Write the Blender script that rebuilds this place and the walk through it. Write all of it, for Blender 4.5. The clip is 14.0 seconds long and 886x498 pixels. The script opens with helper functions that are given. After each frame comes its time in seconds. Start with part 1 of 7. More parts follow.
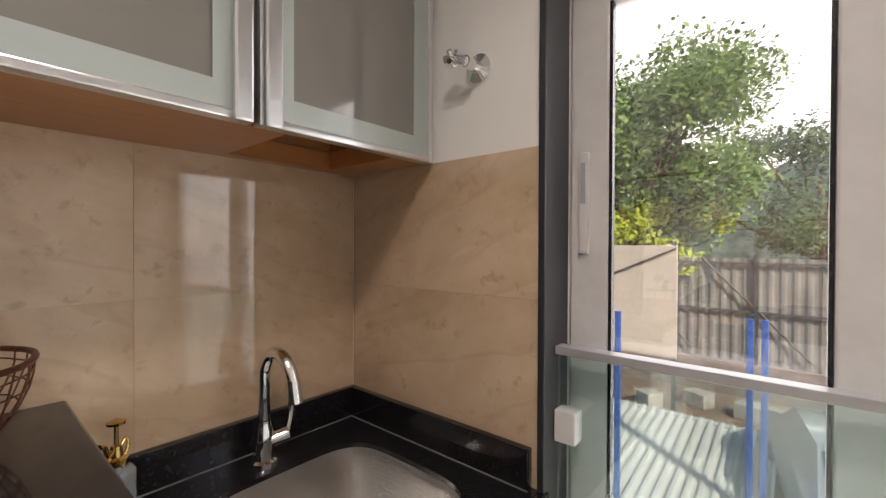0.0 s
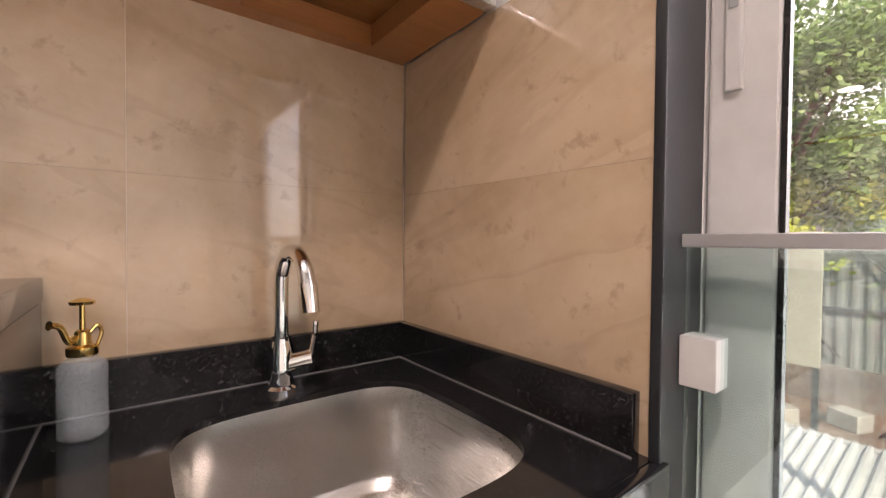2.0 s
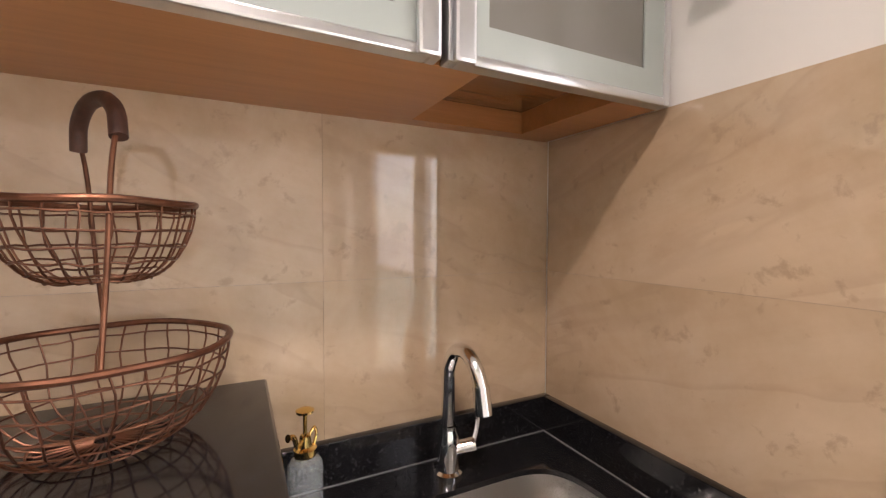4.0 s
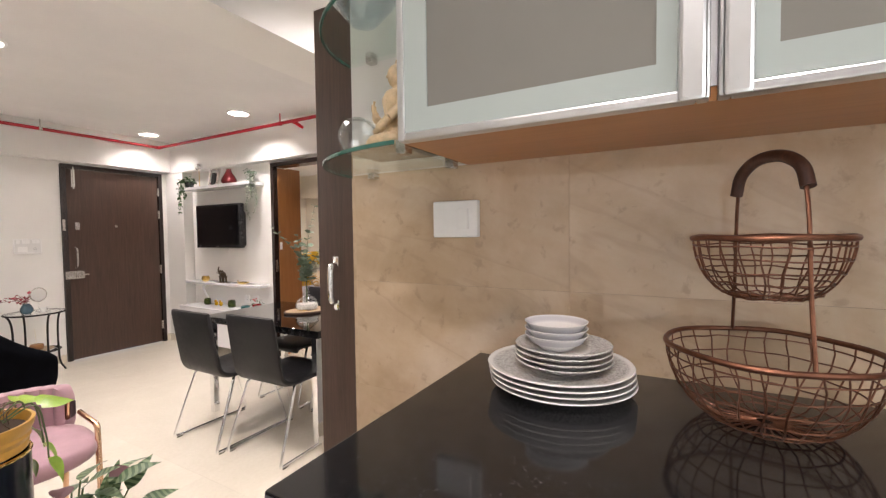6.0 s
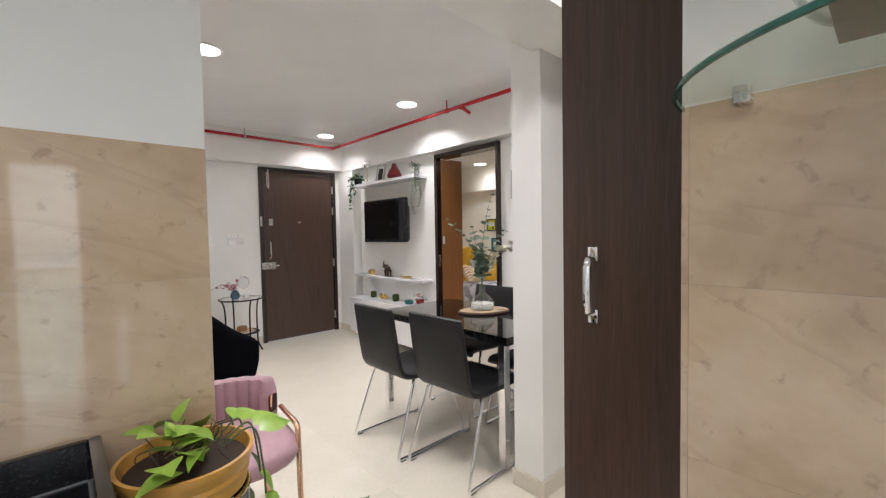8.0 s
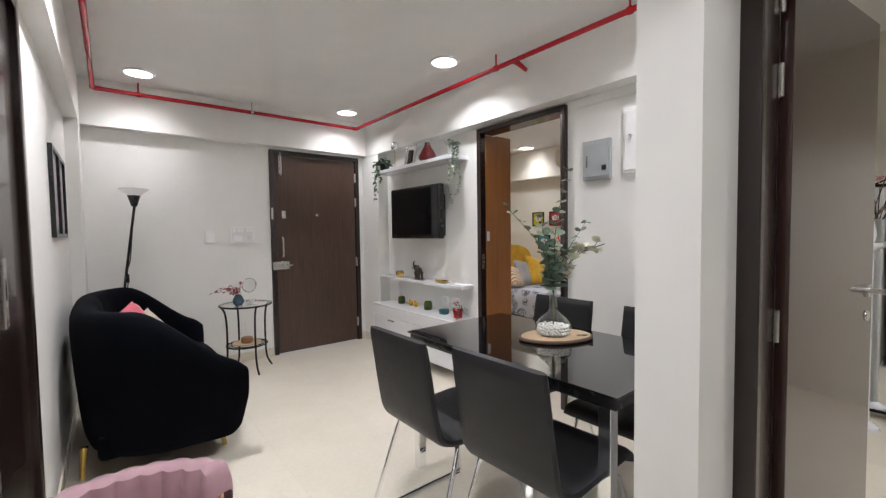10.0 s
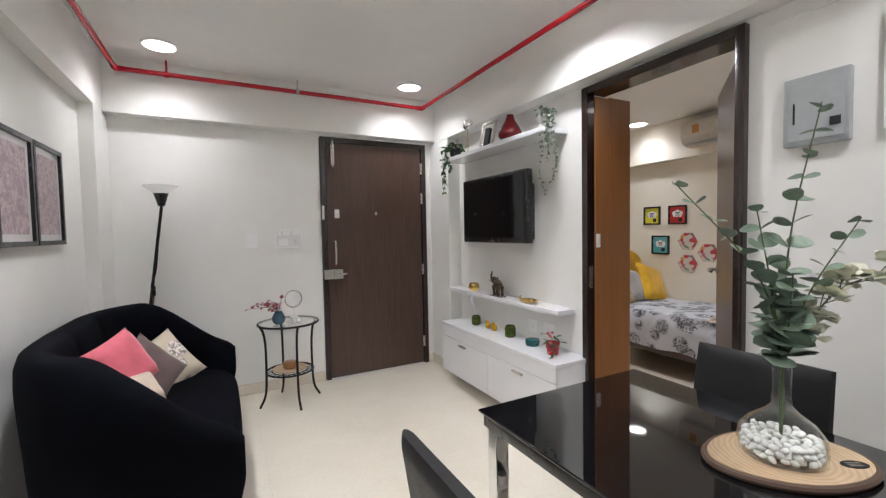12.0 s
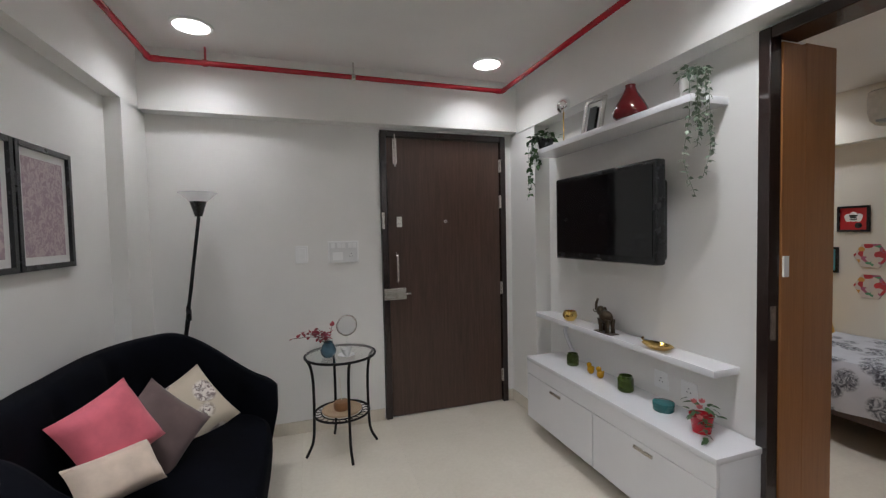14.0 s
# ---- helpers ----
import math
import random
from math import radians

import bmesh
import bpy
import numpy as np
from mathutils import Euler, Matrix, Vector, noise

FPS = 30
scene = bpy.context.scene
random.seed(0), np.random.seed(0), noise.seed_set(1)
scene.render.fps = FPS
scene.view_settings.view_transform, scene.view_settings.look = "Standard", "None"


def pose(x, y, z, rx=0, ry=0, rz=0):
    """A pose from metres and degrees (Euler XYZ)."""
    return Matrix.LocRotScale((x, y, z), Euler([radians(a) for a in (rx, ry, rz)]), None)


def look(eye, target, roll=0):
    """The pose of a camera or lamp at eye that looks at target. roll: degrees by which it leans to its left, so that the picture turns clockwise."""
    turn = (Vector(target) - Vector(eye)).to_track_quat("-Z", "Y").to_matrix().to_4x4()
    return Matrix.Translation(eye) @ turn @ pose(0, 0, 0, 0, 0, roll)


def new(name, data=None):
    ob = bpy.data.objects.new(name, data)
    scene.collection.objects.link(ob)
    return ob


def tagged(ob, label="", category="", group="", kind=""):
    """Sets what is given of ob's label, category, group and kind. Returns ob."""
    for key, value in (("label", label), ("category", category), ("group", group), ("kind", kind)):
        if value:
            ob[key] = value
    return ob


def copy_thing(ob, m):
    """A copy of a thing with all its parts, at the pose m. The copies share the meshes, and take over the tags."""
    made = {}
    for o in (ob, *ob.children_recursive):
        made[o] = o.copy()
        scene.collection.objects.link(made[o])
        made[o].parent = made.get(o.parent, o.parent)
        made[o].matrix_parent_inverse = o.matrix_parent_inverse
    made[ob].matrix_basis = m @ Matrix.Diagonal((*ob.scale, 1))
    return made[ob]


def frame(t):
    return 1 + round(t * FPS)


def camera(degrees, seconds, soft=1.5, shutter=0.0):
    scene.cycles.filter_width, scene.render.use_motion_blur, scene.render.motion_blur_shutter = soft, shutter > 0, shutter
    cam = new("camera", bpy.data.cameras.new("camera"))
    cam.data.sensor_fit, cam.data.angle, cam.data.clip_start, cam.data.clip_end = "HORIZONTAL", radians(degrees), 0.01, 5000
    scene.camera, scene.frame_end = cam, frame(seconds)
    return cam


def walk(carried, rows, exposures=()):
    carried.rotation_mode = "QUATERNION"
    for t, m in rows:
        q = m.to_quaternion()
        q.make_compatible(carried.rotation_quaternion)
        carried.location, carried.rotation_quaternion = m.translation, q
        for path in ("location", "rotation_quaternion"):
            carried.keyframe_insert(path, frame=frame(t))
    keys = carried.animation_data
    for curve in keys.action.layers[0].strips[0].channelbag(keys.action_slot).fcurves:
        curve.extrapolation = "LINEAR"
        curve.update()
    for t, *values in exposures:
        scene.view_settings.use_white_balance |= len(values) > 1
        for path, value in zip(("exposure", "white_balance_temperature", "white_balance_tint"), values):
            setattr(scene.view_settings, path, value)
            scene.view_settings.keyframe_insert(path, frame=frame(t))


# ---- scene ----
cam = camera(93.9, 14.0, 1.3)
PATH = [
    (0, (-0.439, -0.223, 1.298), (-1.732, 1.302, 1.278), 0.2),
    (0.5, (-0.512, -0.143, 1.295), (-1.998, 1.195, 1.27), 0.4),
    (1, (-0.538, -0.082, 1.231), (-2.104, 1.162, 1.2), 0.5),
    (1.5, (-0.54, -0.034, 1.166), (-2.13, 1.179, 1.131), 0.5),
    (2, (-0.563, -0.01, 1.095), (-2.156, 1.199, 1.056), 0.5),
    (2.2, (-0.565, -0.005, 1.074), (-2.163, 1.197, 1.031), 0.5),
    (4.3, (-0.627, -0.174, 1.31), (-2.502, 0.517, 1.22), -0.1),
    (4.5, (-0.624, -0.192, 1.324), (-2.555, 0.318, 1.228), -0.2),
    (5, (-0.597, -0.249, 1.337), (-2.594, -0.201, 1.243), -0.6),
    (5.5, (-0.539, -0.328, 1.331), (-2.477, -0.817, 1.249), -0.9),
    (6, (-0.465, -0.404, 1.321), (-2.217, -1.366, 1.247), -0.7),
    (6.5, (-0.442, -0.47, 1.318), (-1.989, -1.736, 1.241), -1.0),
    (7, (-0.475, -0.599, 1.305), (-1.889, -2.01, 1.226), -1.0),
    (7.5, (-0.521, -0.764, 1.307), (-1.884, -2.226, 1.227), -1.0),
    (7.7, (-0.553, -0.837, 1.3), (-1.915, -2.299, 1.222), -1.0),
    (9.8, (-0.996, -1.568, 1.246), (-2.283, -3.097, 1.163), -0.8),
    (10, (-1.084, -1.639, 1.259), (-2.335, -3.197, 1.172), -0.8),
    (10.5, (-1.223, -1.81, 1.249), (-2.393, -3.429, 1.16), -0.9),
    (11, (-1.361, -2.026, 1.255), (-2.442, -3.707, 1.167), -0.9),
    (11.5, (-1.481, -2.21, 1.268), (-2.481, -3.939, 1.18), -1.0),
    (12, (-1.616, -2.39, 1.286), (-2.55, -4.157, 1.198), -1.1),
    (12.5, (-1.672, -2.569, 1.278), (-2.565, -4.356, 1.19), -1.0),
    (13, (-1.714, -2.781, 1.295), (-2.553, -4.595, 1.211), -1.1),
    (13.5, (-1.789, -2.936, 1.33), (-2.542, -4.787, 1.248), -1.1),
    (14, (-1.85, -3.04, 1.366), (-2.472, -4.939, 1.287), -1.2),
]
walk(cam, [(t, look(eye, target, roll)) for t, eye, target, roll in PATH],
     exposures=[(0, 0.3, 7250, 22), (0.5, 0.55, 7400, 24), (1, 0.68, 7350, 28), (2, 0.9, 7450, 30), (4.5, 0.97, 7350, 24), (5.5, 0.85, 7150, 21), (6.5, 0.56, 6650, 18),
                (7.5, 0.45, 6350, 14), (10, 0.26, 6150, 13), (12.5, 0.38, 6100, 12), (13.4, 0.46, 6100, 12), (14, -0.38, 6050, 12)])

# ---- world and sun ----
world = bpy.data.worlds.new("sky")
scene.world = world
world.use_nodes = True
wn = world.node_tree
sky = wn.nodes.new("ShaderNodeTexSky")
sky.sky_type = "NISHITA"
sky.sun_disc = False
sky.sun_elevation, sky.sun_rotation = radians(40), radians(124)
wn.links.new(sky.outputs[0], wn.nodes["Background"].inputs[0])
wn.nodes["Background"].inputs[1].default_value = 0.15
sun = new("sun", bpy.data.lights.new("sun", "SUN"))
sun.data.energy, sun.data.angle, sun.data.color = 5.0, radians(0.5), (1, 0.93, 0.82)
sun.matrix_world = look((9, 2, 9), (0, 8, 0))


# ---- materials ----
class Mat:
    """A small node material builder."""

    def __init__(self, name, color=(0.8, 0.8, 0.8), rough=0.5, metal=0.0, **more):
        self.m = bpy.data.materials.new(name)
        self.m.use_nodes = True
        self.t = self.m.node_tree
        self.b = self.t.nodes["Principled BSDF"]
        self.b.inputs["Base Color"].default_value = (*color, 1)
        self.b.inputs["Roughness"].default_value = rough
        self.b.inputs["Metallic"].default_value = metal
        for k, v in more.items():
            self.b.inputs[k.replace("_", " ")].default_value = v

    def node(self, kind, **ins):
        n = self.t.nodes.new(kind)
        for k, v in ins.items():
            n.inputs[k.replace("_", " ")].default_value = v
        return n

    def link(self, a, b):
        self.t.links.new(a, b)

    def coords(self, scale=(1, 1, 1), rot=(0, 0, 0), space="Object"):
        tc = self.node("ShaderNodeTexCoord")
        mp = self.node("ShaderNodeMapping")
        mp.inputs["Scale"].default_value = scale
        mp.inputs["Rotation"].default_value = [radians(a) for a in rot]
        self.link(tc.outputs[space], mp.inputs[0])
        return mp.outputs[0]

    def world_coords(self, scale=(1, 1, 1), rot=(0, 0, 0)):
        g = self.node("ShaderNodeNewGeometry")
        mp = self.node("ShaderNodeMapping")
        mp.inputs["Scale"].default_value = scale
        mp.inputs["Rotation"].default_value = [radians(a) for a in rot]
        self.link(g.outputs["Position"], mp.inputs[0])
        return mp.outputs[0]

    def noise(self, vec, scale=5, detail=4, rough=0.6, distort=0.0):
        n = self.node("ShaderNodeTexNoise", Scale=scale, Detail=detail, Roughness=rough, Distortion=distort)
        self.link(vec, n.inputs["Vector"])
        return n.outputs[0]

    def ramp(self, fac, stops):
        r = self.node("ShaderNodeValToRGB")
        e = r.color_ramp.elements
        while len(e) < len(stops):
            e.new(0.5)
        for el, (p, c) in zip(e, stops):
            el.position = p
            el.color = (*c, 1) if len(c) == 3 else c
        self.link(fac, r.inputs[0])
        return r.outputs[0]

    def mix(self, fac, a, b, blend="MIX"):
        n = self.node("ShaderNodeMix")
        n.data_type, n.blend_type = "RGBA", blend
        for src, sock in ((fac, n.inputs[0]), (a, n.inputs[6]), (b, n.inputs[7])):
            if isinstance(src, (int, float)):
                sock.default_value = src
            elif isinstance(src, tuple):
                sock.default_value = (*src, 1)
            else:
                self.link(src, sock)
        return n.outputs[2]

    def color(self, out):
        self.link(out, self.b.inputs["Base Color"])
        return self

    def rough(self, out, lo, hi):
        n = self.node("ShaderNodeMapRange")
        n.inputs["To Min"].default_value, n.inputs["To Max"].default_value = lo, hi
        self.link(out, n.inputs[0])
        self.link(n.outputs[0], self.b.inputs["Roughness"])
        return self

    def bump(self, out, strength=0.2, dist=0.002):
        n = self.node("ShaderNodeBump", Strength=strength, Distance=dist)
        self.link(out, n.inputs["Height"])
        self.link(n.outputs[0], self.b.inputs["Normal"])
        return self

    def shade(self, lo=0.85, hi=1.0):
        """A factor that differs from object to object."""
        oi = self.node("ShaderNodeObjectInfo")
        n = self.node("ShaderNodeMapRange")
        n.inputs["To Min"].default_value, n.inputs["To Max"].default_value = lo, hi
        self.link(oi.outputs["Random"], n.inputs[0])
        return n.outputs[0]


def paint(name, color, rough=0.55, var=0.04, bump=0.08):
    m = Mat(name, color, rough)
    v = m.world_coords()
    n = m.noise(v, 1.3, 3)
    a, b = tuple(c * (1 - var) for c in color), tuple(min(1, c * (1 + var)) for c in color)
    m.color(m.ramp(n, [(0.3, a), (0.7, b)]))
    m.bump(m.noise(v, 160, 3), bump, 0.001)
    return m.m


def wood(name, dark, light, rough=0.35, along="z", scale=1.0, coat=0.0):
    m = Mat(name, light, rough, Coat_Weight=coat)
    sc = {"z": (30, 30, 1.2), "x": (1.2, 30, 30), "y": (30, 1.2, 30)}[along]
    v = m.world_coords(tuple(s * scale for s in sc))
    n = m.noise(v, 2.2, 6, 0.65, 0.8)
    n2 = m.noise(m.world_coords(tuple(s * scale * 5 for s in sc)), 3, 3)
    c = m.ramp(n, [(0.25, dark), (0.72, light)])
    m.color(m.mix(0.25, c, m.ramp(n2, [(0.35, dark), (0.65, light)])))
    m.rough(n2, rough * 0.85, rough * 1.2)
    m.bump(n2, 0.06, 0.001)
    return m.m


def marble(name):
    m = Mat(name, (0.5, 0.4, 0.3), 0.08, Coat_Weight=0.7, IOR=1.58)
    v = m.world_coords((1, 1, 1), (22, 20, 10))
    oi = m.node("ShaderNodeObjectInfo")
    off = m.node("ShaderNodeVectorMath")
    off.operation = "SCALE"
    off.inputs[0].default_value = (3.1, 1.7, 5.3)
    m.link(oi.outputs["Random"], off.inputs["Scale"])
    add = m.node("ShaderNodeVectorMath")
    m.link(v, add.inputs[0])
    m.link(off.outputs[0], add.inputs[1])
    st = m.node("ShaderNodeMapping")
    st.inputs["Scale"].default_value = (1.3, 1.3, 6.5)
    m.link(add.outputs[0], st.inputs[0])
    broad = m.noise(st.outputs[0], 1.3, 5, 0.6, 0.25)
    cloud = m.noise(add.outputs[0], 3.2, 7, 0.66, 0.4)
    vein = m.noise(st.outputs[0], 1.1, 4, 0.5, 0.4)
    spots = m.noise(add.outputs[0], 26, 5, 0.65, 0.3)
    c = m.ramp(broad, [(0.30, (0.46, 0.33, 0.205)), (0.5, (0.54, 0.395, 0.265)), (0.70, (0.62, 0.475, 0.34))])
    c = m.mix(0.5, c, m.ramp(cloud, [(0.36, (0.42, 0.30, 0.185)), (0.64, (0.65, 0.505, 0.365))]))
    vf = m.ramp(vein, [(0.44, (0, 0, 0)), (0.485, (0.20, 0.20, 0.20)), (0.5, (0, 0, 0))])
    c = m.mix(vf, c, (0.33, 0.225, 0.15))
    sf = m.ramp(spots, [(0.59, (0, 0, 0)), (0.68, (0.5, 0.5, 0.5))])
    c = m.mix(sf, c, (0.35, 0.25, 0.17))
    m.color(c)
    m.rough(cloud, 0.035, 0.07)
    return m.m


def granite(name):
    m = Mat(name, (0.01, 0.01, 0.012), 0.1, Coat_Weight=0.2)
    v = m.world_coords()
    vo = m.node("ShaderNodeTexVoronoi", Scale=210)
    m.link(v, vo.inputs["Vector"])
    n = m.noise(v, 165, 4, 0.7)
    n2 = m.noise(v, 9, 3)
    c = m.ramp(n, [(0.42, (0.005, 0.005, 0.006)), (0.58, (0.014, 0.014, 0.016)), (0.70, (0.06, 0.06, 0.064))])
    n3 = m.noise(v, 36, 5, 0.75)
    c = m.mix(m.ramp(n3, [(0.48, (0, 0, 0)), (0.68, (0.4, 0.4, 0.4))]), c, (0.03, 0.03, 0.034))
    c = m.mix(0.25, c, m.ramp(vo.outputs["Distance"], [(0.0, (0.09, 0.09, 0.095)), (0.25, (0.008, 0.008, 0.009))]))
    m.color(c)
    m.rough(n2, 0.06, 0.14)
    return m.m


def floor_tile(name):
    m = Mat(name, (0.66, 0.6, 0.5), 0.12, Coat_Weight=0.25)
    v = m.world_coords()
    n = m.noise(v, 2.2, 5, 0.6, 0.5)
    n2 = m.noise(v, 45, 4, 0.6)
    c = m.ramp(n, [(0.3, (0.70, 0.64, 0.53)), (0.7, (0.77, 0.71, 0.60))])
    c = m.mix(0.15, c, m.ramp(n2, [(0.35, (0.62, 0.56, 0.46)), (0.65, (0.82, 0.77, 0.67))]))
    c = m.mix(1.0, c, m.shade(0.95, 1.0), "MULTIPLY")
    m.color(c)
    m.rough(n, 0.10, 0.2)
    return m.m


def cloth(name, color, rough=0.85, scale=700, var=0.2, sheen=0.3, wrinkle=0.15):
    m = Mat(name, color, rough, Sheen_Weight=sheen, Sheen_Roughness=0.4)
    v = m.coords()
    n = m.noise(v, 6, 4)
    f = m.noise(v, scale, 2)
    a, b = tuple(c * (1 - var) for c in color), tuple(min(1, c * (1 + var)) for c in color)
    m.color(m.ramp(n, [(0.3, a), (0.7, b)]))
    h = m.mix(0.25, n, f)
    m.bump(h, wrinkle, 0.004)
    return m.m


def glossy(name, color, rough=0.3, metal=0.0, var=0.12, scale=25, bump=0.02, **more):
    """Paint, plastic or metal with slight smudges."""
    m = Mat(name, color, rough, metal, **more)
    v = m.coords()
    n = m.noise(v, scale, 4)
    a, b = tuple(c * (1 - var) for c in color), tuple(min(1, c * (1 + var * 0.5)) for c in color)
    m.color(m.ramp(n, [(0.3, a), (0.7, b)]))
    m.rough(n, rough * 0.8, min(1, rough * 1.3))
    if bump:
        m.bump(m.noise(v, 300, 2), bump, 0.0008)
    return m.m


def thin_glass(name, tint=(0.93, 0.97, 0.95), gloss=1.0, facing=0.035):
    """A pane: clear, with the mirror gloss of its angle."""
    m = bpy.data.materials.new(name)
    m.use_nodes = True
    t = m.node_tree
    t.nodes.remove(t.nodes["Principled BSDF"])
    tr, gl, mx, fr = (t.nodes.new(k) for k in ("ShaderNodeBsdfTransparent", "ShaderNodeBsdfGlossy", "ShaderNodeMixShader", "ShaderNodeLayerWeight"))
    tr.inputs[0].default_value = (*tint, 1)
    gl.inputs["Roughness"].default_value = 0.01
    gl.inputs["Color"].default_value = (gloss, gloss, gloss, 1)
    fr.inputs[0].default_value = 0.5
    pw, ad = t.nodes.new("ShaderNodeMath"), t.nodes.new("ShaderNodeMath")
    pw.operation, ad.operation = "POWER", "MULTIPLY_ADD"
    pw.inputs[1].default_value, ad.inputs[1].default_value, ad.inputs[2].default_value = 4.5, 0.8, facing
    t.links.new(fr.outputs["Facing"], pw.inputs[0])
    t.links.new(pw.outputs[0], ad.inputs[0])
    t.links.new(ad.outputs[0], mx.inputs[0])
    t.links.new(tr.outputs[0], mx.inputs[1])
    t.links.new(gl.outputs[0], mx.inputs[2])
    t.links.new(mx.outputs[0], t.nodes["Material Output"].inputs[0])
    return m


def glow(name, color, strength):
    m = Mat(name, (0.9, 0.9, 0.9), 0.5)
    m.b.inputs["Emission Color"].default_value = (*color, 1)
    m.b.inputs["Emission Strength"].default_value = strength
    return m.m


def leafy(name, a, b, rough=0.4, sub=0.0):
    m = Mat(name, a, rough)
    n = m.noise(m.coords(), 40, 4)
    g = m.node("ShaderNodeNewGeometry")
    c = m.mix(g.outputs["Random Per Island"], a, b)
    c = m.mix(m.shade(0.0, 0.5), c, b)
    m.color(m.mix(m.ramp(n, [(0.4, (0, 0, 0)), (0.7, (0.4, 0.4, 0.4))]), c, tuple(x * 0.6 for x in a)))
    m.b.inputs["Subsurface Weight"].default_value = sub
    return m.m


def brushed(name, color, rough=0.28):
    m = Mat(name, color, rough, 1.0)
    v = m.coords((2, 120, 120))
    n = m.noise(v, 6, 3)
    n2 = m.noise(m.coords(), 8, 3)
    m.color(m.ramp(n2, [(0.3, tuple(c * 0.88 for c in color)), (0.7, color)]))
    m.rough(n, rough * 0.75, rough * 1.35)
    m.bump(n, 0.03, 0.0005)
    return m.m


WHITE = paint("white_wall_paint", (0.80, 0.79, 0.76), 0.55)
CEIL = paint("ceiling_paint", (0.78, 0.77, 0.75), 0.7)
CREAM = paint("cream_wall_paint", (0.78, 0.75, 0.66), 0.6)
FLOOR = floor_tile("cream_vitrified_tile")
GROUT = paint("grout", (0.50, 0.41, 0.31), 0.8)
SEAL = paint("grey_sealant", (0.20, 0.20, 0.20), 0.6)
SKIRT = floor_tile("skirting_tile")
MARBLE = marble("beige_marble_tile")
GRANITE = granite("black_granite")
STONE = paint("dark_stone_jamb", (0.022, 0.024, 0.028), 0.35, 0.25, 0.15)
DOORGLOSS = wood("glossy_brown_laminate", (0.030, 0.013, 0.011), (0.075, 0.036, 0.030), 0.2, coat=0.5)
DOOR = wood("dark_brown_laminate", (0.036, 0.019, 0.013), (0.100, 0.057, 0.041), 0.32)
FRAME = wood("dark_frame_polish", (0.010, 0.005, 0.004), (0.030, 0.015, 0.012), 0.25, coat=0.3)
ORANGE = wood("orange_laminate", (0.30, 0.12, 0.035), (0.42, 0.18, 0.06), 0.35)
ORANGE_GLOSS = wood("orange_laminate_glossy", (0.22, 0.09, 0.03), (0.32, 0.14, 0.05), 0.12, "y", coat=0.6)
ORANGE_X = wood("orange_laminate_shelf", (0.34, 0.14, 0.045), (0.46, 0.20, 0.075), 0.35, "y")
RAILBAR = glossy("grey_anodised_bar", (0.40, 0.40, 0.41), 0.35, 0.3, 0.06)
ALU = brushed("brushed_aluminium", (0.75, 0.76, 0.77), 0.3)
CHROME = glossy("chrome", (0.86, 0.87, 0.88), 0.05, 1.0, 0.03, bump=0)
STEEL = brushed("brushed_steel", (0.72, 0.70, 0.67), 0.27)
SATIN = brushed("satin_nickel", (0.66, 0.64, 0.6), 0.25)
BRASS = glossy("polished_brass", (0.80, 0.55, 0.20), 0.15, 1.0, 0.15)
GOLD = glossy("gold_paint", (0.75, 0.52, 0.16), 0.22, 1.0, 0.2)
ROSE = glossy("rose_gold", (0.83, 0.52, 0.34), 0.18, 1.0, 0.08)
COPPER = glossy("antique_copper_wire", (0.20, 0.085, 0.05), 0.4, 0.85, 0.35, 60)
BRONZE = glossy("dark_bronze", (0.10, 0.075, 0.05), 0.35, 0.9, 0.4, 60, 0.3)
IRON = glossy("black_iron", (0.012, 0.011, 0.011), 0.45, 0.6, 0.3, 40, 0.1)
PLASTIC = glossy("white_plastic", (0.86, 0.86, 0.85), 0.3, 0, 0.03)
GREYWHITE = glossy("off_white_plastic", (0.74, 0.74, 0.73), 0.35, 0, 0.03)
LACQUER = glossy("white_gloss_lacquer", (0.80, 0.80, 0.82), 0.10, 0, 0.02, 4, 0, Coat_Weight=0.5)
UPVC = glossy("white_upvc", (0.62, 0.61, 0.60), 0.35, 0, 0.06)
BLACKP = glossy("black_plastic", (0.012, 0.012, 0.013), 0.25, 0, 0.15)
SCREEN = glossy("tv_screen", (0.004, 0.004, 0.005), 0.06, 0, 0.1, 3, 0)
RED = glossy("red_pipe_paint", (0.42, 0.008, 0.018), 0.22, 0, 0.12, 12, 0.05)
GREYMETAL = glossy("grey_enamel", (0.40, 0.42, 0.43), 0.35, 0.2, 0.06)
FROST = glossy("frosted_glass_border", (0.36, 0.41, 0.39), 0.22, 0, 0.03, 6, 0, Coat_Weight=0.3)
SMOKE = glossy("grey_cabinet_glass", (0.19, 0.185, 0.165), 0.06, 0, 0.08, 2, 0, Coat_Weight=0.6)
BLACKGLASS = glossy("black_table_glass", (0.006, 0.006, 0.007), 0.03, 0, 0.2, 4, 0, Coat_Weight=0.5)
GLASS = thin_glass("clear_glass", (0.985, 0.99, 0.985))
SHELFGLASS = thin_glass("shelf_glass", (0.90, 0.96, 0.93), 1.0, 0.06)
GLASSEDGE = glossy("green_glass_edge", (0.05, 0.20, 0.16), 0.08, 0, 0.3, 20, 0, Transmission_Weight=0.35)
PANE = thin_glass("window_pane", (0.95, 0.97, 0.97), 1.0, 0.10)
RAILPANE = thin_glass("rail_pane", (0.82, 0.90, 0.88), 1.0, 0.08)
SHADE = Mat("pale_shade_glass", (0.85, 0.85, 0.84), 0.3, Transmission_Weight=0.3, Alpha=0.45).m
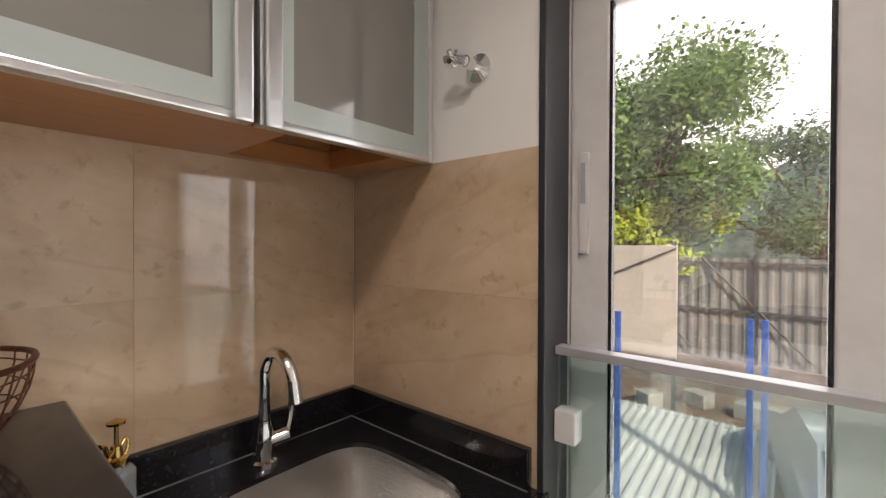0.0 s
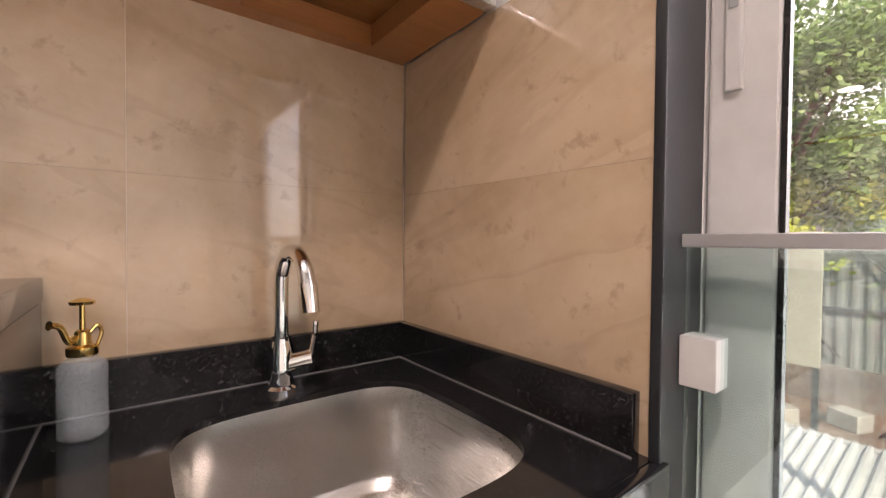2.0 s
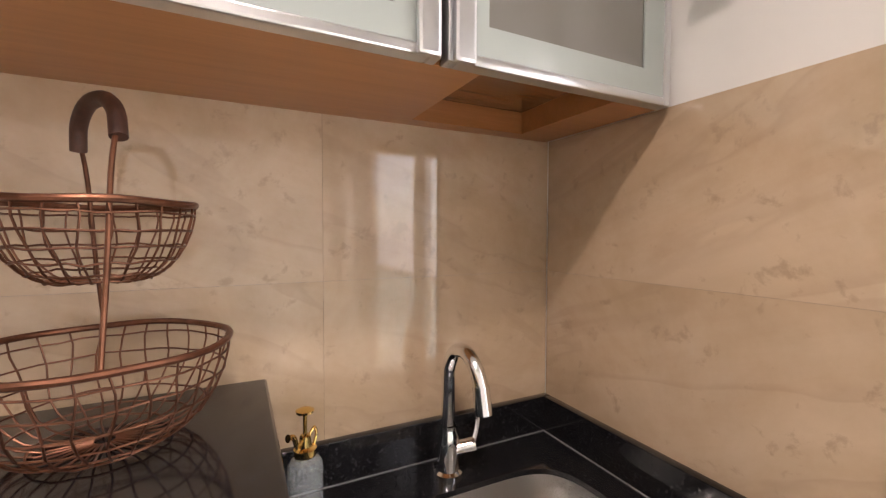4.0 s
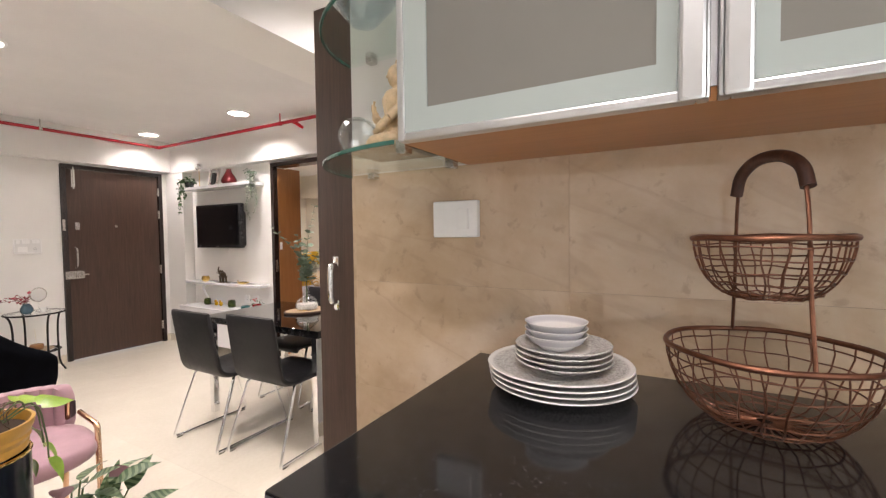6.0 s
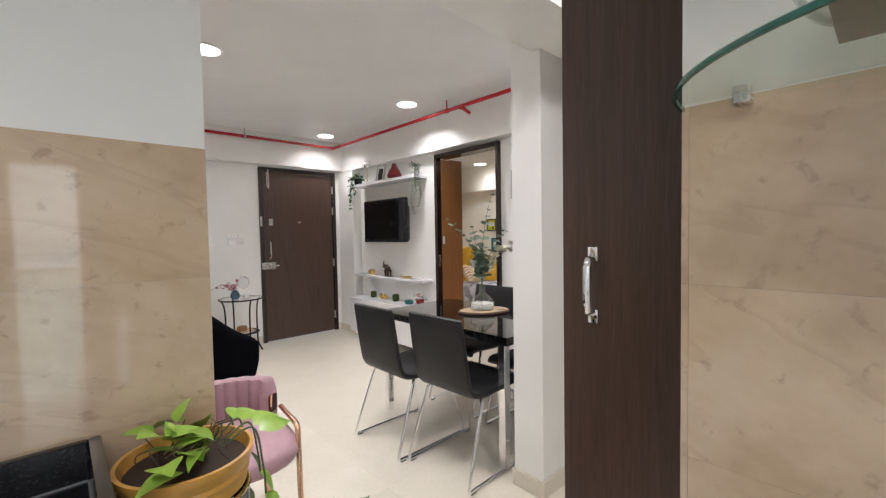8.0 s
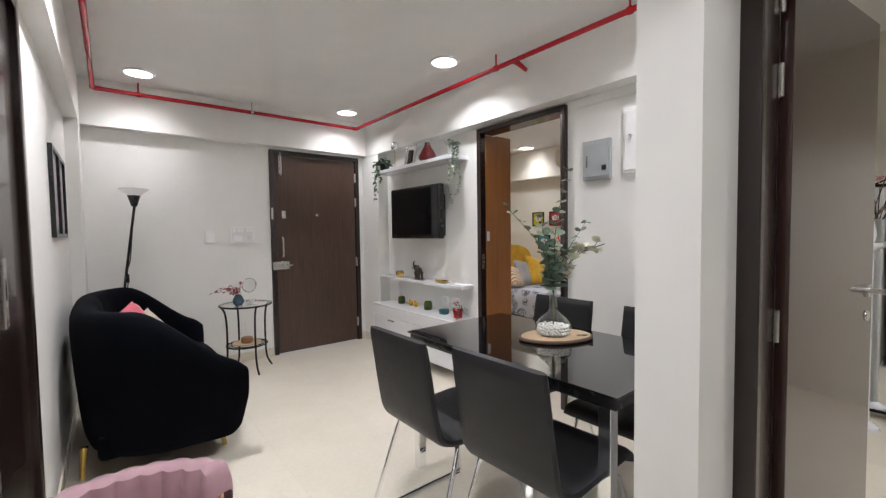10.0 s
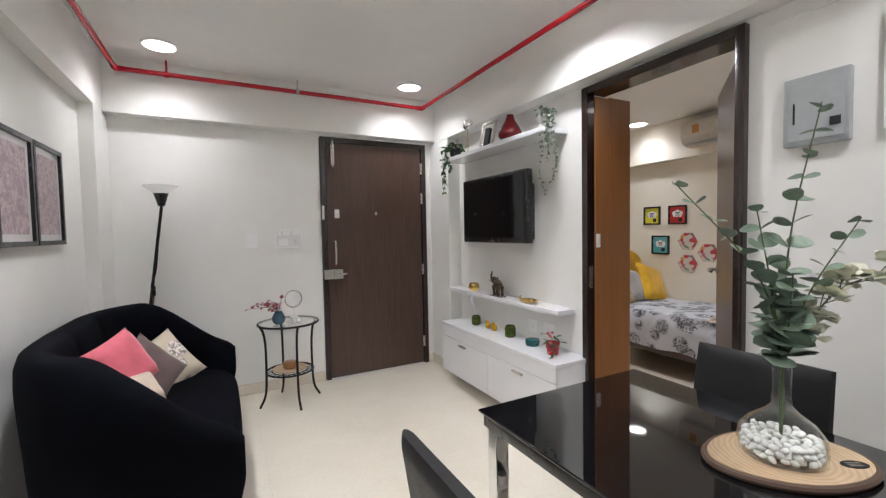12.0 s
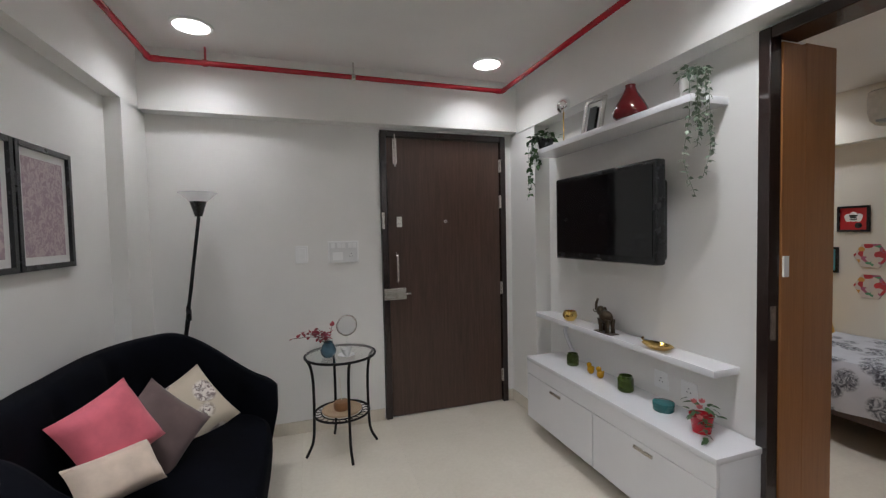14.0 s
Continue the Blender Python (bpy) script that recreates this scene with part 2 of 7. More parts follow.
MIRROR = glossy("mirror", (0.85, 0.86, 0.86), 0.01, 1.0, 0.01, bump=0)
LAMP = glow("lamp_diffuser", (1, 0.96, 0.9), 9.0)
VELVET = cloth("black_velvet", (0.0020, 0.0024, 0.0044), 0.8, 900, 0.6, 0.0, 0.8)
VELVET.node_tree.nodes["Principled BSDF"].inputs["Specular IOR Level"].default_value = 0.06
PINKV = cloth("dusty_pink_velvet", (0.36, 0.215, 0.245), 0.75, 900, 0.15, 0.3, 0.15)
LEATHER = glossy("black_leather", (0.007, 0.007, 0.008), 0.45, 0, 0.25, 30, 0.35)
PINKC = cloth("pink_cushion_cloth", (0.62, 0.13, 0.17))
BROWNC = cloth("taupe_cushion_cloth", (0.14, 0.095, 0.09))
CREAMC = cloth("cream_cushion_cloth", (0.62, 0.50, 0.40))
YELLOWC = cloth("mustard_cloth", (0.72, 0.42, 0.02))
TERRA = glossy("yellow_glazed_pot", (0.62, 0.33, 0.07), 0.3, 0, 0.2, 14)
NAVY = glossy("navy_enamel", (0.006, 0.008, 0.018), 0.22, 0.1, 0.2)
SOIL = paint("potting_soil", (0.045, 0.028, 0.018), 0.95, 0.4, 0.8)
PORCELAIN = glossy("white_porcelain", (0.80, 0.79, 0.77), 0.12, 0, 0.02, bump=0)
LIMELEAF = leafy("bright_pothos_leaf", (0.20, 0.36, 0.03), (0.36, 0.52, 0.08), 0.35, 0.05)
DARKLEAF = leafy("dark_calathea_leaf", (0.03, 0.075, 0.025), (0.07, 0.13, 0.05), 0.4)
IVY = leafy("ivy_leaf", (0.02, 0.06, 0.015), (0.05, 0.12, 0.03), 0.4)
EUCA = leafy("eucalyptus_leaf", (0.13, 0.20, 0.14), (0.25, 0.32, 0.24), 0.55)
STEM = glossy("green_stem", (0.09, 0.13, 0.05), 0.6)
TWIG = glossy("brown_twig", (0.10, 0.06, 0.04), 0.7)
PETAL = leafy("white_petal", (0.78, 0.76, 0.66), (0.70, 0.70, 0.52), 0.6)
REDPETAL = leafy("red_berry_leaf", (0.24, 0.008, 0.025), (0.36, 0.03, 0.05), 0.5)
PEBBLE = glossy("white_pebble", (0.78, 0.77, 0.74), 0.5, 0, 0.1)


# ---- mesh helpers ----
def add_box(bm, x0, x1, y0, y1, z0, z1, bevel=0.0, seg=2):
    m = Matrix.Translation(((x0 + x1) / 2, (y0 + y1) / 2, (z0 + z1) / 2)) @ Matrix.Diagonal((abs(x1 - x0), abs(y1 - y0), abs(z1 - z0), 1))
    got = bmesh.ops.create_cube(bm, size=1, matrix=m)
    if bevel:
        vs = set(got["verts"])
        bmesh.ops.bevel(bm, geom=[e for e in bm.edges if e.verts[0] in vs and e.verts[1] in vs], offset=bevel, segments=seg, affect="EDGES", profile=0.5)
    return bm


def box(x0, x1, y0, y1, z0, z1, bevel=0.0, seg=2):
    return add_box(bmesh.new(), x0, x1, y0, y1, z0, z1, bevel, seg)


def add_lathe(bm, profile, seg=28, m=None):
    """Turns (radius, height) pairs about z."""
    m = m or Matrix()
    rings = []
    for r, z in profile:
        if r < 1e-5:
            rings.append([bm.verts.new(m @ Vector((0, 0, z)))])
        else:
            rings.append([bm.verts.new(m @ Vector((r * math.cos(2 * math.pi * k / seg), r * math.sin(2 * math.pi * k / seg), z))) for k in range(seg)])
    for a, b in zip(rings, rings[1:]):
        for k in range(seg):
            p, q = (k, (k + 1) % seg)
            f = [a[p % len(a)], a[q % len(a)], b[q % len(b)], b[p % len(b)]]
            f = list(dict.fromkeys(f))
            if len(f) > 2:
                bm.faces.new(f)
    return bm


def lathe(profile, seg=28, m=None):
    return add_lathe(bmesh.new(), profile, seg, m)


def smooth_path(pts, n=6):
    """A Catmull-Rom curve through the points."""
    p = [Vector(a) for a in pts]
    p = [2 * p[0] - p[1], *p, 2 * p[-1] - p[-2]]
    out = []
    for i in range(1, len(p) - 2):
        for k in range(n):
            t = k / n
            a, b, c, d = p[i - 1:i + 3]
            out.append(0.5 * (2 * b + (c - a) * t + (2 * a - 5 * b + 4 * c - d) * t * t + (3 * b - a - 3 * c + d) * t ** 3))
    return out + [p[-2]]


def add_tube(bm, pts, r, seg=8, closed=False, flat=1.0):
    """A round bar along points; r is a radius or one for each point."""
    pts = [Vector(p) for p in pts]
    n = len(pts)
    rs = r if isinstance(r, (list, tuple)) else [r] * n
    rings, side = [], None
    for i, p in enumerate(pts):
        a = pts[(i - 1) % n] if closed or i else p
        b = pts[(i + 1) % n] if closed or i < n - 1 else p
        d = (b - a).normalized()
        if side is None:
            side = d.orthogonal().normalized()
        side = (side - d * side.dot(d)).normalized()
        up = d.cross(side)
        rings.append([bm.verts.new(p + (side * math.cos(2 * math.pi * k / seg) + up * math.sin(2 * math.pi * k / seg) * flat) * rs[i]) for k in range(seg)])
    for i in range(n if closed else n - 1):
        a, b = rings[i], rings[(i + 1) % n]
        for k in range(seg):
            bm.faces.new((a[k], a[(k + 1) % seg], b[(k + 1) % seg], b[k]))
    if not closed:
        bm.faces.new(rings[0][::-1])
        bm.faces.new(rings[-1])
    return bm


def tube(pts, r, seg=8, closed=False, flat=1.0):
    return add_tube(bmesh.new(), pts, r, seg, closed, flat)


def ring(radius, z, n=32, wob=0.0):
    return [(radius * math.cos(2 * math.pi * k / n), radius * math.sin(2 * math.pi * k / n), z + wob * math.sin(5 * 2 * math.pi * k / n)) for k in range(n)]


def add_grid(bm, fn, nu, nv, closed_u=False):
    vs = [[bm.verts.new(fn(i / (nu if closed_u else nu - 1), j / (nv - 1))) for j in range(nv)] for i in range(nu)]
    for i in range(nu if closed_u else nu - 1):
        for j in range(nv - 1):
            bm.faces.new((vs[i][j], vs[(i + 1) % nu][j], vs[(i + 1) % nu][j + 1], vs[i][j + 1]))
    return bm


def add_leaf(bm, m, length, width, fold=0.25, droop=0.25, n=5):
    """One bent leaf along +x from its stalk."""
    rows = []
    for i in range(n + 1):
        t = i / n
        w = width * math.sin(math.pi * min(1, t ** 0.75)) * (1 - 0.25 * t) / 2 + 0.0004
        x, z = length * t, -droop * length * t * t
        rows.append([bm.verts.new(m @ Vector((x, s * w, z + abs(s) * w * fold))) for s in (-1, 0, 1)])
    for a, b in zip(rows, rows[1:]):
        for k in range(2):
            bm.faces.new((a[k], a[k + 1], b[k + 1], b[k]))
    return bm


def round_leaf(name, length, width, material, cup=0.12, n=8):
    """One nearly circular, slightly cupped leaf along +x from its stalk."""
    bm = bmesh.new()
    rows = []
    for i in range(n + 1):
        t = i / n
        w = width * math.sqrt(max(0.0, 1 - (2 * t - 1) ** 2)) / 2 + 0.0006
        rows.append([bm.verts.new((length * (t ** 0.9), q * w, cup * w * q * q - 0.12 * length * t * t)) for q in (-1, -0.5, 0, 0.5, 1)])
    for a, b in zip(rows, rows[1:]):
        for k in range(4):
            bm.faces.new((a[k], a[k + 1], b[k + 1], b[k]))
    return mesh(name, bm, material)


def leaf_pose(p, yaw, pitch, roll=0):
    return pose(*p, 0, 0, yaw) @ pose(0, 0, 0, 0, -pitch, 0) @ pose(0, 0, 0, roll, 0, 0)


def finish(me, smooth):
    if smooth:
        big = max((p.area for p in me.polygons), default=0) * 0.25
        wide = [p for p in me.polygons if p.area > big]
        boxy = len(wide) <= 60 and all(max(abs(c) for c in p.normal) > 0.9995 for p in wide)
        me.set_sharp_from_angle(angle=radians(40))
        for p in me.polygons:
            p.use_smooth = not (boxy and p.area > big)


def mesh(name, bm, material, smooth=True):
    bmesh.ops.recalc_face_normals(bm, faces=bm.faces)
    me = bpy.data.meshes.new(name)
    bm.to_mesh(me)
    bm.free()
    me.materials.append(material)
    finish(me, smooth)
    return me


def part(name, bm, material, parent=None, label="", smooth=True, at=None):
    ob = new(name, bm if isinstance(bm, bpy.types.Mesh) else mesh(name, bm, material, smooth))
    if parent:
        ob.parent = parent
    if at is not None:
        ob.matrix_basis = at
    if label:
        ob["label"] = label
    return ob


def thing(name, label, category, m=None, group="", kind=""):
    ob = new(name)
    ob.empty_display_size = 0.05
    if m is not None:
        ob.matrix_basis = m
    return tagged(ob, label, category, group, kind)


def single(name, bm, material, label, category, m=None, group="", kind="", smooth=True):
    return tagged(part(name, bm, material, at=m, smooth=smooth), label, category, group, kind)


def structure(name, bm, material, label, smooth=False):
    return tagged(part(name, bm, material, smooth=smooth), label, name.split("_")[0], kind="structure")


def area_lamp(name, m, power, size, color=(1, 0.985, 0.965), shape="DISK", size_y=None, spread=165):
    l = bpy.data.lights.new(name, "AREA")
    l.energy, l.size, l.shape, l.color, l.spread = power, size, shape, color, radians(spread)
    if size_y:
        l.size_y = size_y
    ob = new(name, l)
    ob.matrix_world = m
    return ob


# ---- large structure ----
def wall_boxes(name, boxes, material, label):
    bm = bmesh.new()
    for b in boxes:
        add_box(bm, *b)
    return structure(name, bm, material, label)


H, BH = 2.5, 2.35
wall_boxes("wall_front", [(-2.36, -0.70, -6.22, -6.03, 0, H), (-3.68, -3.36, -6.22, -6.03, 0, H), (-3.36, -2.36, -6.22, -6.03, 2.1, H)], WHITE, "white painted wall with the entrance door in it")
wall_boxes("wall_television", [(-3.68, -3.53, -6.03, -4.175, 0, H), (-3.68, -3.53, -3.32, -2.22, 0, H), (-3.68, -3.53, -4.175, -3.32, 2.102, H)], WHITE, "white painted wall with shelves and the bedroom doorway")
wall_sofa = wall_boxes("wall_sofa", [(-0.85, -0.70, -6.03, -3.73, 0, H), (-0.85, -0.70, -3.03, -2.0, 0, H), (-0.85, -0.70, -3.73, -3.03, 2.09, H)], WHITE, "white painted wall behind the black sofa")
wall_end = wall_boxes("wall_kitchen_end", [(-0.70, 0.9, -2.15, -2.0, 0, H)], WHITE, "white kitchen wall above beige marble tiles")
wall_boxes("wall_passage", [(-3.53, -2.26, -2.22, -2.05, 0, H)], WHITE, "white painted pier at the passage")
wall_back = wall_boxes("wall_kitchen_back", [(-1.52, -1.363, -1.18, 0.65, 0, H)], WHITE, "white kitchen wall above beige marble tiles")
wall_window = wall_boxes("wall_window", [(-1.363, -0.80, 0.488, 0.65, 0, H), (0.6, 0.9, 0.488, 0.65, 0, H), (-0.80, 0.6, 0.488, 0.65, 2.2, H), (-0.80, 0.6, 0.488, 0.65, 0, 0.08)], WHITE, "white wall round the tall kitchen window")
wall_boxes("wall_kitchen_right", [(0.75, 0.9, -2.0, 0.488, 0, H)], WHITE, "plain white kitchen wall")
wall_boxes("wall_nook", [(-2.68, -1.52, -0.80, -0.70, 0, H), (-2.68, -2.56, -1.14, -0.80, 0, H), (-2.68, -2.56, -2.05, -1.14, 2.09, H)], WHITE, "white wall of the passage nook with an open doorway")
wall_boxes("wall_bedroom", [(-5.90, -5.78, -6.22, -2.22, 0, H), (-5.78, -3.68, -6.22, -6.10, 0, H), (-5.78, -3.68, -2.34, -2.22, 0, H)], CREAM, "cream painted bedroom wall")
wall_boxes("wall_second_room", [(-5.12, -5.0, -2.22, 0.65, 0, H), (-5.0, -1.52, 0.5, 0.65, 0, H), (-5.0, -3.68, -2.22, -2.10, 0, H)], CREAM, "cream painted wall of the second room")
structure("ceiling", box(-5.95, 0.9, -6.25, 0.68, H, H + 0.12), CEIL, "flat white painted ceiling")
structure("ceiling_bedroom", box(-5.78, -3.68, -6.10, -2.34, BH, H), CEIL, "lower white bedroom ceiling")
wall_boxes("beam_front", [(-3.42, -0.93, -6.03, -5.93, 2.13, H)], WHITE, "white boxed beam above the entrance door")
wall_boxes("beam_television", [(-3.53, -3.415, -6.03, -2.22, 2.118, H)], WHITE, "white boxed beam along the shelf wall")
wall_boxes("beam_sofa", [(-0.93, -0.85, -6.03, -2.0, 2.12, H)], WHITE, "white boxed beam along the sofa wall")
wall_boxes("beam_passage", [(-2.56, -0.70, -2.10, -1.80, 2.13, H)], WHITE, "white boxed beam between kitchen and living room")
wall_boxes("beam_bedroom", [(-5.78, -5.67, -6.10, -2.34, 1.965, BH)], CREAM, "cream boxed beam in the bedroom")
wall_boxes("column_sofa", [(-0.93, -0.85, -6.03, -5.69, 0, 2.13)], WHITE, "white corner column beside the sofa")
wall_boxes("column_television", [(-3.53, -3.41, -6.03, -5.66, 0, 2.11)], WHITE, "white corner column beside the entrance door")

# Floor slab under the tiles
floor = structure("floor", box(-5.95, 0.9, -6.25, 0.68, -0.12, -0.004), GROUT, "glossy cream vitrified tile floor")


# ---- lamps ----
def ceiling_light(x, y, power, z=H, visible=True):
    t = thing("ceiling_light", "round flush white LED ceiling light, switched on", "ceiling light", pose(x, y, z), "round ceiling lights")
    part("trim_ring", lathe([(0.088, -0.001), (0.105, -0.001), (0.103, -0.010), (0.088, -0.012)], 36), PLASTIC, t)
    part("diffuser", lathe([(0, -0.009), (0.088, -0.009), (0.088, -0.002)], 36), LAMP, t, "glowing diffuser")
    area_lamp("ceiling_lamp", pose(x, y, z - 0.02), power, 0.17, spread=127)


# the pair at y = -2.45 is unseen, added to carry the grid on
for lx, ly, lp in ((-3.04, -4.03, 8.0), (-3.04, -5.635, 3.8), (-1.30, -5.59, 3.6), (-1.34, -3.96, 12), (-3.05, -2.45, 6.0), (-1.33, -2.45, 8.5)):
    ceiling_light(lx, ly, lp)
# unseen passage light, added to brighten the white pier and door leaf
ceiling_light(-1.95, -1.40, 5)
ceiling_light(-0.28, -0.35, 6.8)
# second kitchen light is unseen, added as fill behind the eye
ceiling_light(0.10, -1.0, 3)
ceiling_light(-5.44, -5.27, 2.5, BH)
# next two bedroom lights are out of view, added to lift the room
ceiling_light(-4.35, -5.27, 6, BH)
ceiling_light(-4.6, -3.2, 10, BH)
ceiling_light(-3.9, -1.0, 14)
# sky light entering by the tall window
area_lamp("window_light", pose(-0.1, 0.68, 1.15, -90, 0, 0), 17, 1.3, (0.92, 0.96, 1.0), "RECTANGLE", 2.0, 180)


# ---- doors and windows ----
def door_frame(name, m, width, height, depth, face, label):
    """Jambs and head; local x along the wall from 0, y into the wall."""
    t = thing(name, label, "door frame", m, kind="structure")
    part("jamb", box(0, face, 0, depth, 0, height, 0.004), FRAME, t)
    part("jamb", box(width - face, width, 0, depth, 0, height, 0.004), FRAME, t)
    part("head", box(face, width - face, 0.001, depth - 0.001, height - face, height, 0.004), FRAME, t)
    return t


def lever_handle(parent, m, mirror=1):
    h = part("door_handle", lathe([(0, 0), (0.026, 0), (0.026, 0.008), (0.011, 0.010), (0.010, 0.045), (0, 0.047)], 20), SATIN, parent, "satin nickel lever handle", at=m)
    part("lever", tube(smooth_path([(0, 0, 0.042), (mirror * 0.03, 0, 0.048), (mirror * 0.08, 0, 0.047), (mirror * 0.12, 0, 0.045)]), [0.010] * 3 + [0.009] * 16, 10), SATIN, h)
    return h


def hinge(parent, m):
    bm = box(-0.012, 0.012, -0.002, 0.002, -0.05, 0.05)
    add_tube(bm, [(0, -0.004, -0.05), (0, -0.004, 0.05)], 0.007, 10)
    part("hinge", bm, SATIN, parent, at=m)


# entrance door, closed
entr = door_frame("door_1", pose(-2.365, -6.01, 0, 0, 0, 180), 0.99, 2.11, 0.12, 0.045, "dark brown laminate entrance door, closed, with chrome fittings")
leaf = part("door_leaf", box(0.05, 0.94, 0.02, 0.06, 0.008, 2.06, 0.003), DOOR, entr, "dark brown wood-grain leaf")
part("pull_handle", tube(smooth_path([(0.105, 0.022, 1.22), (0.105, -0.022, 1.20), (0.105, -0.026, 1.115), (0.105, -0.022, 1.03), (0.105, 0.022, 1.01)]), 0.009, 10), SATIN, leaf)
lock = part("rim_lock", box(0.004, 0.165, -0.018, 0.021, 0.885, 0.968, 0.004), SATIN, leaf, "satin steel rim lock")
part("lock_knob", tube([(0.142, -0.016, 0.926), (0.142, -0.04, 0.926), (0.192, -0.042, 0.928)], 0.007, 8), SATIN, lock)
part("keyhole", lathe([(0, 0.022), (0.012, 0.022), (0.013, 0.016), (0.013, 0)], 16, pose(0.098, -0.016, 0.926, 90)), SATIN, lock)
part("peephole", lathe([(0, 0.006), (0.007, 0.006), (0.014, 0.004), (0.014, 0)], 18, pose(0.488, 0.02, 1.452, 90)), SATIN, leaf)
part("latch_plate", box(0.11, 0.152, 0.014, 0.021, 1.412, 1.490, 0.002), SATIN, leaf)
part("tower_bolt", box(0.09, 0.122, 0.008, 0.021, 1.87, 2.055, 0.002), SATIN, leaf)
part("bolt_rod", tube([(0.106, 0.004, 1.85), (0.106, 0.004, 2.085)], 0.006, 8), SATIN, leaf)
part("safety_catch", box(-0.002, 0.020, -0.012, 0.0, 1.40, 1.52, 0.003), SATIN, entr)
for hz in (1.88, 1.60, 0.92, 0.22):
    hinge(entr, pose(0.945, 0.008, hz))

# bedroom doorway with its open leaf
bed_door = thing("door_2", "dark brown bedroom door standing open", "door frame", pose(-3.495, -4.178, 0, 0, 0, 90), kind="structure")
part("jamb", box(0, 0.044, 0, 0.06, 0, 2.10, 0.004), FRAME, bed_door)
part("jamb", box(0.825, 0.862, 0, 0.186, 0, 2.10, 0.004), FRAME, bed_door)
part("head", box(0.044, 0.825, 0.001, 0.14, 2.055, 2.10, 0.004), FRAME, bed_door)
part("strike_plate", box(0.042, 0.046, 0.012, 0.04, 0.93, 1.06, 0.0005), SATIN, bed_door)
part("strike_cover", box(0.049, 0.056, 0.066, 0.094, 1.17, 1.25, 0.001), PLASTIC, bed_door)
leaf = part("door_leaf", box(0, 0.72, -0.02, 0.02, 0.008, 2.035, 0.003), DOOR, bed_door, "grey-brown laminate leaf", at=pose(0.81, 0.12, 0, 0, 0, 125))
lever_handle(leaf, pose(0.66, 0.02, 1.03, -90), -1)
lever_handle(leaf, pose(0.66, -0.02, 1.03, 90), -1)
part("key_plate", lathe([(0, 0.006), (0.02, 0.006), (0.022, 0)], 18, pose(0.66, -0.02, 0.93, 90)), SATIN, leaf)

# closed door in the sofa wall
side = door_frame("door_3", pose(-0.862, -3.03, 0, 0, 0, -90), 0.70, 2.09, 0.12, 0.05, "dark brown laminate door in the sofa wall, closed")
leaf = part("door_leaf", box(0.052, 0.648, 0.02, 0.055, 0.008, 2.035, 0.003), FRAME, side)
part("lock_plate", box(0.265, 0.31, 0.012, 0.021, 1.00, 1.20, 0.002), SATIN, leaf)
part("key_slot", box(0.283, 0.291, 0.0105, 0.0125, 1.08, 1.14, 0.0005), BLACKP, leaf)

# passage door, open into the second room
pas = door_frame("door_4", pose(-2.53, -2.052, 0, 0, 0, 90), 0.92, 2.10, 0.16, 0.06, "brown laminate passage door standing open")
leaf = part("door_leaf", box(0.0, 0.78, -0.018, 0.018, 0.008, 2.045, 0.003), DOORGLOSS, pas, "glossy brown leaf", at=pose(0.075, 0.17, 0, 0, 0, 82))
lever_handle(leaf, pose(0.72, -0.018, 1.0, 90), 1)
lever_handle(leaf, pose(0.72, 0.018, 1.0, -90), 1)
part("key_plate", lathe([(0, 0.006), (0.02, 0.006), (0.022, 0)], 18, pose(0.72, -0.018, 0.90, 90)), SATIN, leaf)
for hz in (1.95, 1.70, 0.95, 0.2):
    hinge(pas, pose(0.064, 0.152, hz, 0, 0, 90))

# brown leaf at the end of the kitchen wall
nook = thing("door_5", "dark brown laminate door leaf, folded back behind the tiled wall", "door", pose(-1.585, -1.525, 0), kind="structure")
leaf = part("door_leaf", box(-0.018, 0.018, 0, 0.72, 0.008, 2.12, 0.003), DOOR, nook)
hb = tube(smooth_path([(0.02, 0, 0.07), (0.045, 0, 0.055), (0.048, 0, 0.0), (0.045, 0, -0.055), (0.02, 0, -0.07)]), 0.008, 10, flat=1.5)
add_box(hb, 0.017, 0.024, -0.013, 0.013, 0.06, 0.095, 0.002)
add_box(hb, 0.017, 0.024, -0.013, 0.013, -0.095, -0.06, 0.002)
part("pull_handle", hb, CHROME, leaf, "chrome bow handle", at=pose(0, 0.085, 1.15))

# kitchen window: stone jamb, white sashes, glass rail
win = thing("window_1", "tall white sliding window with a dark stone jamb and glass guard rail", "window", pose(0, 0, 0), kind="structure")
part("stone_jamb", box(-0.800, -0.786, 0.474, 0.578, 0.08, 2.2, 0.002), STONE, win, "dark grey stone jamb")
part("stone_sill", box(-0.786, 0.6, 0.474, 0.66, 0.081, 0.12, 0.004), STONE, win)
bm = box(-0.800, -0.786, 0.579, 0.65, 0.12, 2.2, 0.003)
add_box(bm, 0.58, 0.6, 0.55, 0.65, 0.12, 2.2, 0.003)
add_box(bm, -0.786, 0.58, 0.579, 0.65, 2.16, 2.2, 0.003)
add_box(bm, -0.786, 0.58, 0.579, 0.65, 0.12, 0.15, 0.003)
part("window_frame", bm, UPVC, win)


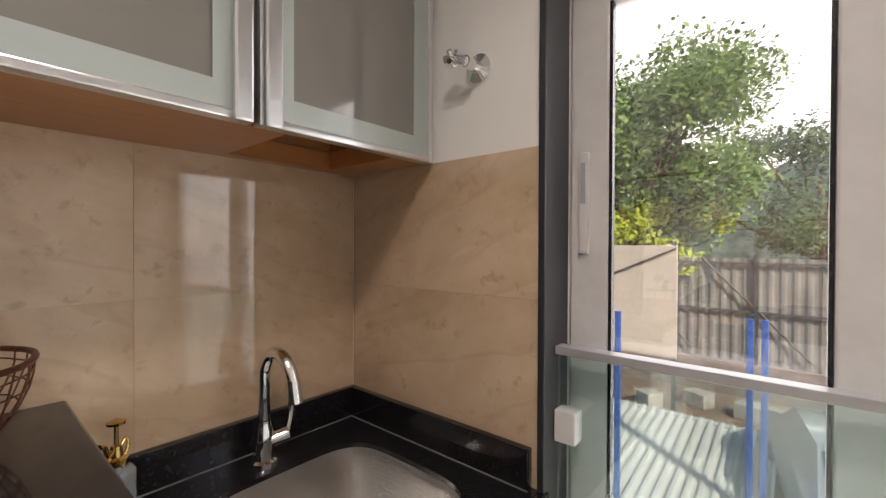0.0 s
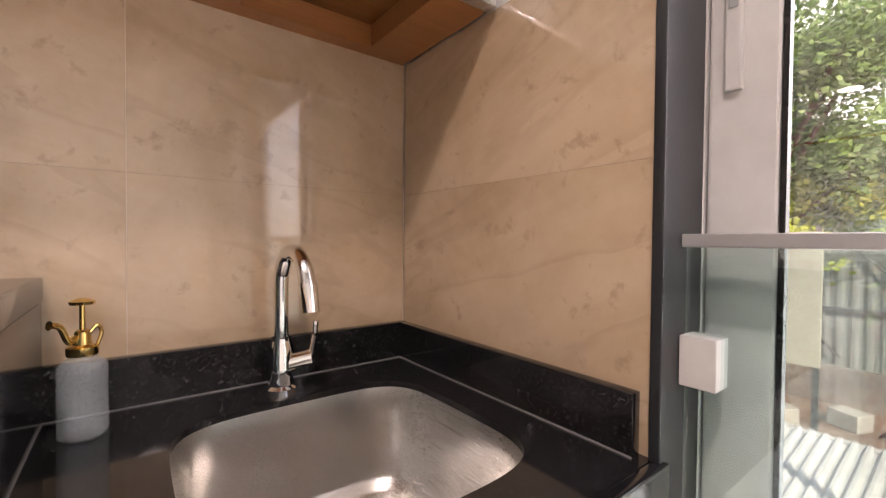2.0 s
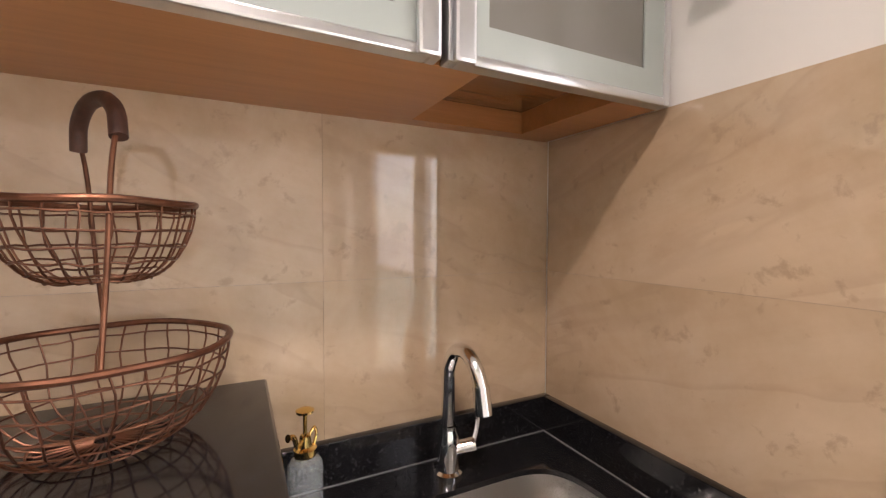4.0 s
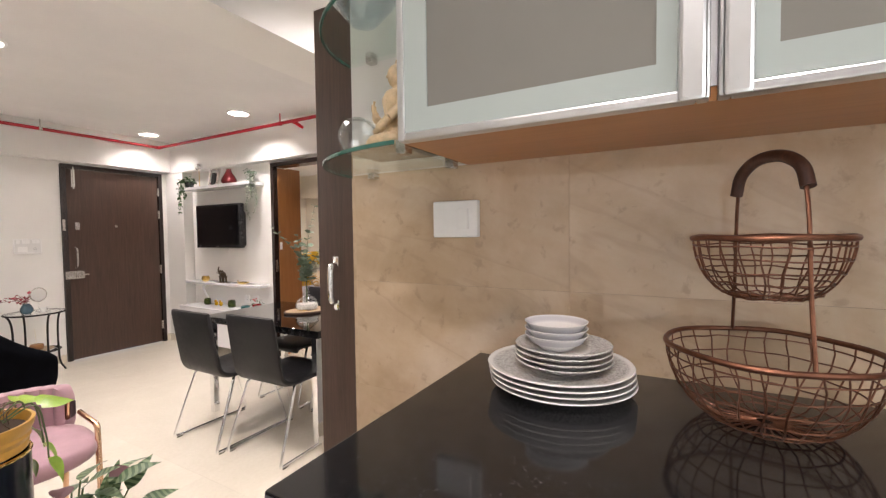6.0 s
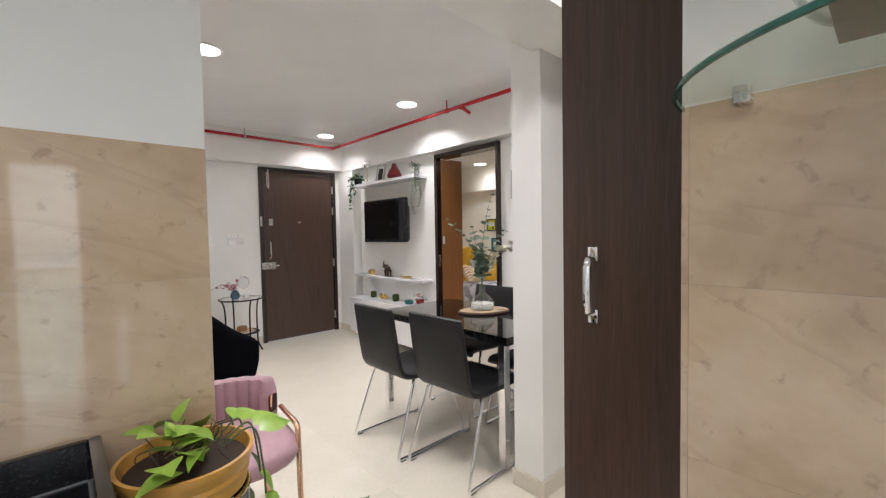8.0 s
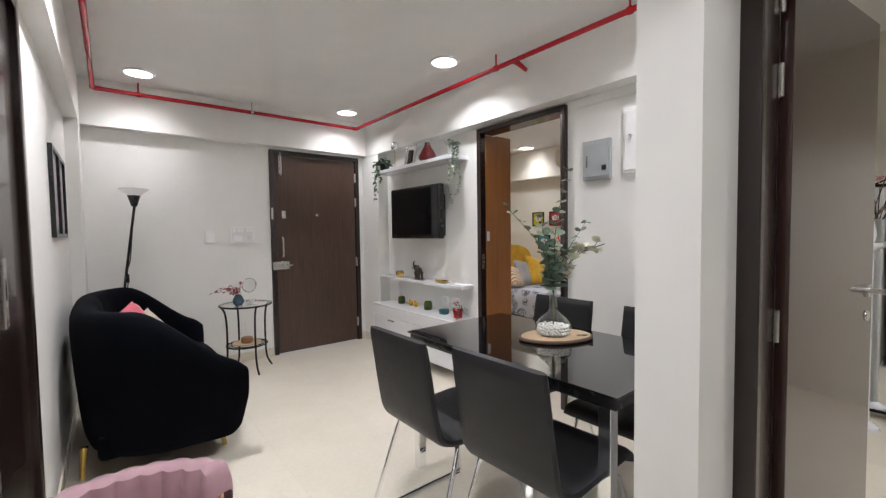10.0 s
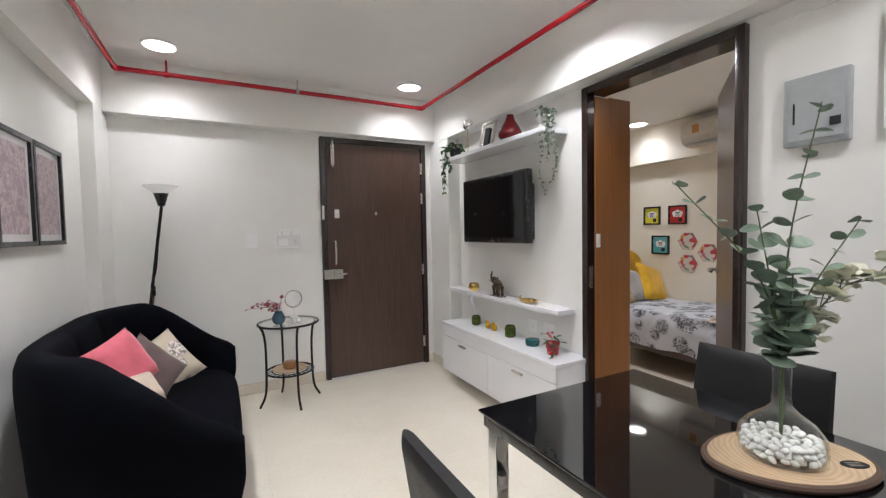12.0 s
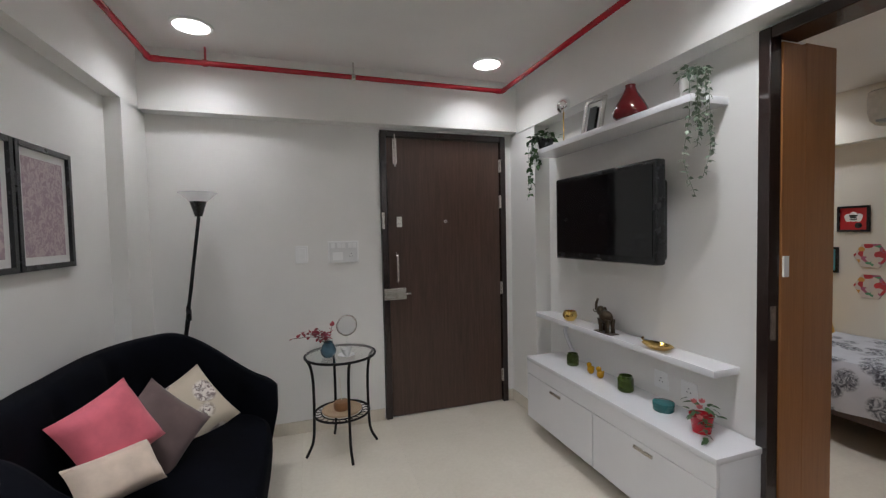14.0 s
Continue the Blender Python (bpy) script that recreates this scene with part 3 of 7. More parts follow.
def sash(x0, x1, y, left, right):
    s = bmesh.new()
    add_box(s, x0, x0 + left, y, y + 0.035, 0.15, 2.16, 0.005)
    add_box(s, x1 - right, x1, y, y + 0.035, 0.15, 2.16, 0.005)
    add_box(s, x0 + left, x1 - right, y, y + 0.035, 0.15, 0.22, 0.005)
    add_box(s, x0 + left, x1 - right, y, y + 0.035, 1.76, 2.16, 0.005)
    f = part("sash", s, UPVC, win)
    p = part("pane", box(x0 + left, x1 - right, y + 0.014, y + 0.020, 0.22, 1.76), PANE, f)
    p.visible_shadow = False
    g = bmesh.new()
    for a, b in ((x0 + left, x0 + left + 0.006), (x1 - right - 0.006, x1 - right)):
        add_box(g, a, b, y - 0.001, y + 0.013, 0.22, 1.76)
    part("gasket", g, BLACKP, f)
    return f


s1 = sash(-0.784, -0.31, 0.582, 0.076, 0.085)
part("latch", box(-0.765, -0.745, 0.574, 0.583, 1.28, 1.48, 0.003), UPVC, s1, "white recessed sash latch")
part("latch_slot", box(-0.760, -0.750, 0.572, 0.5745, 1.38, 1.46, 0.001), GREYMETAL, s1)
sash(-0.36, 0.575, 0.619, 0.05, 0.05)
rail = thing("glass_guard_rail", "clear glass guard rail with grey top bar and white clamps", "railing", pose(0, 0, 0))
rp = part("glass_panel", box(-0.784, 0.59, 0.528, 0.538, 0.13, 1.09, 0.001), RAILPANE, rail)
rp.visible_shadow = False
part("top_bar", box(-0.786, 0.595, 0.518, 0.548, 1.090, 1.106, 0.002), RAILBAR, rail, "thin grey aluminium top bar")
part("clamp", box(-0.785, -0.745, 0.515, 0.55, 0.925, 0.985, 0.0015), UPVC, rail, "white square glass clamp")
part("clamp", box(-0.785, -0.745, 0.515, 0.55, 0.325, 0.385, 0.004), UPVC, rail, "white square glass clamp")

# ---- kitchen ----
# counters
ctr = thing("sink_counter", "black granite sink counter with upstand and white cabinet below", "counter", pose(0, 0, 0))
SX0, SX1, SY0, SY1 = -1.235, -0.875, 0.025, 0.40
CZ = 0.84


def slab_with_hole():
    """Counter slab with a rounded sink cut-out."""
    bm = bmesh.new()
    n = 128
    cx, cy, hx, hy = (SX0 + SX1) / 2, (SY0 + SY1) / 2, (SX1 - SX0) / 2, (SY1 - SY0) / 2
    ox0, ox1, oy0, oy1 = -1.36, -0.797, -0.11, 0.487
    inner, outer = [], []
    for k in range(n):
        a = 2 * math.pi * k / n
        c, s = math.cos(a), math.sin(a)
        r = (abs(c) ** 4.5 + abs(s) ** 4.5) ** (-1 / 4.5)
        inner.append((cx + hx * r * c, cy + hy * r * s))
        q = 1 / max(abs(c), abs(s))
        px, py = c * q, s * q
        outer.append((ox0 + (px + 1) / 2 * (ox1 - ox0), oy0 + (py + 1) / 2 * (oy1 - oy0)))
    lv = [[bm.verts.new((*p, z)) for p in loop] for z in (CZ, CZ - 0.03) for loop in (inner, outer)]
    for k in range(n):
        j = (k + 1) % n
        bm.faces.new((lv[0][k], lv[0][j], lv[1][j], lv[1][k]))
        bm.faces.new((lv[2][k], lv[3][k], lv[3][j], lv[2][j]))
        bm.faces.new((lv[1][k], lv[1][j], lv[3][j], lv[3][k]))
        bm.faces.new((lv[0][k], lv[2][k], lv[2][j], lv[0][j]))
    return bm


part("worktop", slab_with_hole(), GRANITE, ctr)
part("upstand", box(-1.355, -1.337, -0.11, 0.479, CZ, 0.917, 0.002), GRANITE, ctr)
part("upstand", box(-1.337, -0.812, 0.461, 0.479, CZ, 0.917, 0.002), GRANITE, ctr)
part("sealant", box(-1.337, -1.3352, -0.107, 0.459, CZ, CZ + 0.002), SEAL, ctr, "thin grey sealant line")
part("sealant", box(-1.3352, -0.812, 0.4592, 0.461, CZ, CZ + 0.002), SEAL, ctr, "thin grey sealant line")
part("sealant", box(-1.333, -0.80, -0.107, -0.1052, CZ, CZ + 0.002), SEAL, ctr, "thin grey sealant line")
part("front_edge", box(-0.797, -0.779, -0.11, 0.487, 0.74, CZ + 0.001, 0.004), GRANITE, ctr)
part("cabinet_body", box(-1.34, -0.86, -0.10, 0.47, 0.0, 0.62, 0.003), LACQUER, ctr)
snk = thing("sink", "brushed stainless steel undermount sink bowl", "sink", pose((SX0 + SX1) / 2, (SY0 + SY1) / 2, CZ - 0.009))


def bowl():
    hx, hy = (SX1 - SX0) / 2, (SY1 - SY0) / 2
    prof = [(1.03, 0.0), (0.999, -0.0015), (0.985, -0.02), (0.965, -0.12), (0.93, -0.158), (0.84, -0.176), (0.5, -0.183), (0.12, -0.187)]

    def at(u, v):
        j = v * (len(prof) - 1)
        i = min(int(j), len(prof) - 2)
        f = j - i
        s, z = (prof[i][k] * (1 - f) + prof[i + 1][k] * f for k in (0, 1))
        a = 2 * math.pi * u
        c, w = math.cos(a), math.sin(a)
        e = 4.5 if s > 0.3 else 2.2
        r = (abs(c) ** e + abs(w) ** e) ** (-1 / e)
        return Vector((hx * s * r * c, hy * s * r * w, z))
    return add_grid(bmesh.new(), at, 128, 29, True)


part("bowl", bowl(), STEEL, snk)
part("drain", lathe([(0, -0.185), (0.02, -0.185), (0.026, -0.180), (0.042, -0.178), (0.046, -0.183)], 24), CHROME, snk)
fau = thing("faucet", "tall chrome swan-neck kitchen faucet with side lever", "faucet", pose(-1.285, 0.195, CZ))
part("body", lathe([(0, 0), (0.027, 0), (0.027, 0.006), (0.021, 0.010), (0.0195, 0.02), (0.0195, 0.072), (0.0155, 0.082), (0.0155, 0.09)], 24), CHROME, fau)
part("spout", tube(smooth_path([(0, 0, 0.085), (0, 0, 0.175), (0.003, 0.001, 0.203), (0.022, 0.004, 0.231), (0.050, 0.009, 0.234), (0.076, 0.013, 0.213), (0.088, 0.015, 0.185), (0.095, 0.016, 0.160)], 6), [0.0125] * 43, 16), CHROME, fau)
part("nozzle", tube([(0.087, 0.015, 0.188), (0.0965, 0.016, 0.143)], 0.0145, 18), CHROME, fau)
hv = tube([(0.006, 0.012, 0.045), (0.018, 0.046, 0.052)], 0.014, 14)
add_tube(hv, smooth_path([(0.017, 0.044, 0.055), (0.020, 0.050, 0.085), (0.021, 0.052, 0.115)]), 0.005, 8)
part("lever", hv, CHROME, fau)
snd = thing("wall_tap", "round chrome wall tap above the tiles", "tap", pose(-0.943, 0.488, 1.665))
part("flange", lathe([(0, 0), (0.03, 0), (0.03, 0.006), (0.012, 0.012), (0.012, 0.05), (0, 0.05)], 20, pose(0, 0, 0, 90)), CHROME, snd)
tb = tube([(0, -0.045, 0.0), (-0.03, -0.055, 0.012), (-0.045, -0.055, 0.012)], 0.011, 12)
for k in range(5):
    a = 2 * math.pi * k / 5
    add_tube(tb, [(-0.03, -0.055, 0.012), (-0.03 + 0.004, -0.055 + 0.018 * math.cos(a), 0.012 + 0.018 * math.sin(a))], 0.006, 8)
part("knob", tb, CHROME, snd)

step = thing("raised_counter", "raised black granite counter with cabinet below", "counter", pose(0, 0, 0))
part("worktop", box(-1.355, -0.76, -0.797, -0.105, 1.005, 1.04, 0.004), GRANITE, step)
part("side_panel", box(-1.355, -0.775, -0.125, -0.107, 0.70, 1.005, 0.002), GRANITE, step, "polished black granite riser")
part("cabinet_body", box(-1.35, -0.80, -0.79, -0.13, 0.0, 1.005, 0.003), LACQUER, step)

# wall cabinets
CX, CB, CT = -1.063, 1.48, 2.16
for (y0, y1) in ((0.078, 0.474), (-0.355, 0.070), (-0.818, -0.363)):
    cab = thing("wall_cabinet", "wall cabinet with aluminium framed frosted glass door, orange underside", "cabinet", pose(0, 0, 0), "kitchen wall cabinets")
    bm = bmesh.new()
    if y0 > 0:
        add_box(bm, -1.355, CX - 0.022, y0 - 0.004, 0.137, CB + 0.002, CB + 0.045)
        part("bottom_rail", box(-1.355, -1.318, 0.137, y1, CB + 0.002, CB + 0.045), ORANGE_X, cab, "orange rail", smooth=False)
        part("bottom_rail", box(-1.318, CX - 0.022, 0.378, y1, CB + 0.002, CB + 0.045), ORANGE_X, cab, "orange rail", smooth=False)
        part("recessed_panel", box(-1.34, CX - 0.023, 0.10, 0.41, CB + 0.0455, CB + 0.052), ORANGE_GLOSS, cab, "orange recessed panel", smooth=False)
    else:
        add_box(bm, -1.355, CX - 0.022, y0 - 0.004, y1 + 0.004, CB + 0.002, CB + 0.020)
    part("bottom", bm, ORANGE_X, cab, "orange wood-grain underside", smooth=False)
    bm = bmesh.new()
    add_box(bm, -1.355, CX - 0.022, y0 - 0.004, y0 + 0.012, CB + 0.021, CT)
    add_box(bm, -1.355, CX - 0.022, y1 - 0.012, y1 + 0.004, CB + 0.021, CT)
    add_box(bm, -1.355, CX - 0.022, y0 + 0.012, y1 - 0.012, CT - 0.016, CT)
    part("carcass", bm, LACQUER, cab, smooth=False)
    d = part("door", box(CX - 0.020, CX - 0.004, y0, y1, CB + 0.004, CT - 0.002, 0.001), SMOKE, cab, "grey frosted glass door")
    b = 0.058
    fr = bmesh.new()
    add_box(fr, CX - 0.003, CX, y0 + 0.014, y0 + b, CB + 0.014, CT - 0.012)
    add_box(fr, CX - 0.003, CX, y1 - b, y1 - 0.014, CB + 0.014, CT - 0.012)
    add_box(fr, CX - 0.003, CX, y0 + b, y1 - b, CB + 0.014, CB + 0.052)
    add_box(fr, CX - 0.003, CX, y0 + b, y1 - b, CT - b, CT - 0.012)
    part("border", fr, FROST, d, "pale green frosted border", smooth=False)
    ed = bmesh.new()
    add_box(ed, CX - 0.021, CX + 0.003, y0, y0 + 0.014, CB, CT, 0.003)
    add_box(ed, CX - 0.021, CX + 0.003, y1 - 0.014, y1, CB, CT, 0.003)
    add_box(ed, CX - 0.021, CX + 0.003, y0 + 0.014, y1 - 0.014, CB, CB + 0.014, 0.003)
    part("edge_profile", ed, ALU, d, "brushed aluminium edging")
    if y0 < 0:
        part("handle", box(CX + 0.003, CX + 0.014, y1 - 0.034 if y0 > -0.5 else y1 - 0.034, y1 - 0.004, CB - 0.003, CT, 0.005), ALU, d, "upright aluminium pull profile")
    if y0 > -0.5:
        part("handle", box(CX + 0.003, CX + 0.014, y0 + 0.004, y0 + 0.034, CB - 0.003, CT, 0.005), ALU, d, "upright aluminium pull profile")


def corner_shelf(z):
    """Quarter-round glass; its straight sides lie on the wall and the cabinet."""
    t = thing("glass_corner_shelf", "quarter-round clear glass shelf with green edge on chrome clips", "shelf", pose(-1.355, -0.824, z), "glass corner shelves")
    bm = bmesh.new()
    prof = [(0, 0)] + [(0.30 * math.cos(a), -0.355 * math.sin(a)) for a in [math.pi / 2 * k / 24 for k in range(25)]]
    top = [bm.verts.new((x, y, 0.0)) for x, y in prof]
    bot = [bm.verts.new((x, y, -0.010)) for x, y in prof]
    bm.faces.new(top)
    bm.faces.new(bot[::-1])
    part("glass", bm, SHELFGLASS, t, smooth=False).visible_shadow = False
    ed = bmesh.new()
    rim = [[ed.verts.new((x * k, y * k, z1)) for x, y in prof[1:]] for k, z1 in ((1.0, -0.0085), (1.003, -0.005), (1.0, -0.0015), (0.985, -0.0015), (0.985, -0.0085))]
    for a, b in zip(rim, rim[1:] + rim[:1]):
        for k in range(len(a) - 1):
            ed.faces.new((a[k], a[k + 1], b[k + 1], b[k]))
    part("edge", ed, GLASSEDGE, t, "polished green glass edge")
    for x, y in ((0.012, -0.27), (0.25, -0.012), (0.06, -0.012)):
        part("clip", box(x - 0.012, x + 0.012, y - 0.010, y + 0.012, -0.018, 0.008, 0.002), SATIN, t)


corner_shelf(1.485)
corner_shelf(1.785)

# opposite counter
opp = thing("hob_counter", "black granite counter with raised black edge and cabinet below", "counter", pose(0, 0, 0))
part("worktop", box(-0.63, 0.745, -1.985, -1.40, 0.795, 0.83, 0.003), GRANITE, opp)
part("upstand", box(-0.645, -0.625, -1.985, -1.395, 0.79, 0.905, 0.003), GRANITE, opp)
part("upstand", box(-0.625, 0.745, -1.985, -1.965, 0.83, 0.905, 0.003), GRANITE, opp)
part("sealant", box(-0.625, -0.6215, -1.962, -1.40, 0.83, 0.833), SEAL, opp, "thin grey sealant line")
part("sealant", box(-0.6215, 0.745, -1.965, -1.962, 0.83, 0.833), SEAL, opp, "thin grey sealant line")
part("cabinet_body", box(-0.60, 0.74, -1.98, -1.44, 0, 0.79, 0.003), LACQUER, opp)


# ---- living room furniture ----
def dining_chair():
    t = thing("dining_chair", "black leather dining chair on a chrome tube sled frame", "chair", group="chairs round the dining table")

    bm = bmesh.new()
    path = smooth_path([(-0.24, 0, 0.425), (-0.2, 0, 0.455), (0.0, 0, 0.448), (0.13, 0, 0.447), (0.20, 0, 0.485), (0.225, 0, 0.58), (0.25, 0, 0.74), (0.268, 0, 0.855)], 5)
    prof = [(-1, 0), (-0.97, 0.6), (-0.86, 1), (-0.4, 1), (0, 1), (0.4, 1), (0.86, 1), (0.97, 0.6), (1, 0), (0.97, -0.6), (0.86, -1), (0, -1), (-0.86, -1), (-0.97, -0.6)]
    rings = []
    for i, p in enumerate(path):
        d = (path[min(i + 1, len(path) - 1)] - path[max(i - 1, 0)]).normalized()
        nrm = Vector((-d.z, 0, d.x))
        w = 0.215 - 0.02 * (i / len(path))
        th = 0.020 * (0.55 if i in (0, len(path) - 1) else 1)
        rings.append([bm.verts.new(p + Vector((0, a * w, 0)) + nrm * th * b) for a, b in prof])
    for a, b in zip(rings, rings[1:]):
        for k in range(len(prof)):
            j = (k + 1) % len(prof)
            bm.faces.new((a[k], a[j], b[j], b[k]))
    bm.faces.new(rings[0][::-1])
    bm.faces.new(rings[-1])
    part("seat_shell", bm, LEATHER, t, "padded black leather seat and back")
    for s in (-1, 1):
        part("piping", tube([p + Vector((0, s * (0.211 - 0.02 * i / len(path)), 0)) for i, p in enumerate(path)], 0.004, 6), LEATHER, t)
    for s in (-1, 1):
        y = s * 0.225
        part("leg_frame", tube([(0.10, s * 0.17, 0.425), (0.13, s * 0.20, 0.40), (0.262, y, 0.03), (0.262, y, 0.014), (0.25, y, 0.010), (-0.24, y, 0.010), (-0.252, y, 0.014), (-0.252, y, 0.03), (-0.14, s * 0.20, 0.40), (-0.10, s * 0.17, 0.425)], 0.0095, 10), CHROME, t)
        for x in (0.235, -0.225):
            part("foot_pad", box(x - 0.018, x + 0.018, y - 0.009, y + 0.009, 0.0, 0.006), BLACKP, t)
    part("cross_bar", tube([(0.10, -0.17, 0.42), (0.10, 0.17, 0.42)], 0.009, 8), CHROME, t)
    part("cross_bar", tube([(-0.10, -0.17, 0.42), (-0.10, 0.17, 0.42)], 0.009, 8), CHROME, t)
    return t


chair = dining_chair()
chair.matrix_basis = pose(-2.215, -3.02, 0, 0, 0, 0)
copy_thing(chair, pose(-2.275, -2.55, 0, 0, 0, 2))
copy_thing(chair, pose(-2.90, -3.10, 0, 0, 0, 180))
copy_thing(chair, pose(-2.90, -2.53, 0, 0, 0, 180))

TX0, TX1, TY0, TY1, TZ = -3.02, -2.295, -3.462, -2.29, 0.73
tab = thing("dining_table", "black glass dining table on square chrome legs", "table", pose((TX0 + TX1) / 2, (TY0 + TY1) / 2, 0))
hx, hy = (TX1 - TX0) / 2, (TY1 - TY0) / 2
part("glass_top", box(-hx, hx, -hy, hy, TZ - 0.008, TZ, 0.002), BLACKGLASS, tab, "glossy black glass top")
part("apron", box(-hx + 0.012, hx - 0.012, -hy + 0.012, hy - 0.012, TZ - 0.05, TZ - 0.008, 0.002), BLACKP, tab)
for sx in (-1, 1):
    for sy in (-1, 1):
        part("leg", box(sx * (hx - 0.015) - sx * 0.045, sx * (hx - 0.015), sy * (hy - 0.03) - sy * 0.045, sy * (hy - 0.03), 0, TZ - 0.05, 0.003), CHROME, tab, "square chrome leg")


# sofa: a U of padded wall round a seat
def sofa():
    t = thing("sofa", "curved black velvet two-seat sofa with gold legs", "sofa", pose(-0.874, -4.86, 0))
    # local: back along y at x = 0, opening towards -x
    L, D = 0.79, 0.78

    def plan(s):
        # from one arm's front round the back to the other
        a = math.pi * (0.5 - s) * 1.02
        c, w = math.cos(a), math.sin(a)
        e = 3.3
        r = (abs(c) ** e + abs(w) ** e) ** (-1 / e)
        return Vector((-D + 0.02 + (D - 0.02) * r * c, L * r * w, 0))

    def at(u, v):
        x = plan(u)
        d = (plan(min(1, u + 0.01)) - plan(max(0, u - 0.01))).normalized()
        inn = Vector((d.y, -d.x, 0))
        if inn.dot(Vector((-D * 0.6, 0, 0)) - x) < 0:
            inn = -inn
        mid = 1 - abs(2 * u - 1)
        rise = min(1, mid * 2.3)
        rise = rise * rise * (3 - 2 * rise)
        top = 0.55 + 0.325 * rise
        th = 0.13 + 0.04 * mid
        q = 2 * math.pi * v
        cs, sn = math.cos(q), math.sin(q)
        rr = (abs(cs) ** 4 + abs(sn) ** 4) ** (-1 / 4)
        k, zz = 0.5 - 0.5 * cs * rr, 0.5 + 0.5 * sn * rr
        end = 1 - max(0, 1 - min(u, 1 - u) / 0.03) ** 2 * 0.5
        z = 0.14 + (top - 0.14) * (0.5 + (zz - 0.5) * (0.6 + 0.4 * end))
        taper = 0.05 * (1 - zz) * (1 - k)
        chan = 0.012 * (1 - abs(math.sin(6.5 * math.pi * u))) ** 3 * (1 if zz > 0.25 else 0) * k
        x = Vector((x.x + 0.07 * max(0, 0.55 - zz) * (1 - mid) ** 2, x.y, 0))
        return x + Vector((0, 0, z)) + inn * (th * (0.5 + (k - 0.5) * (0.5 + 0.5 * end)) + taper - chan)
    bm = add_grid(bmesh.new(), at, 97, 33)
    bmesh.ops.remove_doubles(bm, verts=bm.verts, dist=0.0005)
    bmesh.ops.holes_fill(bm, edges=[e for e in bm.edges if e.is_boundary], sides=80)
    part("backrest", bm, VELVET, t, "curved black velvet back with soft channels")

    def cushion(u, v):
        a = 2 * math.pi * u
        c, w = math.cos(a), math.sin(a)
        e = 4
        r = (abs(c) ** e + abs(w) ** e) ** (-1 / e)
        ring_k = [(0.0, 0.0), (0.9, 0.0), (0.985, 0.03), (1.0, 0.08), (0.985, 0.14), (0.93, 0.165), (0.6, 0.175), (0.0, 0.18)]
        j = v * (len(ring_k) - 1)
        i = min(int(j), len(ring_k) - 2)
        f = j - i
        s, z = (ring_k[i][k] * (1 - f) + ring_k[i + 1][k] * f for k in (0, 1))
        return Vector((-0.455 + 0.335 * s * r * c, 0.655 * s * r * w, 0.25 + z))
    part("seat_cushion", add_grid(bmesh.new(), cushion, 56, 22, True), VELVET, t, "black velvet seat cushion")
    part("base", box(-0.755, -0.12, -0.60, 0.60, 0.13, 0.26, 0.03), VELVET, t)
    for x, y in ((-0.70, 0.50), (-0.70, -0.50), (-0.05, 0.42), (-0.05, -0.42)):
        part("leg", lathe([(0, 0), (0.011, 0), (0.019, 0.16), (0.019, 0.165), (0, 0.165)], 16), GOLD, t, "tapered gold metal leg", at=pose(x, y, 0, 5 * (1 if y > 0 else -1), 10 if x < -0.3 else -4, 0))
    return t


sofa()


def cushion_thing(name, w, h, th, material, label, m):
    bm = bmesh.new()
    n = 15
    for sgn in (-1, 1):
        vs = []
        for i in range(n):
            row = []
            for j in range(n):
                x, y = 2 * i / (n - 1) - 1, 2 * j / (n - 1) - 1
                puff = ((1 - x ** 4) * (1 - y ** 4)) ** 0.55
                pin = 1 - 0.07 * (1 - abs(x) ** 2) * (abs(y)) - 0.0
                pin2 = 1 - 0.07 * (1 - abs(y) ** 2) * (abs(x))
                wob = 0.006 * noise.noise(Vector((x * 2.3, y * 2.3, sgn * 3 + w * 9)))
                row.append(bm.verts.new((x * w / 2 * pin2, sgn * (th / 2 * puff + wob * puff), y * h / 2 * pin)))
            vs.append(row)
        for i in range(n - 1):
            for j in range(n - 1):
                bm.faces.new((vs[i][j], vs[i + 1][j], vs[i + 1][j + 1], vs[i][j + 1]))
    bmesh.ops.remove_doubles(bm, verts=bm.verts, dist=0.0012)
    return single(name, bm, material, label, "cushion", m, "cushions on the sofa")


def rose_cloth():
    m = Mat("rose_print_cloth", (0.6, 0.52, 0.42), 0.85)
    v = m.coords()
    vo = m.node("ShaderNodeTexVoronoi", Scale=7)
    m.link(v, vo.inputs["Vector"])
    n = m.noise(v, 32, 4, 0.6, 1.5)
    c = m.ramp(n, [(0.42, (0.22, 0.17, 0.16)), (0.54, (0.74, 0.68, 0.62))])
    f = m.ramp(vo.outputs["Distance"], [(0.42, (1, 1, 1)), (0.50, (0, 0, 0))])
    m.color(m.mix(f, (0.58, 0.50, 0.38), c))
    m.bump(m.noise(v, 600, 2), 0.2, 0.001)
    return m.m


cushion_thing("cushion", 0.275, 0.27, 0.12, PINKC, "plump pink cotton cushion on the sofa", pose(-1.17, -4.77, 0.69, 24, 16, 58))
cushion_thing("cushion", 0.31, 0.31, 0.11, BROWNC, "taupe velvet cushion behind the pink one", pose(-1.24, -5.00, 0.575, 28, 34, 60))
cushion_thing("cushion", 0.34, 0.34, 0.13, rose_cloth(), "beige cushion with a grey rose print", pose(-1.27, -5.33, 0.515, 34, 22, 42))
cushion_thing("cushion", 0.27, 0.165, 0.10, CREAMC, "small cream cushion lying in front", pose(-1.225, -4.66, 0.585, 40, -4, 52))


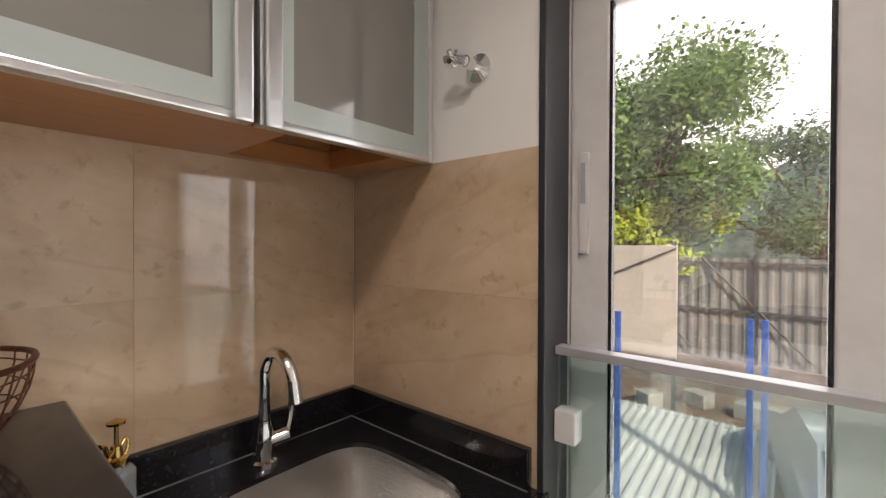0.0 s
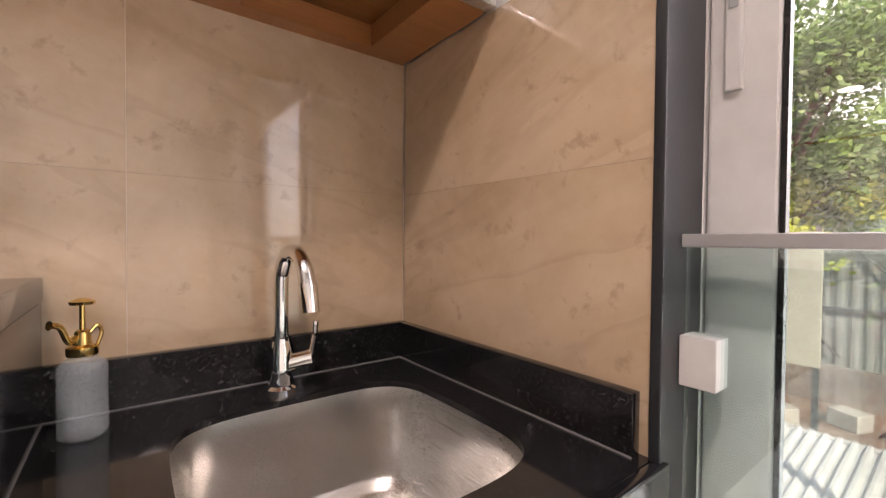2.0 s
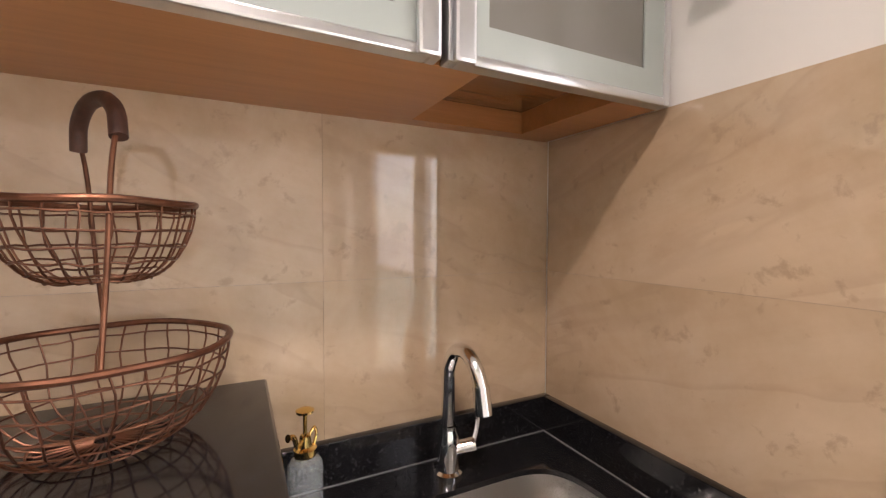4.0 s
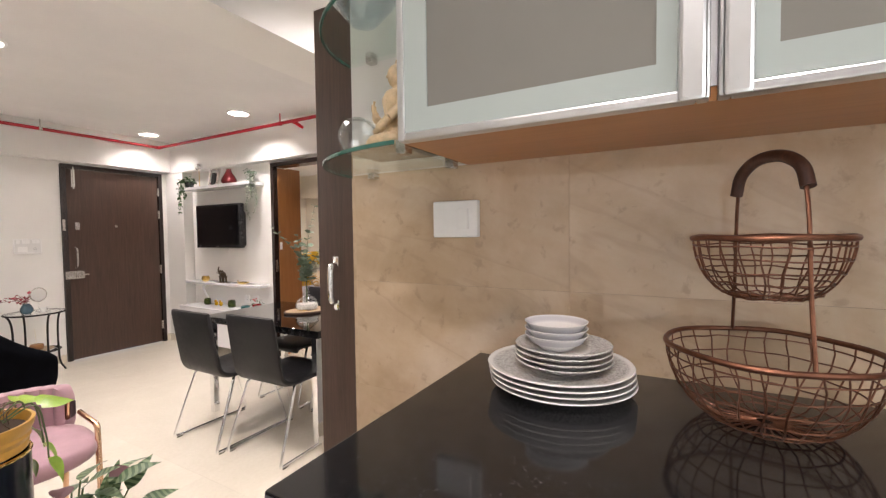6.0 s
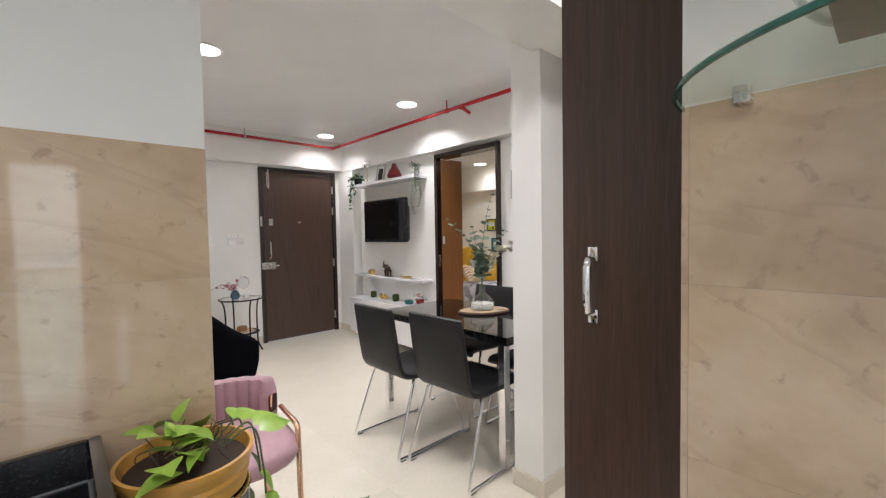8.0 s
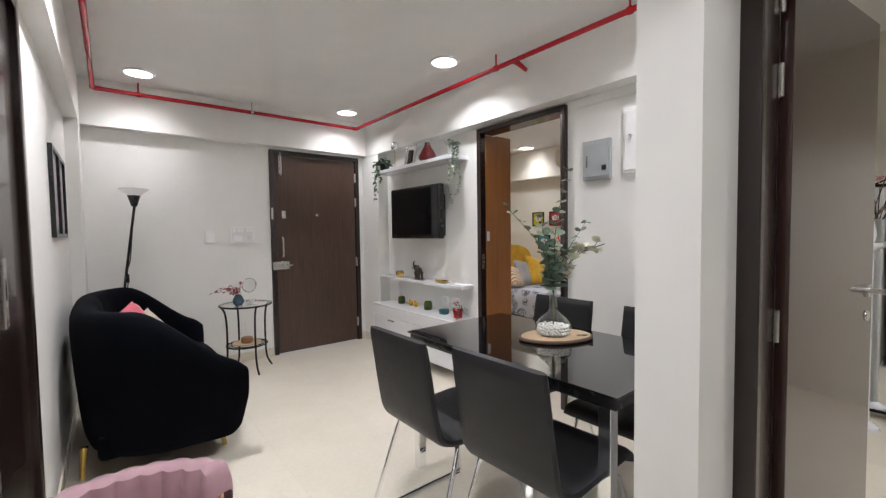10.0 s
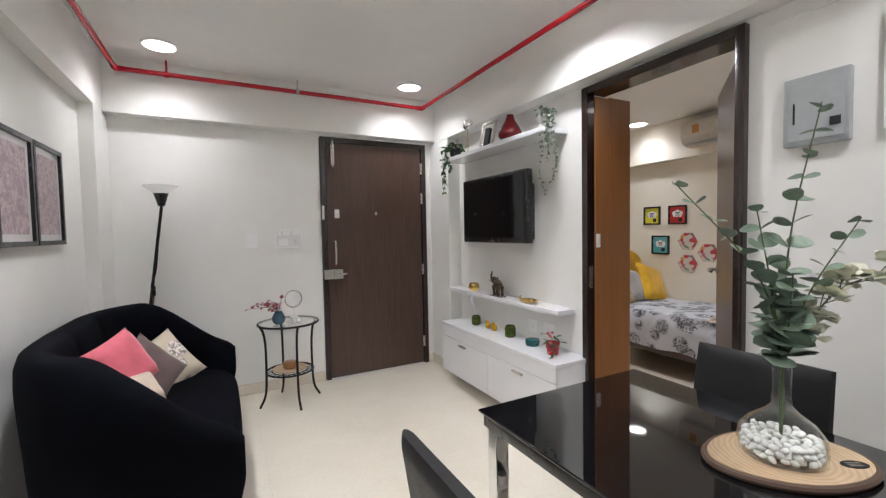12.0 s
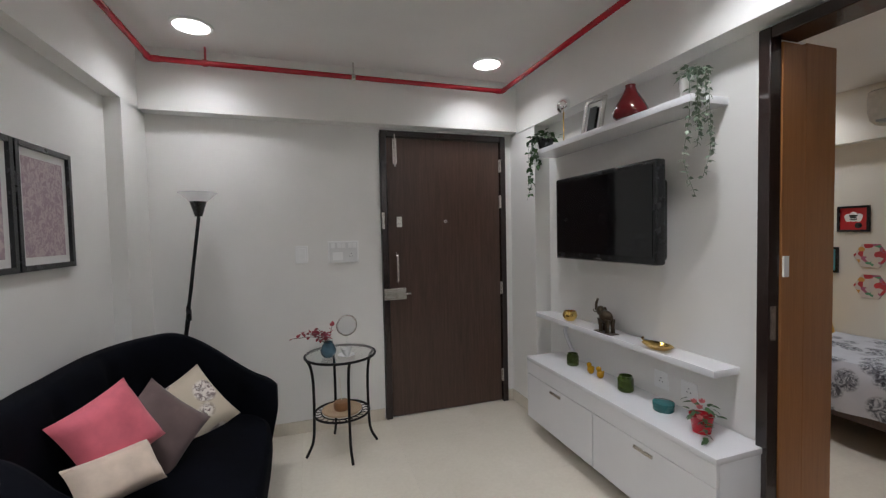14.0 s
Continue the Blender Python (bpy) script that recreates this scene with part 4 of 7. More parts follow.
# pink armchair
def armchair():
    t = thing("armchair", "dusty pink velvet chair with channelled back and rose gold legs", "chair", pose(-1.07, -2.73, 0, 0, 0, -6) @ Matrix.Diagonal((1, 1, 0.95, 1)))

    def back(u, v):
        a = (u - 0.5) * 2
        ang = a * 0.95
        prof = [(0, 0.0), (0.02, 0.0), (0.03, 0.10), (0.03, 0.5), (0.03, 0.85), (0.022, 0.97), (0.0, 1.0), (-0.022, 0.97), (-0.03, 0.85), (-0.03, 0.1), (-0.02, 0.0), (0, 0.0)]
        j = v * (len(prof) - 1)
        i = min(int(j), len(prof) - 2)
        f = j - i
        o, z = (prof[i][k] * (1 - f) + prof[i + 1][k] * f for k in (0, 1))
        chan = 0.013 * abs(math.cos(a * 9 * math.pi / 2)) * (1 if o > 0 else -1 if o < 0 else 0)
        edge = (1 - min(1, max(0, abs(a) - 0.82) / 0.18) ** 2) ** 0.5
        h = 0.0 + 0.25 * (0.35 + 0.65 * edge) * (z - 0.5)
        r = 0.26 + (o + chan) * -1
        return Vector((r * math.sin(ang), -r * math.cos(ang) - 0.01, 0.545 + h))
    part("backrest", add_grid(bmesh.new(), back, 82, 23), PINKV, t, "channel-tufted pink velvet backrest")

    def seat(u, v):
        prof = [(0, 0.40), (0.9, 0.40), (1.0, 0.42), (1.02, 0.445), (1.0, 0.47), (0.92, 0.485), (0.5, 0.49), (0, 0.49)]
        j = v * (len(prof) - 1)
        i = min(int(j), len(prof) - 2)
        f = j - i
        s, z = (prof[i][k] * (1 - f) + prof[i + 1][k] * f for k in (0, 1))
        a = 2 * math.pi * u
        c, w = math.cos(a), math.sin(a)
        r = (abs(c) ** 2.8 + abs(w) ** 2.8) ** (-1 / 2.8)
        return Vector((0.245 * s * r * c, 0.235 * s * r * w, z))
    part("seat", add_grid(bmesh.new(), seat, 48, 16, True), PINKV, t, "rounded pink velvet seat")
    for s in (-1, 1):
        part("leg", tube([(s * 0.22, 0.19, 0), (s * 0.235, 0.12, 0.52), (s * 0.235, 0.10, 0.535), (s * 0.235, -0.12, 0.535)], 0.011, 10), ROSE, t, "rose gold front leg and arm rail")
        part("leg", tube([(s * 0.20, -0.26, 0), (s * 0.205, -0.20, 0.45), (s * 0.205, -0.175, 0.60)], 0.011, 10), ROSE, t, "rose gold rear leg")
    return t


armchair()


# side table
def side_table():
    t = thing("side_table", "round black iron side table with glass top and lower shelf", "side table", pose(-2.026, -5.70, 0))
    R = 0.215
    part("top_rim", tube(ring(R, 0.615, 40), 0.008, 8, True), IRON, t)
    part("glass_top", lathe([(0, 0.618), (R - 0.004, 0.618), (R - 0.002, 0.621), (R - 0.004, 0.624), (0, 0.624)], 40), GLASS, t, "clear glass top")
    part("shelf_rim", tube(ring(0.17, 0.25, 36), 0.007, 8, True), IRON, t)
    part("shelf_rim", tube(ring(0.125, 0.25, 32), 0.004, 8, True), IRON, t)
    sc = bmesh.new()
    for k in range(24):
        a = 2 * math.pi * k / 24
        add_tube(sc, [(0.127 * math.cos(a), 0.127 * math.sin(a), 0.25), (0.148 * math.cos(a + 0.10), 0.148 * math.sin(a + 0.10), 0.25), (0.167 * math.cos(a), 0.167 * math.sin(a), 0.25)], 0.003, 5)
    part("scrollwork", sc, IRON, t)
    for k in range(4):
        a = math.radians(10 + 90 * k)
        c, s = math.cos(a), math.sin(a)
        part("leg", tube(smooth_path([(0.21 * c, 0.21 * s, 0.612), (0.185 * c, 0.185 * s, 0.56), (0.172 * c, 0.172 * s, 0.45), (0.172 * c, 0.172 * s, 0.25), (0.182 * c, 0.182 * s, 0.10), (0.225 * c, 0.225 * s, 0.008)]), 0.0085, 8), IRON, t)
    return t


side_table()


# television unit and shelves
uni = thing("television_cabinet", "long white gloss low cabinet with two drop fronts", "cabinet", pose(-3.53, -4.855, 0))
part("carcass", box(0, 0.250, -0.68, 0.70, 0.09, 0.482, 0.002), LACQUER, uni)
part("top", box(0, 0.273, -0.685, 0.705, 0.483, 0.508, 0.003), LACQUER, uni)
part("top_drawer_rail", box(0.251, 0.270, -0.682, 0.702, 0.395, 0.482, 0.002), LACQUER, uni)
for y0, y1 in ((-0.682, -0.003), (0.003, 0.702)):
    d = part("door", box(0.251, 0.270, y0, y1, 0.095, 0.391, 0.002), LACQUER, uni, "white gloss drop front")
    ym = (y0 + y1) / 2
    part("handle", box(0.270, 0.280, ym - 0.055, ym + 0.055, 0.352, 0.37, 0.003), SATIN, d, "flat brushed steel handle")
sh = thing("wall_shelf", "long white lacquer wall shelf with ornaments", "shelf", pose(-3.53, -4.95, 0), "white wall shelves")
part("board", box(0, 0.142, -0.68, 0.685, 0.755, 0.785, 0.002), LACQUER, sh)
part("bracket", tube(smooth_path([(0.02, -0.40, 0.755), (0.09, -0.40, 0.72), (0.07, -0.40, 0.64), (0.03, -0.40, 0.56), (0.012, -0.40, 0.51)]), 0.012, 8), LACQUER, sh)
sh = thing("wall_shelf", "long white lacquer wall shelf near the ceiling", "shelf", pose(-3.53, -4.91, 0), "white wall shelves")
part("board", box(0, 0.205, -0.665, 0.590, 1.872, 1.903, 0.002), LACQUER, sh)

tv = thing("television", "black flat television mounted on the wall, switched off", "television", pose(-3.39, -4.964, 1.442, 0, 0, 0))
part("casing", box(-0.06, 0.0, -0.407, 0.407, -0.252, 0.248, 0.012, 3), BLACKP, tv)
part("rear_hump", box(-0.10, -0.06, -0.34, 0.385, -0.235, 0.16, 0.02), BLACKP, tv)
part("screen", box(-0.002, 0.0025, -0.385, 0.385, -0.215, 0.222, 0.0008), SCREEN, tv, "glossy black screen")
part("logo_bar", box(-0.001, 0.0015, -0.03, 0.03, -0.243, -0.236), SATIN, tv)
part("bottom_trim", box(-0.004, 0.003, -0.395, 0.395, -0.2535, -0.249), SATIN, tv)
part("wall_mount", box(-0.139, -0.10, -0.10, 0.10, -0.10, 0.10), BLACKP, tv)

# wall boxes
mb = thing("meter_box", "grey enamelled electrical distribution box on the wall", "electrical box", pose(-3.53, -3.09, 1.697))
part("case", box(0, 0.03, -0.095, 0.095, -0.125, 0.125, 0.004), GREYMETAL, mb)
part("door", box(0.03, 0.036, -0.078, 0.085, -0.108, 0.105, 0.003), GREYMETAL, mb)
part("latch", box(0.036, 0.041, 0.045, 0.075, -0.07, -0.04, 0.001), BLACKP, mb)
part("lettering", box(0.036, 0.0365, -0.062, -0.056, -0.045, 0.03), BLACKP, mb)
pb = thing("access_panel", "white painted access panel with a small knob", "access panel", pose(-3.53, -2.69, 1.782))
part("frame", box(0, 0.022, -0.228, 0.228, -0.193, 0.193, 0.004), PLASTIC, pb)
part("lid", box(0.022, 0.032, -0.212, 0.212, -0.178, 0.178, 0.004), PLASTIC, pb)
single("cable_trunking", box(-3.53, -3.522, -3.25, -2.30, 2.056, 2.068, 0.001), WHITE, "slim white cable strip along the wall", "trunking")
part("knob", lathe([(0, 0.022), (0.012, 0.02), (0.013, 0.008), (0.008, 0.0)], 16, pose(0.032, -0.17, 0.02, 0, 90, 0)), CHROME, pb)


def switch_plate(m, w, h, keys, label, sockets=0):
    t = thing("switch_plate", label, "switch", m, "white switch plates")
    part("plate", box(-w / 2, w / 2, 0, 0.018, -h / 2, h / 2, 0.003), PLASTIC, t)
    if sockets:
        part("surround", box(-w / 2 + 0.009, w / 2 - 0.009, 0.0178, 0.0192, -h / 2 + 0.010, h / 2 - 0.010, 0.0006), GREYWHITE, t)
    for kx, kw, kz, kh in keys:
        part("rocker", box(kx - kw / 2, kx + kw / 2, 0.0178, 0.0235, kz - kh / 2, kz + kh / 2, 0.0012), PLASTIC, t)
    for sx in range(sockets):
        for dx, dz in ((0, 0.012), (-0.009, -0.006), (0.009, -0.006)):
            part("socket_hole", lathe([(0, 0.0005), (0.003, 0.0005), (0.003, 0)], 10, pose(-w / 4 + dx, 0.0194, dz - 0.025, -90)), BLACKP, t)
    return t


switch_plate(pose(-1.355, -0.851, 1.355, 0, 0, -90), 0.117, 0.086, [(-0.024, 0.026, 0, 0.048)], "white plastic switch plate on the marble tiles")
switch_plate(pose(-2.089, -6.03, 1.246), 0.208, 0.152, [(-0.075, 0.026, 0.045, 0.035), (-0.045, 0.026, 0.045, 0.035), (0.0, 0.026, 0.045, 0.035), (0.03, 0.026, 0.045, 0.035), (0.07, 0.026, 0.045, 0.035), (0.04, 0.07, -0.030, 0.055)], "white multi-gang switch and socket plate by the entrance door", 1)
switch_plate(pose(-1.81, -6.03, 1.236), 0.082, 0.118, [(0, 0.055, 0, 0.085)], "small white switch plate on the wall")


# framed pictures
def print_mat(name, bg, ink, scale, seed):
    m = Mat(name, bg, 0.5)
    v = m.coords((1, 1, 1), (0, 0, seed * 31))
    n = m.noise(v, scale, 5, 0.7, 1.2)
    m.color(m.ramp(n, [(0.44, ink), (0.56, bg)]))
    return m.m


def picture(m, w, h, frame_w, art, mount, label, group, depth=0.02):
    t = thing("framed_picture", label, "picture", m, group)
    bm = bmesh.new()
    add_box(bm, -w / 2, -w / 2 + frame_w, 0, depth, -h / 2, h / 2, 0.0015)
    add_box(bm, w / 2 - frame_w, w / 2, 0, depth, -h / 2, h / 2, 0.0015)
    add_box(bm, -w / 2 + frame_w, w / 2 - frame_w, 0, depth, -h / 2, -h / 2 + frame_w, 0.0015)
    add_box(bm, -w / 2 + frame_w, w / 2 - frame_w, 0, depth, h / 2 - frame_w, h / 2, 0.0015)
    part("frame", bm, BLACKP, t)
    part("mount", box(-w / 2 + frame_w, w / 2 - frame_w, 0.002, 0.006, -h / 2 + frame_w, h / 2 - frame_w), PORCELAIN if mount else art, t)
    if mount:
        k = mount
        part("print", box(-w / 2 + frame_w + k, w / 2 - frame_w - k, 0.006, 0.0075, -h / 2 + frame_w + k, h / 2 - frame_w - k), art, t)
    return t


ART1 = print_mat("grey_pink_print", (0.52, 0.42, 0.43), (0.34, 0.25, 0.28), 24, 1)
ART2 = print_mat("mauve_print", (0.50, 0.41, 0.41), (0.33, 0.24, 0.27), 38, 2)
for py, art in ((-4.735, ART1), (-5.115, ART2), (-2.80, ART1)):
    picture(pose(-0.85, py, 1.495, 0, 0, 90), 0.37, 0.485, 0.022, art, 0.03, "black framed grey and mauve print with white mount", "framed prints on the sofa wall")


# floor lamp
fl = thing("floor_lamp", "slim black floor lamp with an upturned glass shade", "floor lamp", pose(-1.06, -5.80, 0))
part("base", lathe([(0, 0), (0.12, 0), (0.12, 0.012), (0.03, 0.022), (0.012, 0.03), (0, 0.03)], 32), IRON, fl)
part("pole", tube([(0, 0, 0.02), (-0.06, -0.01, 0.55), (-0.185, -0.02, 1.49)], 0.0095, 10), IRON, fl)
part("cord", tube(smooth_path([(-0.18, -0.008, 1.46), (-0.16, 0.0, 1.25), (-0.14, 0.014, 1.05), (-0.108, 0.010, 0.95), (-0.122, 0.018, 0.88), (-0.068, 0.012, 0.6)]), 0.004, 6), BLACKP, fl)
part("cord_switch", box(-0.132, -0.106, -0.005, 0.02, 0.88, 0.95, 0.006), BLACKP, fl)
part("cup", lathe([(0, 1.46), (0.02, 1.462), (0.045, 1.55), (0.040, 1.55), (0, 1.49)], 24, pose(-0.185, -0.02, 0.03)), BLACKP, fl)
part("shade", lathe([(0.04, 1.545), (0.085, 1.585), (0.105, 1.60), (0.103, 1.602), (0.083, 1.588), (0.038, 1.549)], 40, pose(-0.185, -0.02, 0.03)), SHADE, fl, "shallow clear glass bowl shade")


# red sprinkler pipe
pipe = thing("sprinkler_pipe", "glossy red fire sprinkler pipe under the ceiling", "pipe", pose(0, 0, 0))
PZ = 2.405
part("run", tube([(-1.02, -2.2, PZ), (-1.02, -5.84, PZ)], 0.016, 14), RED, pipe)
part("run", tube([(-1.04, -5.86, PZ), (-3.24, -5.86, PZ)], 0.016, 14), RED, pipe)
part("run", tube([(-3.26, -5.84, PZ), (-3.26, -2.24, PZ)], 0.016, 14), RED, pipe)
for x, y in ((-1.02, -5.86), (-3.26, -5.86)):
    part("elbow", tube(smooth_path([(x, y + 0.05, PZ), (x, y + 0.015, PZ), (x + (-0.015 if x > -2 else 0.015), y, PZ), (x + (-0.05 if x > -2 else 0.05), y, PZ)]), 0.019, 14), RED, pipe)
for x, y in ((-1.307, -5.86), (-2.175, -5.86), (-3.26, -3.72), (-3.26, -2.75)):
    bm = tube([(x, y, PZ), (x, y, H)], 0.006, 8)
    add_lathe(bm, [(0.019, -0.012), (0.021, -0.012), (0.021, 0.012), (0.019, 0.012)], 16, pose(x, y, PZ, 90, 0, 0) if x == -3.26 else pose(x, y, PZ, 0, 90, 0))
    part("hanger", bm, SATIN if y < -5 and x < -2 else RED, pipe)
tee = tube([(-3.26, -3.56, PZ), (-3.31, -3.56, PZ - 0.004), (-3.395, -3.56, PZ - 0.03)], [0.017, 0.017, 0.013], 12)
part("sprinkler_branch", tee, RED, pipe)


# ---- kitchen: small things ----
def wire_basket():
    t = thing("wire_fruit_basket", "two-tier antique copper wire fruit basket with wrapped handle", "basket", pose(-1.205, -0.282, 1.04, 0, 0, 3))

    def tier(name, rim, base, z0, z1, n, rows):
        b = part(name, tube(ring(rim, z1, 40, 0.001), 0.0042, 8, True), COPPER, t)
        ribs = bmesh.new()
        for k in range(n):
            a = 2 * math.pi * k / n
            pts = []
            for i in range(8):
                f = i / 7
                r = base + (rim - base) * math.sin(f * math.pi / 2) ** 0.9
                z = z0 + (z1 - z0) * (1 - math.cos(f * math.pi / 2)) ** 0.8
                aa = a + 0.03 * math.sin(9 * f + k)
                pts.append((r * math.cos(aa), r * math.sin(aa), z))
            add_tube(ribs, [(0.01 * math.cos(a), 0.01 * math.sin(a), z0)] + pts, 0.0012, 5)
        tagged(part("ribs", ribs, COPPER, b), kind="stuff")
        for i in range(rows):
            f = (i + 0.4) / rows
            r = base + (rim - base) * math.sin(f * math.pi / 2) ** 0.9
            z = z0 + (z1 - z0) * (1 - math.cos(f * math.pi / 2)) ** 0.8
            pts = [(r * math.cos(2 * math.pi * k / 36), r * math.sin(2 * math.pi * k / 36), z + 0.003 * noise.noise(Vector((k * 0.6, i * 3, rim * 50)))) for k in range(36)]
            part("hoop", tube(pts, 0.0013, 5, True), COPPER, b)
    tier("lower_basket", 0.127, 0.055, 0.004, 0.112, 28, 6)
    tier("upper_basket", 0.092, 0.040, 0.185, 0.27, 24, 6)
    part("handle_rod", tube(smooth_path([(0.124, 0.02, 0.11), (0.097, 0.022, 0.20), (0.076, 0.024, 0.30), (0.050, 0.026, 0.352)]), 0.0026, 8), COPPER, t)
    part("handle_rod", tube(smooth_path([(-0.124, -0.02, 0.11), (-0.097, -0.022, 0.20), (-0.076, -0.024, 0.30), (-0.050, -0.026, 0.352)]), 0.0026, 8), COPPER, t)
    part("grip", tube(smooth_path([(0.058, 0.028, 0.335), (0.045, 0.024, 0.364), (0.017, 0.010, 0.382), (-0.017, -0.010, 0.382), (-0.045, -0.024, 0.364), (-0.058, -0.028, 0.335)]), 0.0085, 12), wood("dark_wrapped_grip", (0.03, 0.012, 0.008), (0.10, 0.04, 0.025), 0.5), t, "dark brown wrapped grip")
    return t


wire_basket()


def rim_china():
    m = Mat("grey_rim_porcelain", (0.78, 0.77, 0.75), 0.14)
    v = m.coords((1, 1, 0))
    ln = m.node("ShaderNodeVectorMath")
    ln.operation = "LENGTH"
    m.link(v, ln.inputs[0])
    n = m.noise(m.coords(), 260, 3)
    pat = m.ramp(n, [(0.40, (0.34, 0.33, 0.32)), (0.58, (0.58, 0.57, 0.55))])
    band = m.ramp(ln.outputs["Value"], [(0.0, (0, 0, 0)), (0.046, (0, 0, 0)), (0.050, (0.8, 0.8, 0.8)), (0.054, (0.8, 0.8, 0.8)), (0.056, (0.1, 0.1, 0.1)), (0.058, (0.9, 0.9, 0.9)), (0.076, (0.9, 0.9, 0.9)), (0.108, (0.9, 0.9, 0.9)), (0.113, (0, 0, 0))])
    m.color(m.mix(band, (0.78, 0.77, 0.75), pat))
    return m.m


def bowl_china():
    m = Mat("grey_band_porcelain", (0.78, 0.77, 0.76), 0.12)
    ln = m.node("ShaderNodeVectorMath")
    ln.operation = "LENGTH"
    m.link(m.coords((1, 1, 0)), ln.inputs[0])
    band = m.ramp(ln.outputs["Value"], [(0.0, (0, 0, 0)), (0.0445, (0, 0, 0)), (0.046, (0.55, 0.55, 0.55)), (0.052, (0.55, 0.55, 0.55)), (0.0525, (0, 0, 0))])
    m.color(m.mix(band, (0.78, 0.77, 0.76), (0.36, 0.36, 0.42)))
    return m.m


BOWLCHINA = bowl_china()
CHINA = rim_china()
PX, PY = -1.215, -0.575
plate_mesh = mesh("dinner_plate", lathe([(0, 0.003), (0.05, 0.003), (0.066, 0.0), (0.070, 0.0), (0.074, 0.005), (0.119, 0.0175), (0.1205, 0.019), (0.119, 0.0205), (0.074, 0.010), (0.064, 0.0065), (0, 0.006)], 56), CHINA)
side_mesh = mesh("side_plate", lathe([(0, 0.003), (0.035, 0.003), (0.046, 0.0), (0.050, 0.0), (0.054, 0.005), (0.085, 0.0155), (0.0865, 0.017), (0.085, 0.0185), (0.054, 0.009), (0.046, 0.0065), (0, 0.006)], 48), CHINA)
bowl_mesh = mesh("small_bowl", lathe([(0, 0.002), (0.024, 0.002), (0.026, 0.0), (0.029, 0.0), (0.030, 0.004), (0.047, 0.018), (0.0545, 0.034), (0.0555, 0.0355), (0.054, 0.036), (0.044, 0.020), (0.026, 0.008), (0, 0.006)], 44), BOWLCHINA)
for k in range(4):
    tagged(part("dinner_plate", plate_mesh, CHINA, at=pose(PX + 0.002 * k, PY - 0.001 * k, 1.040 + 0.0100 * k) @ Matrix.Diagonal((1.05, 1.05, 1, 1))), "large grey-patterned porcelain plate in a stack", "plate", "stacked dinner plates")
for k in range(4):
    tagged(part("side_plate", side_mesh, CHINA, at=pose(PX + 0.004, PY + 0.004, 1.0795 + 0.0090 * k) @ Matrix.Diagonal((0.97, 0.97, 1, 1))), "small grey-patterned porcelain plate in a stack", "plate", "stacked side plates")
for k in range(3):
    tagged(part("small_bowl", bowl_mesh, BOWLCHINA, at=pose(PX + 0.004, PY - 0.008, 1.1135 + 0.0115 * k) @ Matrix.Diagonal((1, 1, 0.72, 1))), "small white porcelain bowl with grey rim", "bowl", "stacked bowls")

dsp = thing("soap_dispenser", "ribbed glass soap dispenser with a brass pump", "soap dispenser", pose(-1.262, -0.058, CZ, 0, 0, 35) @ Matrix.Diagonal((0.80, 0.80, 1, 1)))
bm = bmesh.new()
n = 48
rows = []
for z, r in ((0.0, 0.026), (0.004, 0.031), (0.09, 0.031), (0.098, 0.027), (0.102, 0.018), (0.106, 0.016)):
    rows.append([bm.verts.new(((r + (0.0012 if k % 2 and 0.003 < z < 0.095 else 0)) * math.cos(2 * math.pi * k / n), (r + (0.0012 if k % 2 and 0.003 < z < 0.095 else 0)) * math.sin(2 * math.pi * k / n), z)) for k in range(n)])
for a, b in zip(rows, rows[1:]):
    for k in range(n):
        bm.faces.new((a[k], a[(k + 1) % n], b[(k + 1) % n], b[k]))
bm.faces.new(rows[0][::-1])
bm.faces.new(rows[-1])
part("bottle", bm, Mat("ribbed_glass", (0.50, 0.56, 0.58), 0.06, Alpha=0.32).m, dsp, "clear ribbed glass bottle", smooth=False)
part("collar", lathe([(0, 0.105), (0.02, 0.105), (0.021, 0.108), (0.021, 0.116), (0.012, 0.119), (0.010, 0.135), (0.006, 0.138), (0, 0.138)], 24), BRASS, dsp, "polished brass collar")
part("pump", lathe([(0, 0.138), (0.004, 0.138), (0.004, 0.168), (0.016, 0.170), (0.017, 0.174), (0.006, 0.178), (0, 0.178)], 20), BRASS, dsp)
part("spout", tube(smooth_path([(0.0, -0.008, 0.128), (0.004, -0.022, 0.126), (0.010, -0.036, 0.146), (0.014, -0.052, 0.151)]), [0.0045] * 13 + [0.004] * 5 + [0.006], 10), BRASS, dsp)
part("trigger", tube(smooth_path([(0, 0.008, 0.13), (0, 0.022, 0.14), (0, 0.028, 0.13), (0, 0.022, 0.115)]), 0.003, 8), BRASS, dsp)


